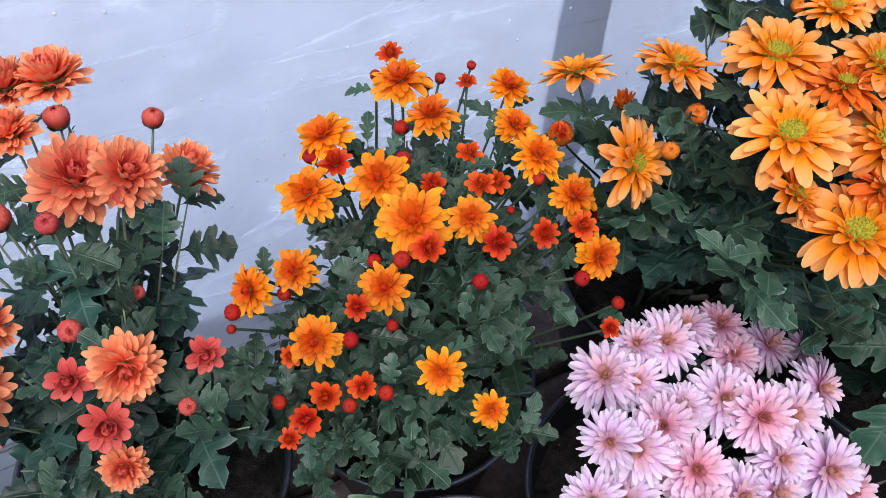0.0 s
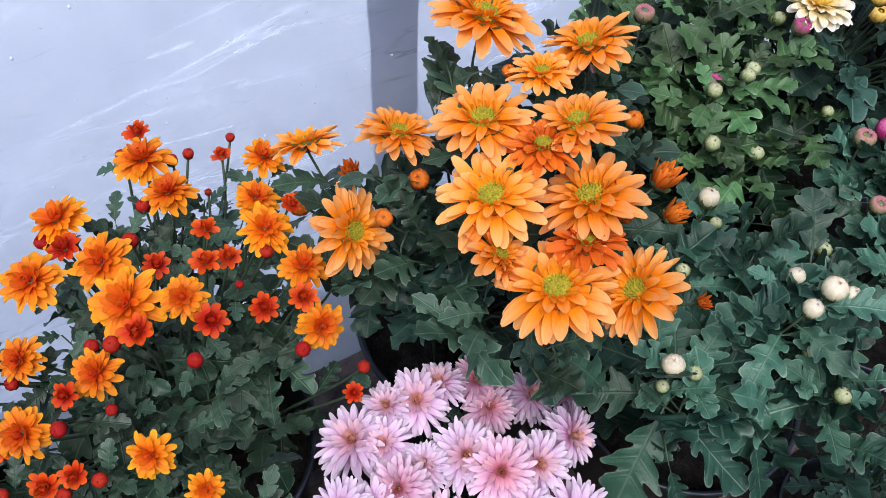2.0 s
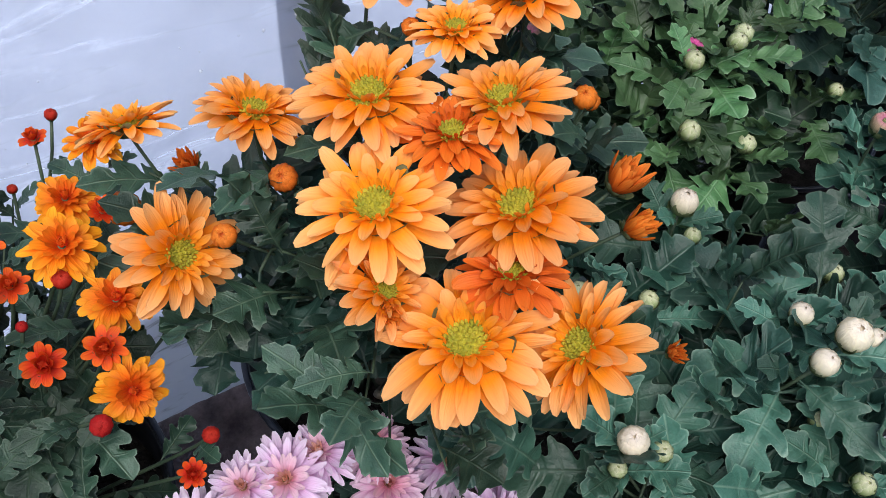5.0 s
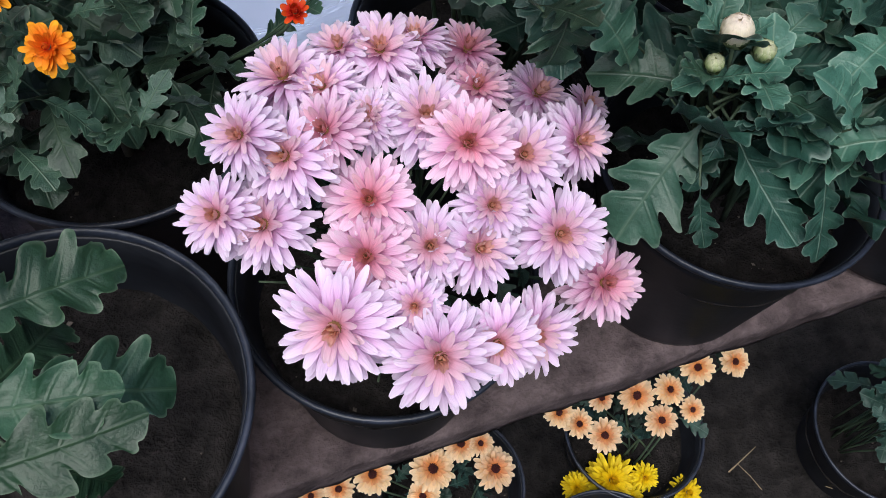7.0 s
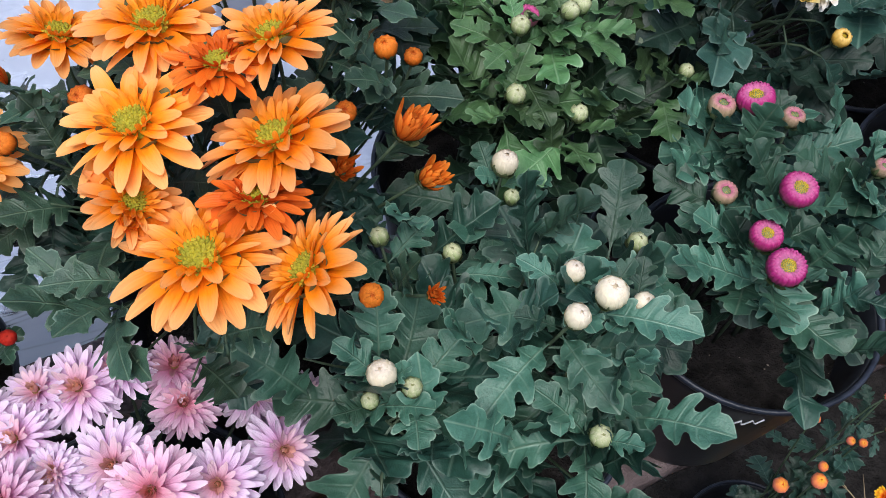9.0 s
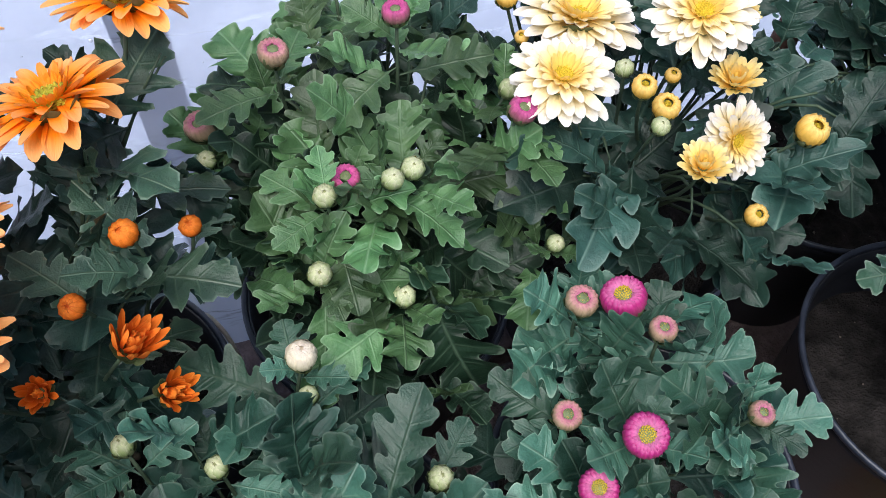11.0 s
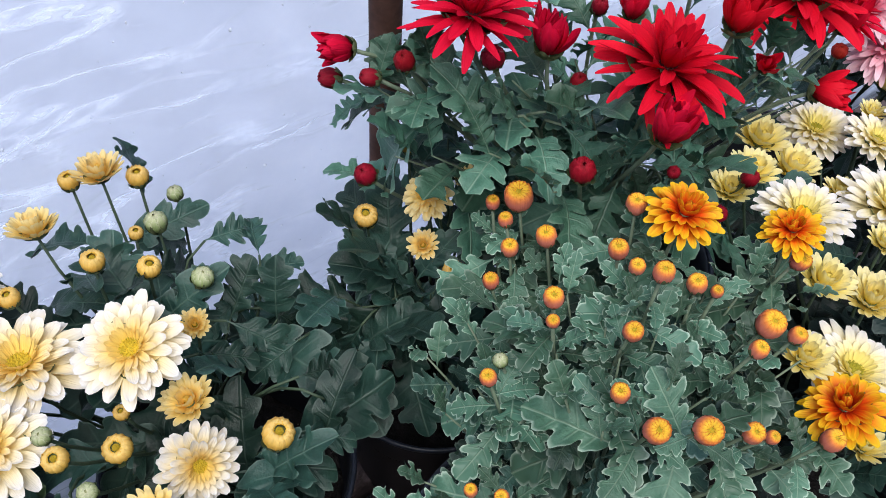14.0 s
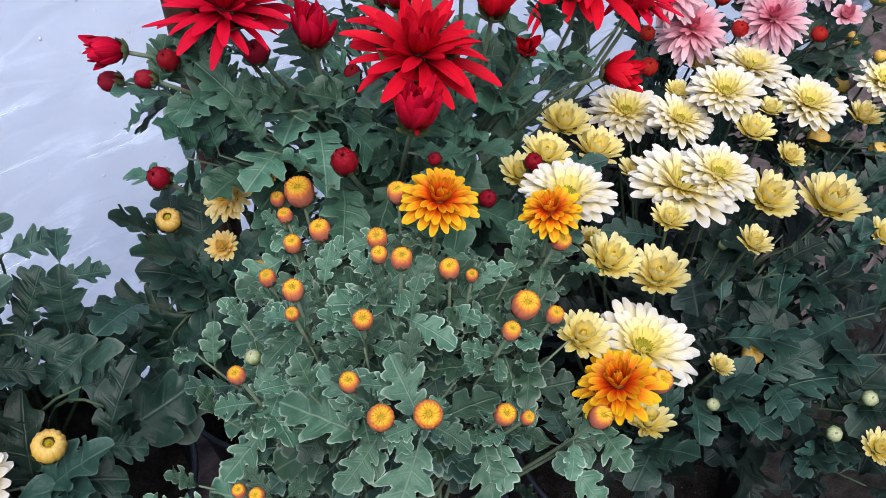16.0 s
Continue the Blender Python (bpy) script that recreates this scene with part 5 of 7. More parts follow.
head("F", "g", 0.474, -0.004, 0.612, 0.0077, 6, -106)
head("F", "g", 0.469, -0.035, 0.615, 0.0097, 13, -110)
head("F", "w", 0.501, 0.119, 0.605, 0.0145, 8, 37)
head("F", "g", 0.500, 0.105, 0.593, 0.0088, 9, 68)
shoot("F", 0.409, 0.002, 0.583)
shoot("F", 0.448, -0.020, 0.586)
shoot("F", 0.454, 0.036, 0.610)
shoot("F", 0.490, -0.000, 0.608)
shoot("F", 0.521, 0.040, 0.613)
shoot("F", 0.489, 0.064, 0.609)
shoot("F", 0.383, 0.045, 0.599)
shoot("F", 0.447, 0.102, 0.591)
shoot("F", 0.439, 0.026, 0.606)
shoot("F", 0.465, -0.046, 0.580)
shoot("F", 0.491, -0.030, 0.596)
shoot("F", 0.369, 0.041, 0.580)
shoot("F", 0.377, 0.023, 0.582)
shoot("F", 0.401, 0.034, 0.600)
shoot("F", 0.365, 0.061, 0.587)
head("G", "p", 0.675, 0.032, 0.626, 0.0103, 8, -33)
head("G", "m", 0.626, 0.038, 0.623, 0.0180, 14, -133)
head("G", "m", 0.603, 0.026, 0.610, 0.0159, 9, -168)
head("G", "m", 0.598, 0.005, 0.614, 0.0184, 15, -141)
head("G", "m", 0.644, 0.099, 0.621, 0.0195, 18, 138)
head("G", "p", 0.627, 0.105, 0.616, 0.0143, 3, 28)
head("G", "p", 0.653, 0.079, 0.624, 0.0118, 3, 54)
head("G", "p", 0.605, 0.061, 0.602, 0.0128, 7, -119)
shoot("G", 0.644, 0.074, 0.604)
shoot("G", 0.672, 0.062, 0.612)
shoot("G", 0.634, 0.088, 0.596)
shoot("G", 0.645, 0.022, 0.601)
shoot("G", 0.592, 0.002, 0.575)
shoot("G", 0.623, -0.027, 0.569)
shoot("G", 0.648, -0.011, 0.586)
shoot("G", 0.579, 0.031, 0.582)
shoot("G", 0.678, 0.009, 0.603)
shoot("G", 0.618, 0.044, 0.600)
shoot("G", 0.615, -0.008, 0.578)
shoot("G", 0.596, 0.041, 0.591)
shoot("G", 0.625, 0.013, 0.594)
shoot("G", 0.661, 0.036, 0.610)
head("H", "m", 0.581, 0.298, 0.646, 0.0134, 2, 19)
head("H", "g", 0.589, 0.286, 0.650, 0.0124, 4, 13)
head("H", "p", 0.521, 0.242, 0.663, 0.0137, 3, -14)
head("H", "m", 0.624, 0.188, 0.654, 0.0132, 13, -40)
head("H", "g", 0.556, 0.167, 0.653, 0.0099, 14, -58)
head("H", "g", 0.567, 0.173, 0.649, 0.0106, 12, -81)
head("H", "g", 0.517, 0.145, 0.626, 0.0108, 18, -93)
head("H", "g", 0.630, 0.141, 0.608, 0.0087, 18, -75)
head("H", "g", 0.598, 0.308, 0.624, 0.0084, 10, 45)
head("H", "p", 0.481, 0.244, 0.621, 0.0154, 13, 178)
head("H", "g", 0.480, 0.227, 0.616, 0.0093, 20, -116)
head("H", "m", 0.565, 0.313, 0.640, 0.0114, 8, 118)
head("H", "m", 0.538, 0.179, 0.644, 0.0124, 10, -105)
head("H", "g", 0.526, 0.166, 0.653, 0.0103, 7, -117)
head("H", "g", 0.626, 0.209, 0.645, 0.0097, 13, -32)
head("H", "g", 0.552, 0.132, 0.611, 0.0103, 7, -89)
head("H", "m", 0.577, 0.236, 0.680, 0.0121, 4, 148)
shoot("H", 0.532, 0.254, 0.634)
shoot("H", 0.567, 0.265, 0.620)
shoot("H", 0.591, 0.222, 0.645)
shoot("H", 0.613, 0.238, 0.636)
shoot("H", 0.518, 0.218, 0.626)
shoot("H", 0.518, 0.168, 0.621)
shoot("H", 0.564, 0.144, 0.608)
shoot("H", 0.590, 0.140, 0.602)
shoot("H", 0.497, 0.174, 0.609)
shoot("H", 0.556, 0.214, 0.649)
shoot("H", 0.564, 0.163, 0.622)
shoot("H", 0.501, 0.243, 0.622)
shoot("H", 0.616, 0.170, 0.613)
shoot("H", 0.561, 0.192, 0.642)
shoot("H", 0.537, 0.199, 0.641)
shoot("H", 0.593, 0.191, 0.635)
shoot("H", 0.543, 0.278, 0.638)
shoot("H", 0.599, 0.269, 0.632)
shoot("H", 0.484, 0.212, 0.604)
shoot("H", 0.614, 0.188, 0.632)
shoot("H", 0.519, 0.245, 0.632)
shoot("H", 0.566, 0.105, 0.580)
shoot("H", 0.533, 0.126, 0.593)
shoot("H", 0.492, 0.173, 0.603)
shoot("H", 0.558, 0.160, 0.619)
shoot("H", 0.517, 0.172, 0.621)
head("I", "b", 0.746, 0.294, 0.643, 0.0078, 9, -7)
head("I", "h", 0.748, 0.211, 0.662, 0.0179, 19, -114)
head("I", "g", 0.626, 0.211, 0.642, 0.0078, 14, -143)
head("I", "b", 0.640, 0.232, 0.653, 0.0067, 14, -180)
head("I", "f", 0.650, 0.284, 0.665, 0.0593, 16, 75)
head("I", "f", 0.671, 0.236, 0.655, 0.0650, 12, 51)
head("I", "f", 0.647, 0.198, 0.659, 0.0537, 2, -63)
head("I", "f", 0.717, 0.204, 0.677, 0.0531, 15, -138)
head("I", "h", 0.744, 0.345, 0.642, 0.0323, 11, 83)
head("I", "h", 0.701, 0.300, 0.666, 0.0304, 23, 84)
head("I", "h", 0.730, 0.179, 0.653, 0.0274, 9, 177)
head("I", "f", 0.722, 0.154, 0.641, 0.0398, 49, -87)
head("I", "h", 0.696, 0.141, 0.646, 0.0258, 7, 180)
head("I", "b", 0.728, 0.355, 0.636, 0.0117, 9, 86)
head("I", "b", 0.763, 0.341, 0.634, 0.0126, 5, 53)
head("I", "b", 0.664, 0.318, 0.659, 0.0114, 15, 128)
head("I", "b", 0.719, 0.259, 0.677, 0.0111, 7, 12)
head("I", "g", 0.759, 0.302, 0.636, 0.0125, 7, 97)
head("I", "g", 0.781, 0.340, 0.610, 0.0098, 12, 107)
head("I", "b", 0.678, 0.270, 0.662, 0.0103, 5, 135)
head("I", "b", 0.742, 0.254, 0.662, 0.0115, 12, -29)
head("I", "g", 0.764, 0.243, 0.651, 0.0114, 9, -27)
head("I", "b", 0.642, 0.259, 0.654, 0.0111, 8, -154)
head("I", "b", 0.672, 0.171, 0.674, 0.0108, 12, -130)
head("I", "b", 0.694, 0.177, 0.647, 0.0131, 11, -128)
head("I", "b", 0.702, 0.190, 0.653, 0.0075, 5, -140)
head("I", "g", 0.670, 0.186, 0.671, 0.0083, 11, -161)
head("I", "g", 0.677, 0.157, 0.662, 0.0086, 16, -92)
head("I", "b", 0.759, 0.148, 0.643, 0.0149, 13, -33)
head("I", "b", 0.726, 0.124, 0.618, 0.0109, 19, -90)
shoot("I", 0.739, 0.143, 0.619)
shoot("I", 0.696, 0.132, 0.609)
shoot("I", 0.732, 0.115, 0.598)
shoot("I", 0.663, 0.163, 0.631)
shoot("I", 0.632, 0.184, 0.636)
shoot("I", 0.617, 0.230, 0.632)
shoot("I", 0.612, 0.276, 0.633)
shoot("I", 0.673, 0.140, 0.610)
shoot("I", 0.654, 0.170, 0.636)
shoot("I", 0.749, 0.139, 0.619)
shoot("I", 0.730, 0.265, 0.646)
shoot("I", 0.714, 0.282, 0.643)
shoot("I", 0.739, 0.257, 0.635)
shoot("I", 0.769, 0.233, 0.630)
shoot("I", 0.752, 0.198, 0.641)
shoot("I", 0.782, 0.144, 0.635)
shoot("I", 0.795, 0.220, 0.635)
head("J", "f", 0.897, 0.234, 0.648, 0.0344, 33, 167)
head("J", "h", 0.881, 0.213, 0.635, 0.0202, 25, -137)
head("J", "b", 0.866, 0.252, 0.629, 0.0137, 10, -126)
head("J", "b", 0.894, 0.199, 0.617, 0.0128, 14, -109)
head("J", "b", 0.904, 0.267, 0.655, 0.0093, 3, 147)
head("J", "h", 0.922, 0.231, 0.652, 0.0165, 19, -166)
shoot("J", 0.830, 0.232, 0.596)
shoot("J", 0.858, 0.194, 0.582)
shoot("J", 0.877, 0.207, 0.597)
shoot("J", 0.806, 0.215, 0.579)
shoot("J", 0.860, 0.229, 0.604)
shoot("J", 0.826, 0.201, 0.576)
shoot("J", 0.919, 0.279, 0.649)
shoot("J", 0.937, 0.268, 0.654)
shoot("J", 0.855, 0.248, 0.606)
shoot("J", 0.875, 0.194, 0.586)
shoot("J", 0.934, 0.256, 0.650)
shoot("J", 0.875, 0.213, 0.598)
shoot("J", 0.944, 0.284, 0.668)
head("K", "f", 0.915, 0.276, 0.775, 0.0527, 13, 117)
head("K", "f", 1.028, 0.205, 0.776, 0.0456, 17, 90)
head("K", "b", 0.962, 0.265, 0.762, 0.0104, 17, -132)
head("K", "h", 1.142, 0.175, 0.723, 0.0325, 7, -170)
head("K", "f", 0.913, 0.233, 0.769, 0.0639, 4, -8)
head("K", "f", 0.971, 0.161, 0.768, 0.0705, 5, -115)
head("K", "h", 0.947, 0.213, 0.756, 0.0319, 11, 14)
head("K", "h", 0.950, 0.134, 0.764, 0.0325, 8, -38)
head("K", "h", 0.992, 0.206, 0.764, 0.0267, 9, 74)
head("K", "h", 1.015, 0.162, 0.780, 0.0335, 5, 27)
head("K", "f", 1.106, 0.190, 0.740, 0.0809, 11, 120)
head("K", "f", 1.147, 0.181, 0.719, 0.0539, 17, 0)
head("K", "h", 0.870, 0.284, 0.729, 0.0277, 79, 173)
head("K", "b", 0.868, 0.293, 0.703, 0.0122, 64, 169)
head("K", "b", 0.880, 0.270, 0.716, 0.0110, 60, 169)
head("K", "b", 0.887, 0.249, 0.740, 0.0118, 27, -149)
head("K", "b", 0.921, 0.223, 0.748, 0.0133, 29, -137)
head("K", "b", 1.001, 0.275, 0.724, 0.0104, 10, -154)
head("K", "b", 1.009, 0.243, 0.733, 0.0106, 18, -119)
head("K", "b", 0.962, 0.202, 0.731, 0.0102, 21, -134)
head("K", "b", 0.869, 0.257, 0.659, 0.0141, 28, -154)
head("K", "b", 0.926, 0.154, 0.730, 0.0140, 20, -143)
head("K", "h", 1.025, 0.146, 0.759, 0.0174, 29, -136)
head("K", "h", 1.105, 0.148, 0.705, 0.0310, 66, -63)
head("K", "b", 0.977, 0.109, 0.715, 0.0096, 32, -119)
head("K", "b", 1.023, 0.125, 0.699, 0.0106, 19, -118)
head("K", "b", 0.959, 0.129, 0.735, 0.0070, 35, -155)
shoot("K", 0.886, 0.267, 0.702)
shoot("K", 0.905, 0.230, 0.715)
shoot("K", 0.902, 0.227, 0.682)
shoot("K", 0.926, 0.212, 0.719)
shoot("K", 0.946, 0.183, 0.723)
shoot("K", 0.898, 0.251, 0.721)
shoot("K", 0.994, 0.141, 0.733)
shoot("K", 1.007, 0.132, 0.714)
shoot("K", 0.951, 0.154, 0.722)
shoot("K", 0.913, 0.201, 0.708)
shoot("K", 0.884, 0.257, 0.673)
shoot("K", 1.020, 0.203, 0.757)
shoot("K", 1.052, 0.149, 0.720)
shoot("K", 0.981, 0.224, 0.718)
shoot("K", 1.038, 0.158, 0.727)
shoot("K", 0.978, 0.258, 0.729)
shoot("K", 0.956, 0.180, 0.731)
shoot("K", 1.006, 0.152, 0.751)
shoot("K", 0.938, 0.220, 0.730)
shoot("K", 0.910, 0.213, 0.711)
shoot("K", 0.921, 0.165, 0.709)
shoot("K", 0.980, 0.137, 0.721)
shoot("K", 0.942, 0.141, 0.712)
shoot("K", 1.066, 0.168, 0.736)
shoot("K", 1.094, 0.168, 0.711)
shoot("K", 1.119, 0.171, 0.713)
shoot("K", 1.073, 0.150, 0.706)
shoot("K", 1.116, 0.149, 0.697)
shoot("K", 1.043, 0.153, 0.724)
head("L", "b", 0.797, 0.081, 0.639, 0.0101, 20, -138)
head("L", "b", 0.818, 0.075, 0.654, 0.0063, 10, 151)
head("L", "b", 0.821, 0.060, 0.676, 0.0066, 18, -171)
head("L", "f", 0.946, 0.108, 0.735, 0.0371, 4, -92)
head("L", "f", 0.987, 0.078, 0.730, 0.0298, 16, 141)
head("L", "f", 0.983, 0.011, 0.673, 0.0434, 19, 120)
head("L", "h", 0.915, 0.180, 0.691, 0.0149, 10, 174)
head("L", "h", 0.951, 0.051, 0.717, 0.0122, 9, -91)
head("L", "h", 0.878, 0.025, 0.741, 0.0108, 24, -126)
head("L", "h", 0.865, 0.036, 0.735, 0.0101, 18, -118)
head("L", "b", 0.907, 0.190, 0.681, 0.0076, 5, 112)
head("L", "b", 0.902, 0.173, 0.688, 0.0077, 11, 129)
head("L", "b", 0.908, 0.149, 0.697, 0.0103, 12, 135)
head("L", "b", 0.900, 0.164, 0.676, 0.0092, 6, 160)
head("L", "b", 0.878, 0.150, 0.680, 0.0083, 10, 136)
head("L", "b", 0.868, 0.102, 0.735, 0.0086, 7, 150)
head("L", "b", 0.863, 0.095, 0.731, 0.0058, 13, -152)
head("L", "b", 0.836, 0.097, 0.706, 0.0074, 13, 146)
head("L", "g", 0.846, 0.102, 0.704, 0.0068, 16, 146)
head("L", "b", 0.880, 0.070, 0.744, 0.0081, 15, -130)
head("L", "b", 0.864, 0.055, 0.734, 0.0077, 10, 159)
head("L", "b", 0.904, 0.094, 0.741, 0.0070, 9, -152)
head("L", "b", 0.917, 0.114, 0.721, 0.0092, 9, 163)
head("L", "b", 0.908, 0.084, 0.746, 0.0089, 1, 113)
head("L", "b", 0.931, 0.080, 0.726, 0.0088, 8, 153)
head("L", "b", 0.939, 0.074, 0.722, 0.0056, 6, -154)
head("L", "b", 0.938, 0.045, 0.716, 0.0080, 9, -52)
head("L", "b", 0.961, 0.042, 0.712, 0.0079, 10, -47)
head("L", "b", 0.985, 0.067, 0.721, 0.0090, 21, -91)
head("L", "b", 0.937, 0.127, 0.727, 0.0097, 8, 138)
head("L", "b", 0.917, 0.021, 0.702, 0.0092, 13, -86)
head("L", "b", 0.926, 0.016, 0.697, 0.0061, 16, -67)
head("L", "b", 0.962, 0.003, 0.677, 0.0104, 12, -51)
head("L", "b", 1.001, 0.001, 0.672, 0.0109, 6, -57)
shoot("L", 0.886, 0.109, 0.713)
shoot("L", 0.908, 0.090, 0.719)
shoot("L", 0.923, 0.077, 0.706)
shoot("L", 0.902, 0.074, 0.714)
shoot("L", 0.863, 0.092, 0.705)
shoot("L", 0.846, 0.084, 0.680)
shoot("L", 0.953, 0.084, 0.712)
shoot("L", 0.966, 0.074, 0.708)
shoot("L", 0.933, 0.064, 0.695)
shoot("L", 0.935, 0.042, 0.691)
shoot("L", 0.904, 0.045, 0.712)
shoot("L", 0.878, 0.048, 0.720)
shoot("L", 0.860, 0.054, 0.712)
shoot("L", 0.983, 0.056, 0.702)
shoot("L", 0.971, 0.056, 0.703)
shoot("L", 0.904, 0.140, 0.686)
shoot("L", 0.880, 0.066, 0.721)
shoot("L", 0.950, 0.036, 0.689)
shoot("L", 0.946, 0.065, 0.701)
shoot("L", 0.880, 0.087, 0.723)
shoot("L", 0.854, 0.086, 0.694)
shoot("L", 0.891, 0.052, 0.728)
shoot("L", 0.841, 0.095, 0.678)
shoot("L", 0.969, 0.038, 0.690)
shoot("L", 0.861, 0.070, 0.713)
shoot("L", 0.937, 0.097, 0.719)
shoot("L", 0.789, 0.087, 0.631)
shoot("L", 0.779, 0.076, 0.624)
shoot("L", 0.790, 0.062, 0.620)
shoot("L", 0.799, 0.046, 0.616)
shoot("L", 0.818, 0.061, 0.631)
shoot("L", 0.825, 0.046, 0.627)
shoot("L", 0.823, 0.101, 0.660)
shoot("L", 0.846, 0.109, 0.674)
shoot("L", 0.838, 0.136, 0.667)
shoot("L", 0.858, 0.132, 0.673)
shoot("L", 0.844, 0.087, 0.670)
shoot("L", 0.837, 0.061, 0.647)
shoot("L", 0.832, 0.080, 0.648)
shoot("L", 0.814, 0.081, 0.637)
shoot("L", 0.804, 0.094, 0.642)
head("M", "y", 1.208, 0.074, 0.641, 0.0218, 11, -75)
head("M", "y", 1.164, 0.141, 0.666, 0.0195, 3, 4)
head("M", "f", 1.319, 0.081, 0.647, 0.0450, 2, -161)
head("M", "y", 1.182, 0.030, 0.654, 0.0438, 2, -21)
head("M", "y", 1.292, 0.073, 0.633, 0.0277, 0, 54)
head("M", "y", 1.199, -0.002, 0.645, 0.0256, 3, -80)
head("M", "b", 1.289, 0.050, 0.620, 0.0142, 10, -44)
head("M", "g", 1.081, -0.063, 0.629, 0.0080, 22, -160)
head("M", "g", 1.104, -0.062, 0.641, 0.0080, 21, -143)
head("M", "y", 1.095, -0.082, 0.626, 0.0223, 5, -171)
head("M", "b", 1.250, 0.078, 0.631, 0.0139, 17, 25)
head("M", "b", 1.325, 0.116, 0.693, 0.0118, 12, 26)
head("M", "b", 1.314, 0.113, 0.664, 0.0100, 11, -10)
head("M", "b", 1.323, 0.094, 0.658, 0.0086, 10, 63)
head("M", "f", 1.096, 0.078, 0.678, 0.0644, 10, 21)
head("M", "f", 1.115, 0.071, 0.684, 0.0442, 3, -78)
head("M", "f", 1.005, 0.085, 0.723, 0.0460, 9, 70)
head("M", "f", 1.023, 0.026, 0.647, 0.0586, 7, 16)
head("M", "f", 1.138, 0.156, 0.651, 0.0512, 1, 101)
head("M", "f", 1.147, 0.123, 0.666, 0.0434, 6, -40)
head("M", "f", 1.176, 0.117, 0.679, 0.0472, 4, 157)
head("M", "f", 1.211, 0.125, 0.677, 0.0490, 5, 55)
head("M", "f", 1.230, 0.088, 0.665, 0.0491, 1, 21)
head("M", "y", 1.090, 0.136, 0.659, 0.0350, 7, -34)
head("M", "y", 1.084, 0.160, 0.665, 0.0352, 4, -11)
head("M", "y", 1.030, 0.066, 0.672, 0.0335, 6, -15)
head("M", "y", 1.047, 0.046, 0.668, 0.0352, 6, 130)
head("M", "y", 1.131, 0.046, 0.676, 0.0359, 10, -80)
head("M", "y", 1.173, 0.089, 0.670, 0.0280, 4, -16)
head("M", "y", 1.045, 0.136, 0.681, 0.0308, 4, 5)
head("M", "y", 1.024, 0.133, 0.681, 0.0268, 4, -149)
head("M", "y", 1.086, 0.103, 0.673, 0.0227, 13, 75)
head("M", "y", 1.067, 0.063, 0.684, 0.0226, 2, 89)
head("M", "y", 1.097, 0.029, 0.679, 0.0220, 7, -46)
head("M", "y", 0.997, -0.005, 0.643, 0.0257, 7, 61)
head("M", "y", 0.985, 0.040, 0.674, 0.0296, 5, -63)
head("M", "y", 1.037, -0.008, 0.663, 0.0151, 11, -20)
head("M", "y", 1.192, 0.093, 0.675, 0.0189, 6, 81)
head("M", "y", 1.208, 0.159, 0.655, 0.0250, 8, -9)
head("M", "y", 1.038, 0.087, 0.663, 0.0167, 4, -154)
head("M", "b", 1.085, -0.006, 0.626, 0.0114, 16, -154)
head("M", "b", 1.317, 0.106, 0.625, 0.0120, 8, 36)
head("M", "b", 1.267, 0.084, 0.619, 0.0144, 12, 2)
head("M", "g", 1.032, -0.017, 0.643, 0.0065, 14, -178)
head("M", "g", 1.104, 0.045, 0.656, 0.0058, 14, -114)
shoot("M", 1.096, 0.025, 0.637)
shoot("M", 1.116, -0.007, 0.637)
shoot("M", 1.160, -0.009, 0.646)
shoot("M", 1.122, 0.022, 0.646)
shoot("M", 1.109, -0.034, 0.632)
shoot("M", 1.082, -0.041, 0.622)
shoot("M", 1.053, -0.026, 0.620)
shoot("M", 1.149, -0.034, 0.641)
shoot("M", 1.066, 0.017, 0.640)
shoot("M", 1.217, 0.032, 0.634)
shoot("M", 1.098, -0.069, 0.616)
shoot("M", 1.023, -0.013, 0.622)
shoot("M", 1.168, 0.027, 0.642)
shoot("M", 1.269, 0.023, 0.607)
shoot("M", 1.097, 0.004, 0.633)
shoot("M", 1.125, 0.137, 0.648)
shoot("M", 1.107, 0.064, 0.659)
shoot("M", 1.273, 0.038, 0.613)
shoot("M", 1.273, 0.021, 0.607)
shoot("M", 1.254, 0.042, 0.611)
shoot("M", 1.290, 0.068, 0.621)
shoot("M", 1.287, 0.036, 0.617)
shoot("M", 1.147, 0.000, 0.645)
shoot("M", 1.138, 0.026, 0.656)
shoot("M", 1.092, 0.038, 0.647)
shoot("M", 0.994, -0.002, 0.614)
shoot("M", 1.052, -0.006, 0.634)
shoot("M", 1.078, -0.023, 0.626)
shoot("M", 1.107, -0.051, 0.623)
shoot("M", 1.194, -0.017, 0.626)
shoot("M", 1.138, -0.051, 0.639)
shoot("M", 1.201, -0.036, 0.619)
shoot("M", 1.260, -0.011, 0.613)
shoot("M", 1.152, -0.077, 0.632)
shoot("M", 1.122, -0.088, 0.611)
shoot("M", 1.093, -0.086, 0.604)
shoot("M", 1.067, -0.060, 0.606)
head("N", "f", 1.287, 0.141, 0.711, 0.0462, 17, -159)
head("N", "f", 1.225, 0.195, 0.706, 0.0403, 14, -121)
head("N", "h", 1.282, 0.113, 0.695, 0.0240, 18, -176)
head("N", "f", 1.322, 0.125, 0.722, 0.0361, 19, -131)
head("N", "b", 1.263, 0.116, 0.687, 0.0100, 19, -150)
head("N", "f", 1.205, 0.171, 0.678, 0.0486, 16, -141)
head("N", "f", 1.240, 0.138, 0.694, 0.0455, 20, 179)
head("N", "f", 1.194, 0.188, 0.702, 0.0433, 21, -166)
head("N", "f", 1.263, 0.165, 0.698, 0.0491, 15, -167)
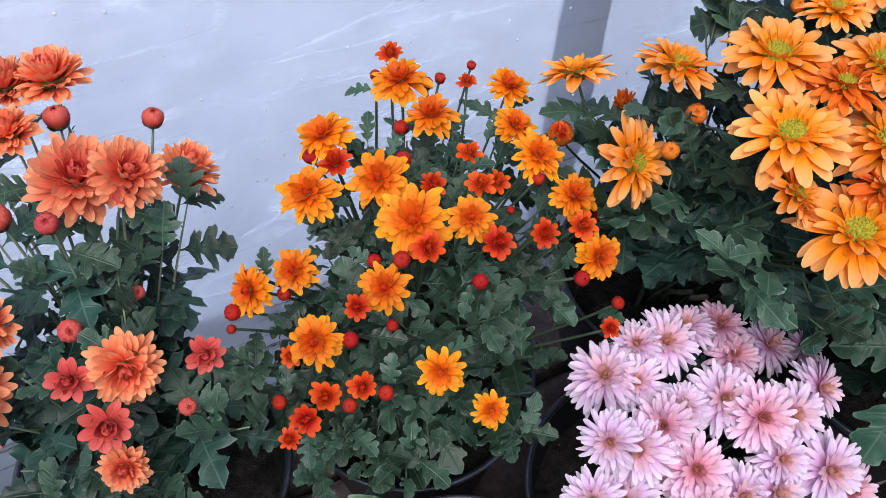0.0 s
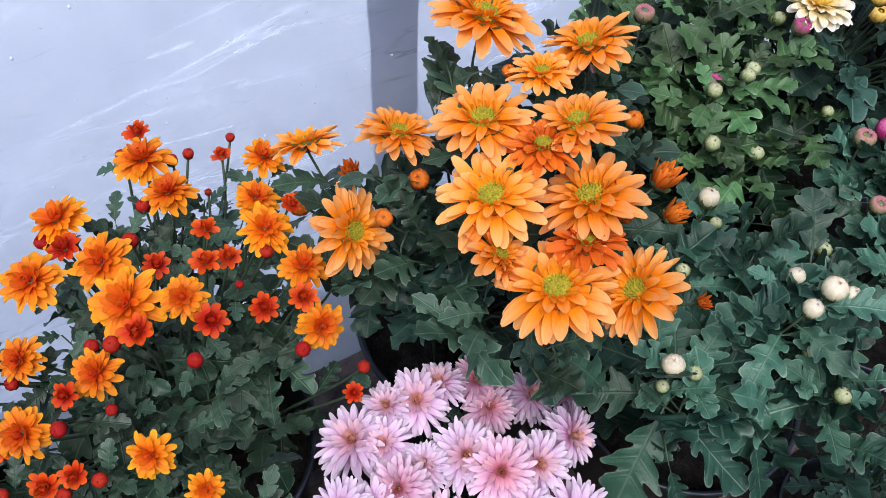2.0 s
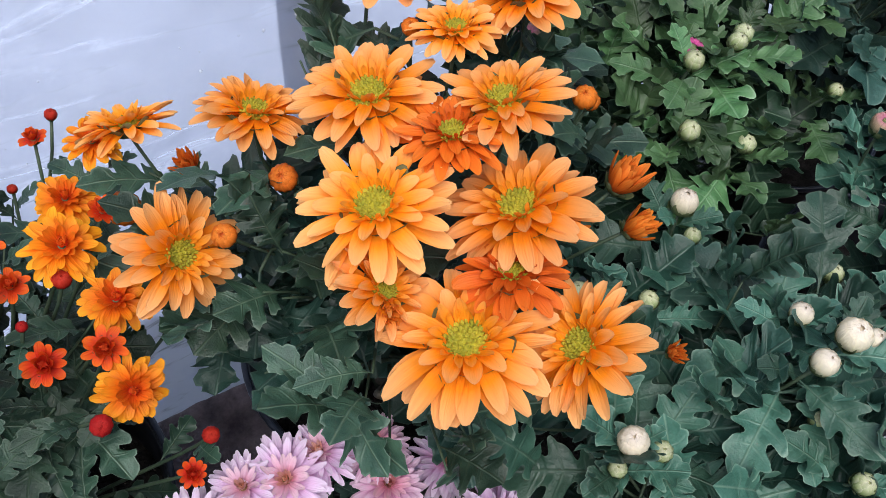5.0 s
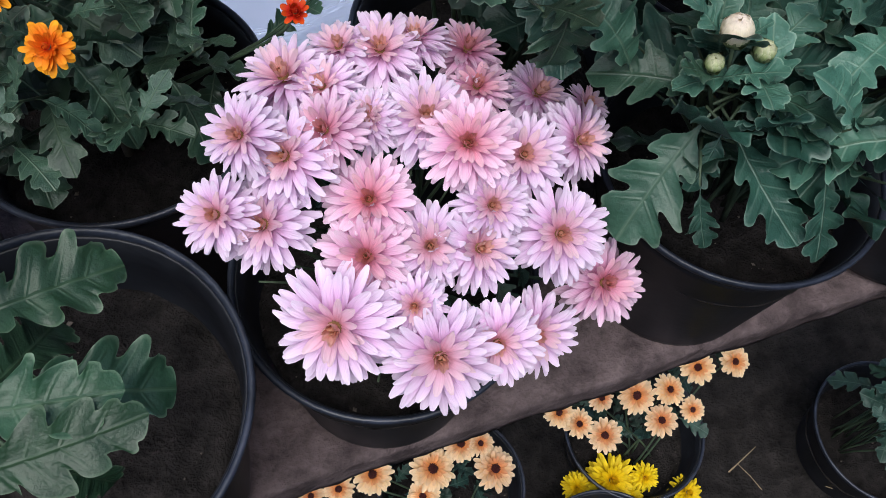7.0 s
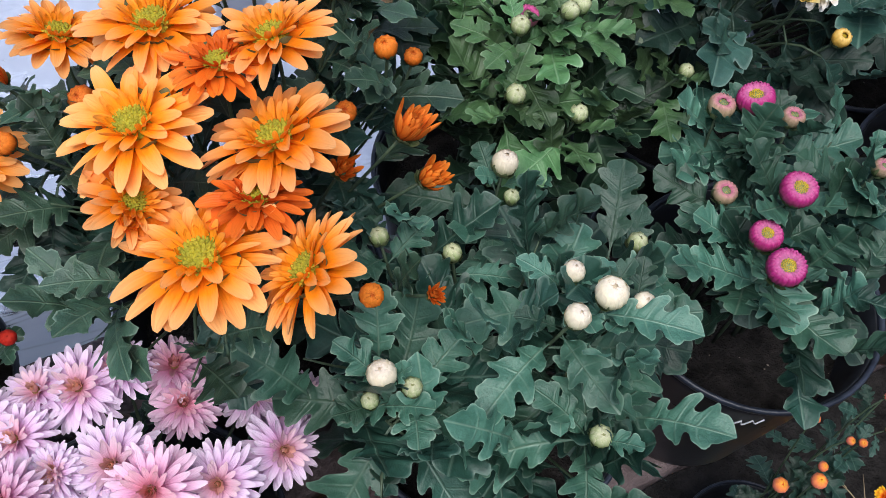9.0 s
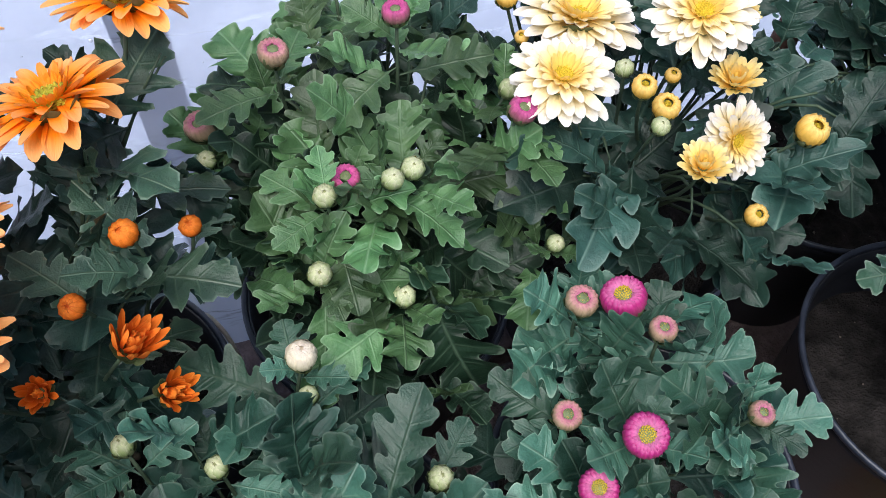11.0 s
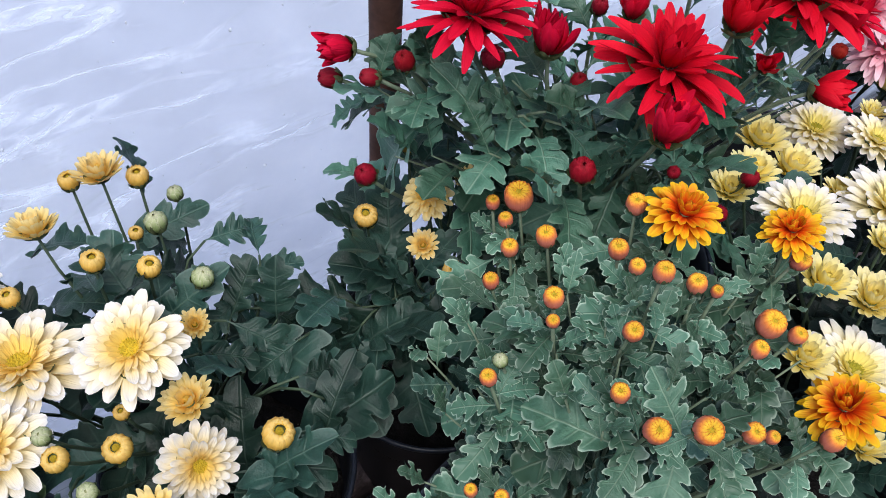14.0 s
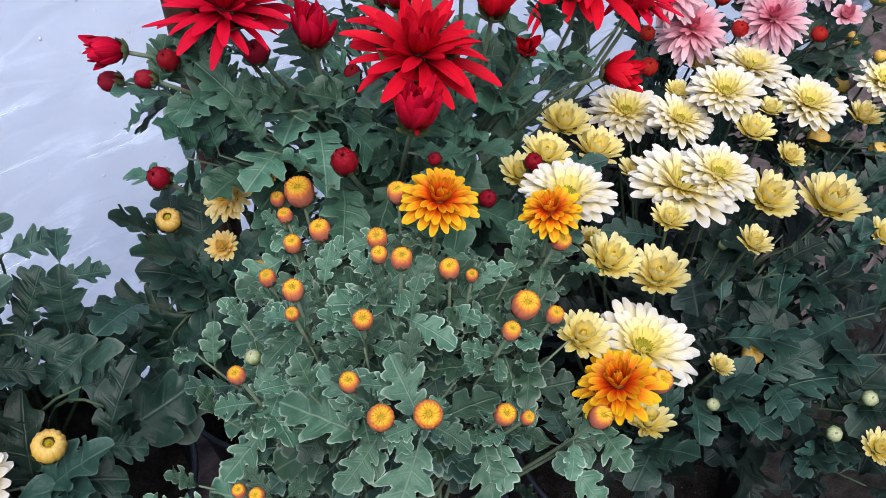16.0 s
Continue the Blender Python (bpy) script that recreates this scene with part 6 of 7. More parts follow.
head("N", "b", 1.178, 0.185, 0.677, 0.0101, 14, -153)
head("N", "b", 1.173, 0.173, 0.660, 0.0122, 25, -134)
head("N", "b", 1.222, 0.148, 0.687, 0.0106, 19, -146)
head("N", "b", 1.238, 0.177, 0.688, 0.0117, 19, -141)
shoot("N", 1.188, 0.194, 0.665)
shoot("N", 1.199, 0.168, 0.653)
shoot("N", 1.294, 0.108, 0.672)
shoot("N", 1.316, 0.099, 0.678)
shoot("N", 1.285, 0.081, 0.651)
shoot("N", 1.333, 0.109, 0.692)
shoot("N", 1.272, 0.102, 0.657)
shoot("N", 1.300, 0.062, 0.648)
shoot("N", 1.329, 0.077, 0.672)
shoot("N", 1.298, 0.033, 0.630)
shoot("N", 1.286, 0.042, 0.629)
shoot("N", 1.327, 0.048, 0.655)
shoot("N", 1.252, 0.068, 0.628)
shoot("N", 1.266, 0.121, 0.666)
shoot("N", 1.285, 0.146, 0.688)
shoot("N", 1.294, 0.093, 0.663)
shoot("N", 1.312, 0.106, 0.680)
shoot("N", 1.189, 0.208, 0.674)
shoot("N", 1.252, 0.165, 0.680)
shoot("N", 1.230, 0.174, 0.674)
head("P", "f", 0.542, 0.038, -0.013, 0.0467, 27, -84)
head("P", "f", 0.579, 0.032, -0.008, 0.0373, 10, -45)
head("P", "f", 0.614, 0.044, 0.006, 0.0405, 27, -135)
head("P", "f", 0.654, 0.037, 0.012, 0.0373, 24, -82)
head("P", "f", 0.562, 0.006, -0.024, 0.0386, 9, -110)
head("P", "f", 0.499, 0.011, -0.036, 0.0405, 23, -128)
head("P", "f", 0.475, 0.030, -0.032, 0.0342, 20, -86)
head("P", "f", 0.457, 0.047, -0.028, 0.0342, 18, -128)
head("P", "f", 0.597, 0.006, -0.016, 0.0311, 26, -85)
head("P", "f", 0.505, 0.047, -0.017, 0.0324, 22, -75)
head("P2", "f", 0.306, 0.030, -0.036, 0.0512, 13, -62)
head("P2", "f", 0.369, 0.010, -0.032, 0.0482, 15, -39)
head("P2", "f", 0.244, 0.044, -0.043, 0.0452, 16, -127)
head("P2", "f", 0.341, 0.044, -0.021, 0.0410, 17, -103)
head("P2", "f", 0.206, 0.042, -0.053, 0.0361, 29, -113)
head("P2", "f", 0.290, 0.008, -0.050, 0.0373, 27, -147)
head("P2", "f", 0.176, 0.044, -0.059, 0.0313, 8, -115)
head("P2", "f", 0.361, 0.038, -0.020, 0.0301, 24, -78)
head("Y", "f", 0.516, -0.024, -0.128, 0.0636, 15, -100)
head("Y", "f", 0.476, -0.019, -0.135, 0.0368, 26, -124)
head("Y", "f", 0.555, -0.033, -0.124, 0.0348, 25, -105)
head("Y", "f", 0.598, -0.063, -0.129, 0.0415, 22, -52)
head("Y", "f", 0.530, -0.047, -0.136, 0.0401, 16, -127)
head("Q", "f", 0.868, -0.132, 0.099, 0.0381, 11, -120)
head("Q", "f", 0.901, -0.093, 0.134, 0.0254, 7, -99)
head("Q", "f", 0.890, -0.102, 0.124, 0.0254, 21, -104)
head("Q", "f", 0.771, -0.094, 0.081, 0.0286, 29, -37)
head("Q", "f", 0.867, -0.165, 0.081, 0.0477, 24, -55)
head("Q", "f", 0.827, -0.071, 0.116, 0.0222, 13, -59)
head("Q", "b", 0.847, -0.051, 0.135, 0.0159, 6, -148)
head("Q", "b", 0.811, -0.038, 0.128, 0.0159, 7, -112)
head("Q", "b", 0.898, -0.039, 0.162, 0.0089, 23, -146)
head("Q", "b", 0.855, -0.041, 0.144, 0.0102, 15, -78)
head("Q", "b", 0.888, -0.032, 0.161, 0.0089, 26, -82)
head("Q", "b", 0.864, 0.000, 0.169, 0.0089, 11, -140)
head("Q", "b", 0.935, -0.013, 0.190, 0.0089, 18, -53)
head("Q", "b", 0.926, -0.040, 0.172, 0.0089, 26, -76)
head("Q", "b", 0.823, -0.110, 0.093, 0.0127, 9, -141)
head("Q", "b", 0.954, -0.007, 0.201, 0.0076, 6, -118)
leaf_at("E", (0.019, 0.043, 0.560), (0.012, 0.055, 0.600), True)
leaf_at("E", (0.041, 0.020, 0.585), (0.087, 0.011, 0.600), True)
leaf_at("E", (0.083, -0.018, 0.545), (0.145, -0.026, 0.525))
leaf_at("E", (0.072, -0.030, 0.565), (0.121, -0.043, 0.585))
leaf_at("E", (0.071, -0.051, 0.560), (0.123, -0.062, 0.585))
leaf_at("E", (0.075, -0.014, 0.540), (0.106, 0.028, 0.515))
leaf_at("E", (0.096, -0.047, 0.530), (0.111, -0.052, 0.500))
leaf_at("F", (0.396, 0.018, 0.572), (0.343, -0.011, 0.542))
leaf_at("F", (0.403, 0.013, 0.571), (0.414, -0.042, 0.544))
leaf_at("F", (0.379, -0.012, 0.564), (0.378, -0.030, 0.541))
leaf_at("F", (0.433, -0.022, 0.571), (0.430, -0.052, 0.543))
leaf_at("F", (0.466, -0.007, 0.587), (0.424, -0.020, 0.557))
leaf_at("F", (0.394, 0.021, 0.574), (0.385, 0.059, 0.568))
leaf_at("F", (0.407, 0.021, 0.577), (0.431, 0.002, 0.569))
leaf_at("F", (0.418, 0.026, 0.584), (0.449, 0.015, 0.579))
leaf_at("F", (0.390, 0.013, 0.568), (0.362, 0.040, 0.559))
leaf_at("F", (0.470, -0.002, 0.589), (0.424, -0.015, 0.557))
leaf_at("F", (0.483, 0.007, 0.597), (0.457, 0.032, 0.586))
leaf_at("F", (0.489, 0.005, 0.598), (0.476, 0.001, 0.577))
leaf_at("F", (0.507, 0.012, 0.599), (0.541, -0.009, 0.584))
leaf_at("F", (0.478, 0.044, 0.600), (0.502, 0.086, 0.584))
leaf_at("F", (0.438, 0.035, 0.601), (0.412, 0.070, 0.587))
leaf_at("F", (0.408, 0.028, 0.589), (0.443, 0.017, 0.578))
leaf_at("F", (0.394, 0.018, 0.579), (0.358, 0.012, 0.550))
leaf_at("F", (0.397, 0.008, 0.574), (0.384, -0.007, 0.548))
leaf_at("C", (0.336, 0.063, 0.620), (0.333, 0.039, 0.593))
leaf_at("C", (0.324, 0.067, 0.620), (0.319, 0.052, 0.597))
leaf_at("C", (0.375, 0.224, 0.685), (0.343, 0.243, 0.664))
leaf_at("C", (0.279, 0.169, 0.625), (0.280, 0.133, 0.608))
leaf_at("C", (0.288, 0.162, 0.632), (0.272, 0.136, 0.608))
leaf_at("H", (0.566, 0.162, 0.614), (0.602, 0.133, 0.577))
leaf_at("H", (0.513, 0.176, 0.609), (0.467, 0.202, 0.580))
leaf_at("H", (0.594, 0.238, 0.629), (0.625, 0.313, 0.626))
leaf_at("H", (0.568, 0.141, 0.593), (0.574, 0.095, 0.553))
leaf_at("H", (0.612, 0.233, 0.630), (0.647, 0.257, 0.627))
leaf_at("H", (0.564, 0.301, 0.621), (0.530, 0.308, 0.625))
leaf_at("H", (0.565, 0.231, 0.633), (0.541, 0.221, 0.628))
leaf_at("H", (0.571, 0.180, 0.627), (0.595, 0.197, 0.617))
leaf_at("H", (0.534, 0.174, 0.618), (0.494, 0.191, 0.587))
leaf_at("H", (0.567, 0.166, 0.617), (0.593, 0.166, 0.598))
leaf_at("H", (0.519, 0.249, 0.631), (0.495, 0.279, 0.613))
leaf_at("H", (0.539, 0.154, 0.603), (0.524, 0.142, 0.579))
leaf_at("H", (0.560, 0.207, 0.640), (0.555, 0.201, 0.623))
leaf_at("I", (0.738, 0.153, 0.614), (0.783, 0.141, 0.604))
leaf_at("I", (0.730, 0.148, 0.610), (0.770, 0.129, 0.593))
leaf_at("I", (0.704, 0.141, 0.607), (0.693, 0.125, 0.577))
leaf_at("I", (0.727, 0.129, 0.598), (0.750, 0.102, 0.571))
leaf_at("I", (0.612, 0.237, 0.620), (0.609, 0.284, 0.615))
leaf_at("I", (0.620, 0.242, 0.624), (0.654, 0.266, 0.623))
leaf_at("I", (0.745, 0.209, 0.640), (0.773, 0.201, 0.628))
leaf_at("I", (0.666, 0.169, 0.626), (0.671, 0.158, 0.601))
leaf_at("I", (0.714, 0.249, 0.641), (0.775, 0.225, 0.614))
leaf_at("I", (0.743, 0.279, 0.624), (0.787, 0.286, 0.604))
leaf_at("I", (0.781, 0.293, 0.615), (0.810, 0.294, 0.612))
leaf_at("I", (0.767, 0.228, 0.627), (0.790, 0.194, 0.625))
leaf_at("I", (0.770, 0.154, 0.618), (0.798, 0.144, 0.610))
leaf_at("J", (0.866, 0.216, 0.589), (0.863, 0.185, 0.554))
leaf_at("J", (0.841, 0.215, 0.579), (0.820, 0.207, 0.553))
leaf_at("J", (0.861, 0.241, 0.600), (0.840, 0.252, 0.586))
leaf_at("J", (0.860, 0.248, 0.604), (0.881, 0.225, 0.585))
leaf_at("J", (0.887, 0.207, 0.589), (0.864, 0.188, 0.551))
leaf_at("J", (0.862, 0.218, 0.584), (0.823, 0.221, 0.549))
leaf_at("J", (0.861, 0.247, 0.598), (0.845, 0.267, 0.585))
leaf_at("K", (0.911, 0.238, 0.699), (0.895, 0.222, 0.657))
leaf_at("K", (0.909, 0.243, 0.702), (0.872, 0.278, 0.650))
leaf_at("K", (0.920, 0.228, 0.717), (0.946, 0.216, 0.708))
leaf_at("K", (0.897, 0.270, 0.692), (0.874, 0.301, 0.677))
leaf_at("K", (0.947, 0.193, 0.716), (0.960, 0.162, 0.707))
leaf_at("K", (0.969, 0.152, 0.731), (1.034, 0.138, 0.703))
leaf_at("K", (0.962, 0.153, 0.717), (0.948, 0.174, 0.705))
leaf_at("K", (0.905, 0.254, 0.711), (0.899, 0.281, 0.686))
leaf_at("K", (0.927, 0.213, 0.714), (0.917, 0.230, 0.684))
leaf_at("K", (0.944, 0.203, 0.718), (0.962, 0.185, 0.715))
leaf_at("K", (1.006, 0.158, 0.746), (1.046, 0.161, 0.713))
leaf_at("K", (0.988, 0.260, 0.724), (1.008, 0.250, 0.715))
leaf_at("M", (1.135, -0.012, 0.631), (1.109, -0.027, 0.605))
leaf_at("M", (1.136, 0.010, 0.643), (1.164, -0.017, 0.628))
leaf_at("M", (1.130, -0.033, 0.627), (1.149, -0.066, 0.604))
leaf_at("M", (1.120, 0.025, 0.639), (1.094, 0.020, 0.620))
leaf_at("M", (1.172, 0.021, 0.635), (1.209, -0.002, 0.619))
leaf_at("M", (1.096, -0.005, 0.616), (1.119, -0.016, 0.614))
leaf_at("M", (1.096, -0.036, 0.618), (1.072, -0.038, 0.595))
leaf_at("I", (0.795, 0.265, 0.609), (0.827, 0.260, 0.605))
leaf_at("I", (0.783, 0.248, 0.614), (0.756, 0.236, 0.610))
leaf_at("I", (0.792, 0.233, 0.613), (0.806, 0.216, 0.605))
leaf_at("I", (0.804, 0.269, 0.613), (0.810, 0.300, 0.612))
leaf_at("I", (0.783, 0.175, 0.634), (0.806, 0.172, 0.629))
leaf_at("I", (0.794, 0.198, 0.627), (0.763, 0.196, 0.616))
leaf_at("I", (0.789, 0.159, 0.630), (0.799, 0.146, 0.613))
leaf_at("J", (0.848, 0.226, 0.579), (0.814, 0.244, 0.554))
leaf_at("J", (0.863, 0.225, 0.587), (0.868, 0.191, 0.554))
leaf_at("J", (0.853, 0.240, 0.589), (0.848, 0.268, 0.586))
leaf_at("J", (0.870, 0.206, 0.579), (0.841, 0.198, 0.544))
leaf_at("J", (0.863, 0.242, 0.596), (0.878, 0.227, 0.582))
leaf_at("E", (0.020, 0.018, 0.540), (0.058, 0.058, 0.586), True)
leaf_at("E", (0.072, 0.010, 0.556), (0.132, 0.020, 0.562))


def facing(tilt, az, spin=0.0):
    t, a = radians(tilt), radians(az)
    n = Vector((math.sin(t) * math.cos(a), math.sin(t) * math.sin(a), math.cos(t)))
    return n, n.to_track_quat("Z", "Y").to_matrix().to_4x4() @ Matrix.Rotation(spin, 4, "Z")


def leaf_pose(at, way, up, size, roll):
    x = way.normalized()
    y = up.cross(x)
    y = y.normalized() if y.length > 1e-4 else Vector((0, 1, 0))
    z = x.cross(y)
    m = Matrix((x, y, z)).transposed().to_4x4()
    return Matrix.Translation(at) @ m @ Matrix.Rotation(roll, 4, "X") @ Matrix.Diagonal((size, size, size, 1))


def grow(key):
    d = PLANTS[key]
    r = random.Random(d["seed"])
    ob = thing("chrysanthemum", d["at"], d["label"], "flowering plant", "potted chrysanthemums")
    kinds, made = KINDS.get(key, {}), {}
    for kind, (rings, mat, sharp, disc, calyx) in kinds.items():
        round_bud = isinstance(rings[0], str)
        if round_bud:
            made[kind] = [bud_mesh("petals", rings[0], rings[1], mat, r, relief=0.025 if kind == "w" else 0.04 if key == "L" else 0.085) for _ in range(3)]
            made[kind + "core"] = ball_mesh(NAMES[kind], 0.40, -0.02, mat) if rings[0] == "closed" else ball_mesh(NAMES[kind], 0.38, -0.06, DISC_GOLD if rings[0] == "barrel" else mat, 1.2) if rings[0] in ("tall", "barrel") else ball_mesh(NAMES[kind], 0.36, -0.08, CALYX)
        else:
            made[kind] = [petals_mesh("petals", rings, mat, r, sharp, 0.0, WILD.get(key, 1.0)) for _ in range(3)]
            made[kind + "core"] = ball_mesh(NAMES[kind], 0.10, -0.03, CALYX, 0.7)
        made[kind + "disc"] = disc_mesh("disc", disc[0], disc[1], disc[2], r) if disc else None
        drop = 0.0 if round_bud else 0.40 if rings is not SHUTTLE else 0.2
        made[kind + "calyx"] = petals_mesh("calyx", [(n, a, z + drop, l * (1 if round_bud else 0.8), w * (1 if round_bud else 0.7), e0, e1, c, v) for n, a, z, l, w, e0, e1, c, v in ((TALLCUPS if key in "IJMGHF" and kind != "w" else CUPS) if round_bud else SCALES)], CALYX_P, r, 0.6) if calyx else None
    leaves = [leaf_mesh("leaf", d["style"], d["leaf"], r) for _ in range(5)]
    young = [leaf_mesh("leaf", d["style"], YOUNG.get(key, d["leaf"]), r) for _ in range(3)]
    count, spare = 0, []

    def put_leaf(at, way, size, up=Vector((0, 0, 1)), fresh=False, loll=0.5):
        nonlocal count
        if at.z < 0.34 and key not in ("P", "P2", "Y", "Q"):
            return
        for share in (0.35, 0.65, 0.95):
            q = at + way.normalized() * (size * share)
            for centre, n, big in BLOOMS:
                v = q - centre
                high = v.dot(n)
                if -0.006 < high < 0.13 and (v - n * high).length < 0.5 * big:
                    return
        count += 1
        m = leaf_pose(at, way, up, size, r.gauss(0, loll)) @ Matrix.Diagonal((1, r.uniform(0.82, 1.08), r.uniform(0.7, 1.3), 1))
        if count <= 300:
            part("leaf", r.choice(young if fresh else leaves), ob, m)
        else:
            spare.append((r.choice(young if fresh else leaves), m))

    def stalk(end, n, thick, fine=0.6):
        base = d["at"] + Vector((r.gauss(0, 0.012), r.gauss(0, 0.012), 0))
        flat = Vector((end.x - base.x, end.y - base.y, 0))
        rise = max(0.05, end.z - base.z)
        p1 = base + flat * 0.18 + Vector((0, 0, rise * 0.45))
        p2 = end - n * 0.045 - Vector((0, 0, 0.015)) - flat * 0.08
        pts = [bezier(base, p1, p2, end, i / 9) for i in range(10)]
        part("stem", tube_mesh("stem", pts, thick, thick * (0.85 if key == "K" and fine > 0.5 else fine), STEM_PALE if key in "KLA" else STEM), ob, Matrix.Identity(4))
        return base, p1, p2, end

    if key in "ABCKM":
        for i in range(4):
            foot = d["at"] + Vector((r.gauss(0, 0.010), r.gauss(0, 0.010), -0.004))
            lean = Vector((r.uniform(-0.05, 0.05), r.uniform(-0.06, 0.03), r.uniform(0.09, 0.14)))
            pts = [bezier(foot, foot + Vector((0, 0, 0.04)), foot + lean * 0.6 + Vector((r.gauss(0, 0.01), 0, 0)), foot + lean, q / 7) for q in range(8)]
            part("stem", tube_mesh("stem", pts, 0.0036, 0.0022, WOODY), ob, Matrix.Identity(4), "brown woody lower stem")
    for base, tip, new_growth in d["leaves"]:
        way = tip - base
        put_leaf(base, way, way.length * 1.0, Vector((0.0, -0.45, 1.0)), new_growth or key != "E" and r.random() < 0.3, 0.15)
        stalk(base, way.normalized(), 0.0016, 0.45)
    for at in d["shoots"]:
        tip = at + Vector((r.gauss(0, 0.004), r.gauss(0, 0.004), -0.014 if key in "BI" else -0.022 if key == "H" else 0))
        out = tip - d["at"]
        n = Vector((out.x, out.y, 0.10)).normalized()
        curve = stalk(tip, n, 0.0019, 0.25)
        for i in range(d["per_shoot"]):
            t = 1.0 - i * 0.36 / d["per_shoot"]
            p = bezier(*curve, t)
            az2 = i * 2.4 + r.uniform(-0.4, 0.4) + at.x * 50
            tilt = radians((16 + 66 * i / d["per_shoot"] if key == "H" else 22 + 98 * i / d["per_shoot"]) + r.gauss(0, 13))
            way = Vector((math.cos(az2) * math.sin(tilt), math.sin(az2) * math.sin(tilt), math.cos(tilt))) + n * 0.25
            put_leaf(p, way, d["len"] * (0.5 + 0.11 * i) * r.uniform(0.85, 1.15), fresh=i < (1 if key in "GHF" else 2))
    for kind, at, size, tilt, az in d["heads"]:
        n, turn = facing(tilt, az, r.uniform(0, 6.28))
        m = Matrix.Translation(at) @ turn @ Matrix.Diagonal((size, size, size, 1))
        fl = part(NAMES[kind], made[kind + "core"], ob, m)
        tagged(part("petals", r.choice(made[kind]), fl, Matrix.Identity(4)), kind="stuff")
        if made[kind + "disc"]:
            part("disc", made[kind + "disc"], fl, Matrix.Translation((0, 0, 0.12 if kind in "bmp" else 0.0)))
        if made[kind + "calyx"]:
            tagged(part("calyx", made[kind + "calyx"], fl, Matrix.Identity(4)), kind="stuff")
        low = 0.46 if kind in "bwgmp" else 0.10
        curve = stalk(at - n * (size * low), n, 0.0014)
        if key in "FGHL":
            size0 = 0.015 if key == "L" else 0.023
            spin = r.uniform(0, 6.28)
            for i in range(5 if key == "L" else 6):
                p = bezier(*curve, 1.0 - (0.085 if key == "L" else 0.035) - 0.026 * i)
                open_ = radians((54 if key == "L" else 38) + 9 * i + r.gauss(0, 8))
                a = spin + i * 2.4
                side = n.orthogonal().normalized()
                way = n * math.cos(open_) + (Matrix.Rotation(a, 3, n) @ side) * math.sin(open_)
                put_leaf(p, way, (size0 + 0.0055 * i) * r.uniform(0.85, 1.2), fresh=True, loll=0.25)
        k = d["per_head"]
        for i in range(k):
            t = 0.95 - (i + r.uniform(0.0, 0.6)) * 0.62 / k
            if kind in "fhyd":
                t -= 0.06
            p = bezier(*curve, t)
            tan = (bezier(*curve, min(1, t + 0.03)) - bezier(*curve, t - 0.03)).normalized()
            az2 = i * 2.4 + r.uniform(0, 6.28)
            side = tan.orthogonal().normalized()
            side = Matrix.Rotation(az2, 3, tan) @ side
            open_ = radians(52 + 40 * (1 - t) + r.gauss(0, 12))
            way = tan * math.cos(open_) + side * math.sin(open_)
            put_leaf(p, way, d["len"] * (0.42 + 0.75 * (1 - t)) * r.uniform(0.85, 1.15), fresh=t > 0.8)
    if spare:
        join_leaves(spare, ob)
    return ob


def join_leaves(spare, ob):
    """The leaves past the countable ones, as one mass of foliage."""
    verts, faces, along, ring, mats, slot = [], [], [], [], [], []
    for me, m in spare:
        f = len(verts)
        if me.materials[0] not in mats:
            mats.append(me.materials[0])
        uva, uvr = [(0, 0)] * len(me.vertices), [(0, 0)] * len(me.vertices)
        for lp, a, b in zip(me.loops, me.uv_layers["along"].data, me.uv_layers["ring"].data):
            uva[lp.vertex_index], uvr[lp.vertex_index] = tuple(a.uv), tuple(b.uv)
        verts += [m @ v.co for v in me.vertices]
        faces += [tuple(f + v for v in p.vertices) for p in me.polygons]
        slot += [mats.index(me.materials[0])] * len(me.polygons)
        along += uva
        ring += uvr
    me = mesh_from("foliage", verts, faces, along, ring, mats)
    me.polygons.foreach_set("material_index", slot)
    tagged(part("foliage", me, ob, Matrix.Identity(4)), kind="stuff")


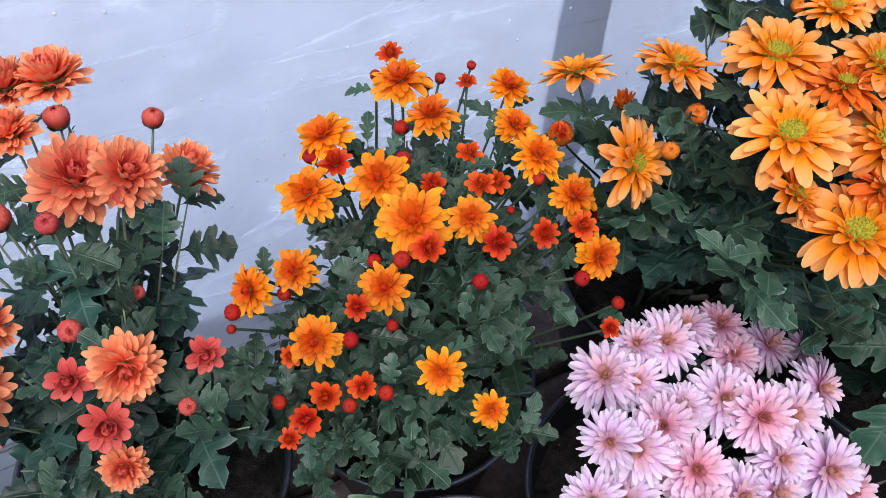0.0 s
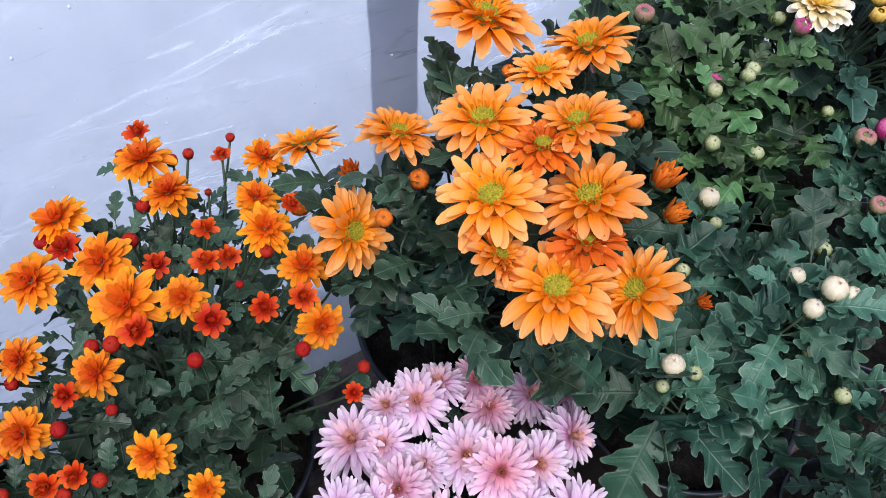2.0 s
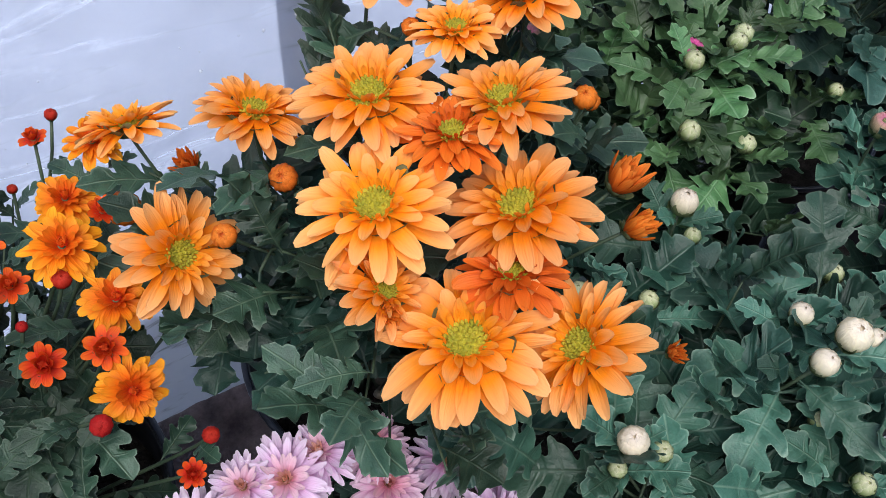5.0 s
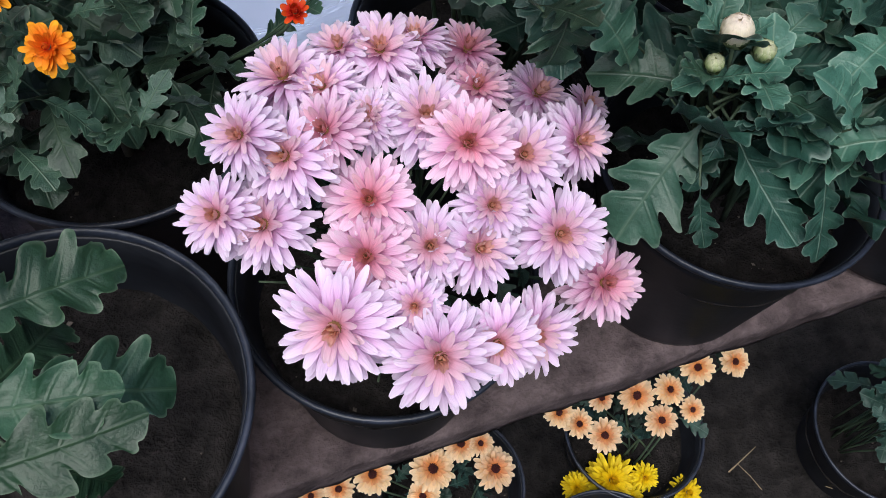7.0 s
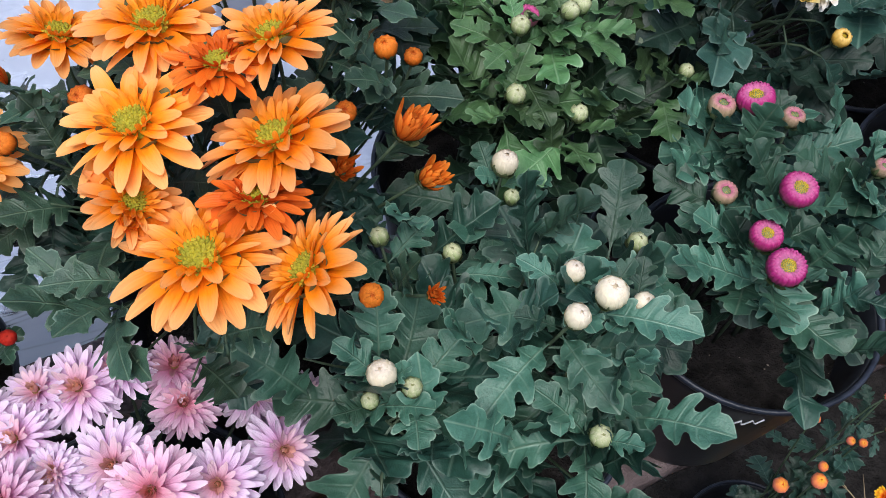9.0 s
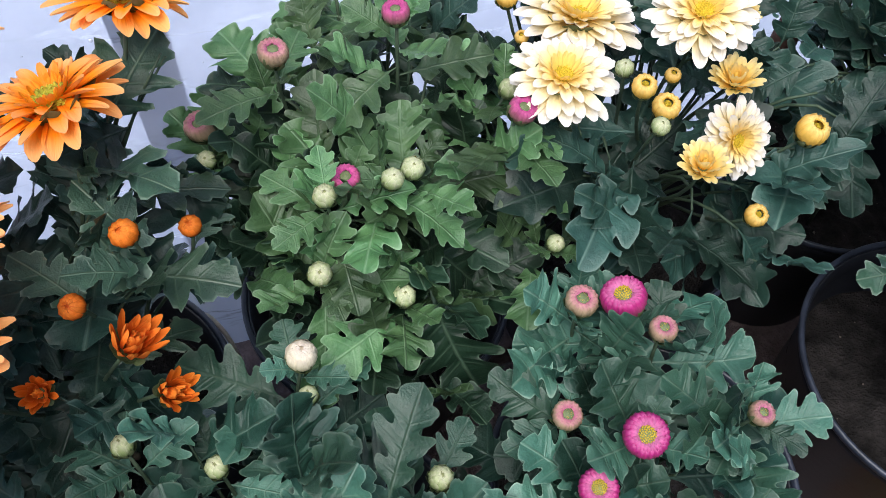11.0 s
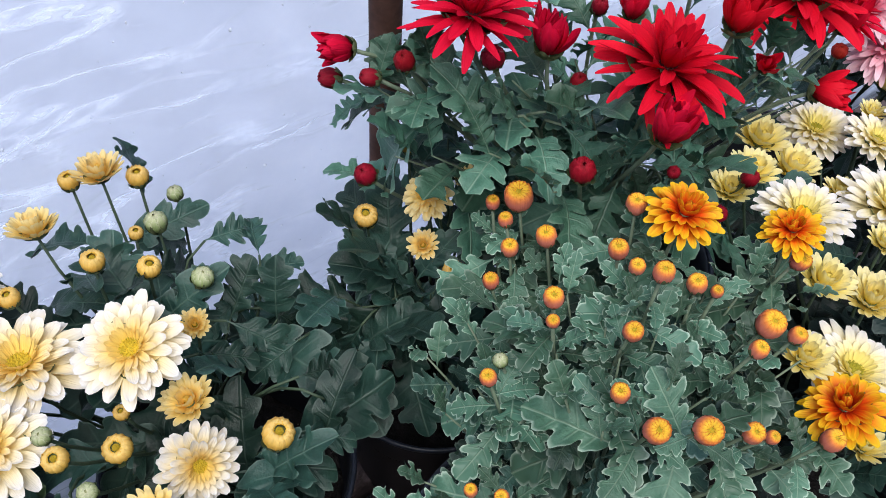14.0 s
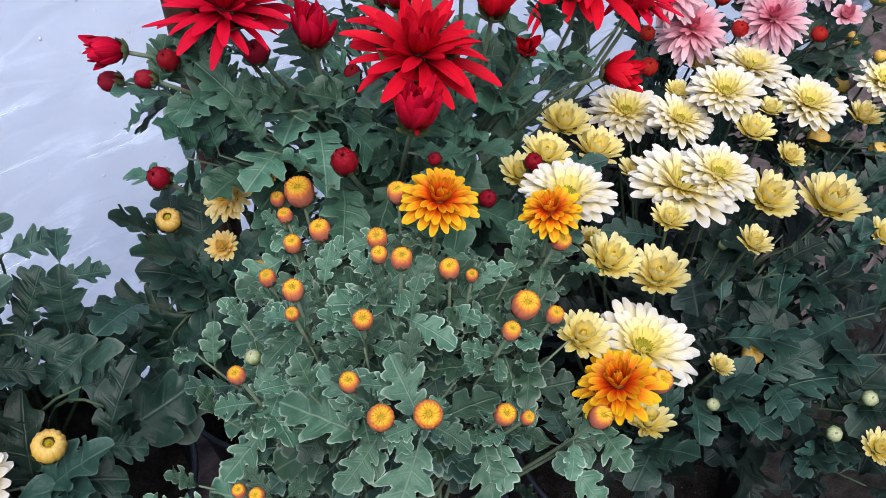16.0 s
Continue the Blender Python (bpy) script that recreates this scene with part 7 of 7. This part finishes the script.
WILD = {"K": 1.7, "A": 1.3, "B": 1.4, "C": 1.15, "D": 1.1, "N": 1.1, "I": 0.75, "J": 0.8, "M": 0.7, "L": 0.9}
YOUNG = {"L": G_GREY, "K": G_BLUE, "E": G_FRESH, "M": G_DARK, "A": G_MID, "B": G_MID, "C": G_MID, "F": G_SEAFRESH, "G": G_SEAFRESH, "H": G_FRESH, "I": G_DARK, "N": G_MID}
BLOOMS = [(at, facing(tilt, az)[0], size) for d in PLANTS.values() for kind, at, size, tilt, az in d["heads"]]
CALYX_P = petal_mat("calyx_scale", (0.05, 0.085, 0.035), (0.10, 0.15, 0.06), (0.17, 0.20, 0.10), (0.08, 0.12, 0.05), 0.1)
for key in PLANTS:
    grow(key)

# ---- pots and litter on the ground ----
for x, y, r in ((0.56, 0.02, 0.085), (0.33, 0.02, 0.085), (0.47, -0.115, 0.085), (0.86, -0.07, 0.09)):
    pot(x, y, GROUND_Z + 0.115, r, "black nursery pot standing on the dark earth", 0.115)

straws = random.Random(5)
for i in range(80):
    x, y, a, ln = straws.uniform(0.35, 1.1), straws.uniform(-0.42, -0.02), straws.uniform(0, 3.14), straws.uniform(0.02, 0.07)
    p = Vector((x, y, GROUND_Z + 0.045))
    d = Vector((math.cos(a), math.sin(a), straws.uniform(-0.1, 0.1)))
    st = new("straw", tube_mesh("straw", [p - d * ln / 2, p + Vector((0, 0, 0.003)), p + d * ln / 2], straws.uniform(0.0006, 0.0013), 0.0006, STRAW, 5))
    tagged(st, "dry straw stalk lying on dark earth", "straw", "litter on the ground")


bent = [Vector(p) for p in ((0.424, 0.260, 0.410), (0.440, 0.258, 0.425), (0.451, 0.246, 0.430), (0.461, 0.229, 0.425), (0.464, 0.215, 0.410))]
stalk_bit = new("straw", tube_mesh("straw", [bezier(bent[0], bent[1] * 1.5 - bent[0] * 0.5, bent[3] * 1.5 - bent[4] * 0.5, bent[4], i / 12) for i in range(13)], 0.0022, 0.0016, PALE, 7))
tagged(stalk_bit, "pale bent dry stalk lying across a pot", "straw", "litter on the ground")
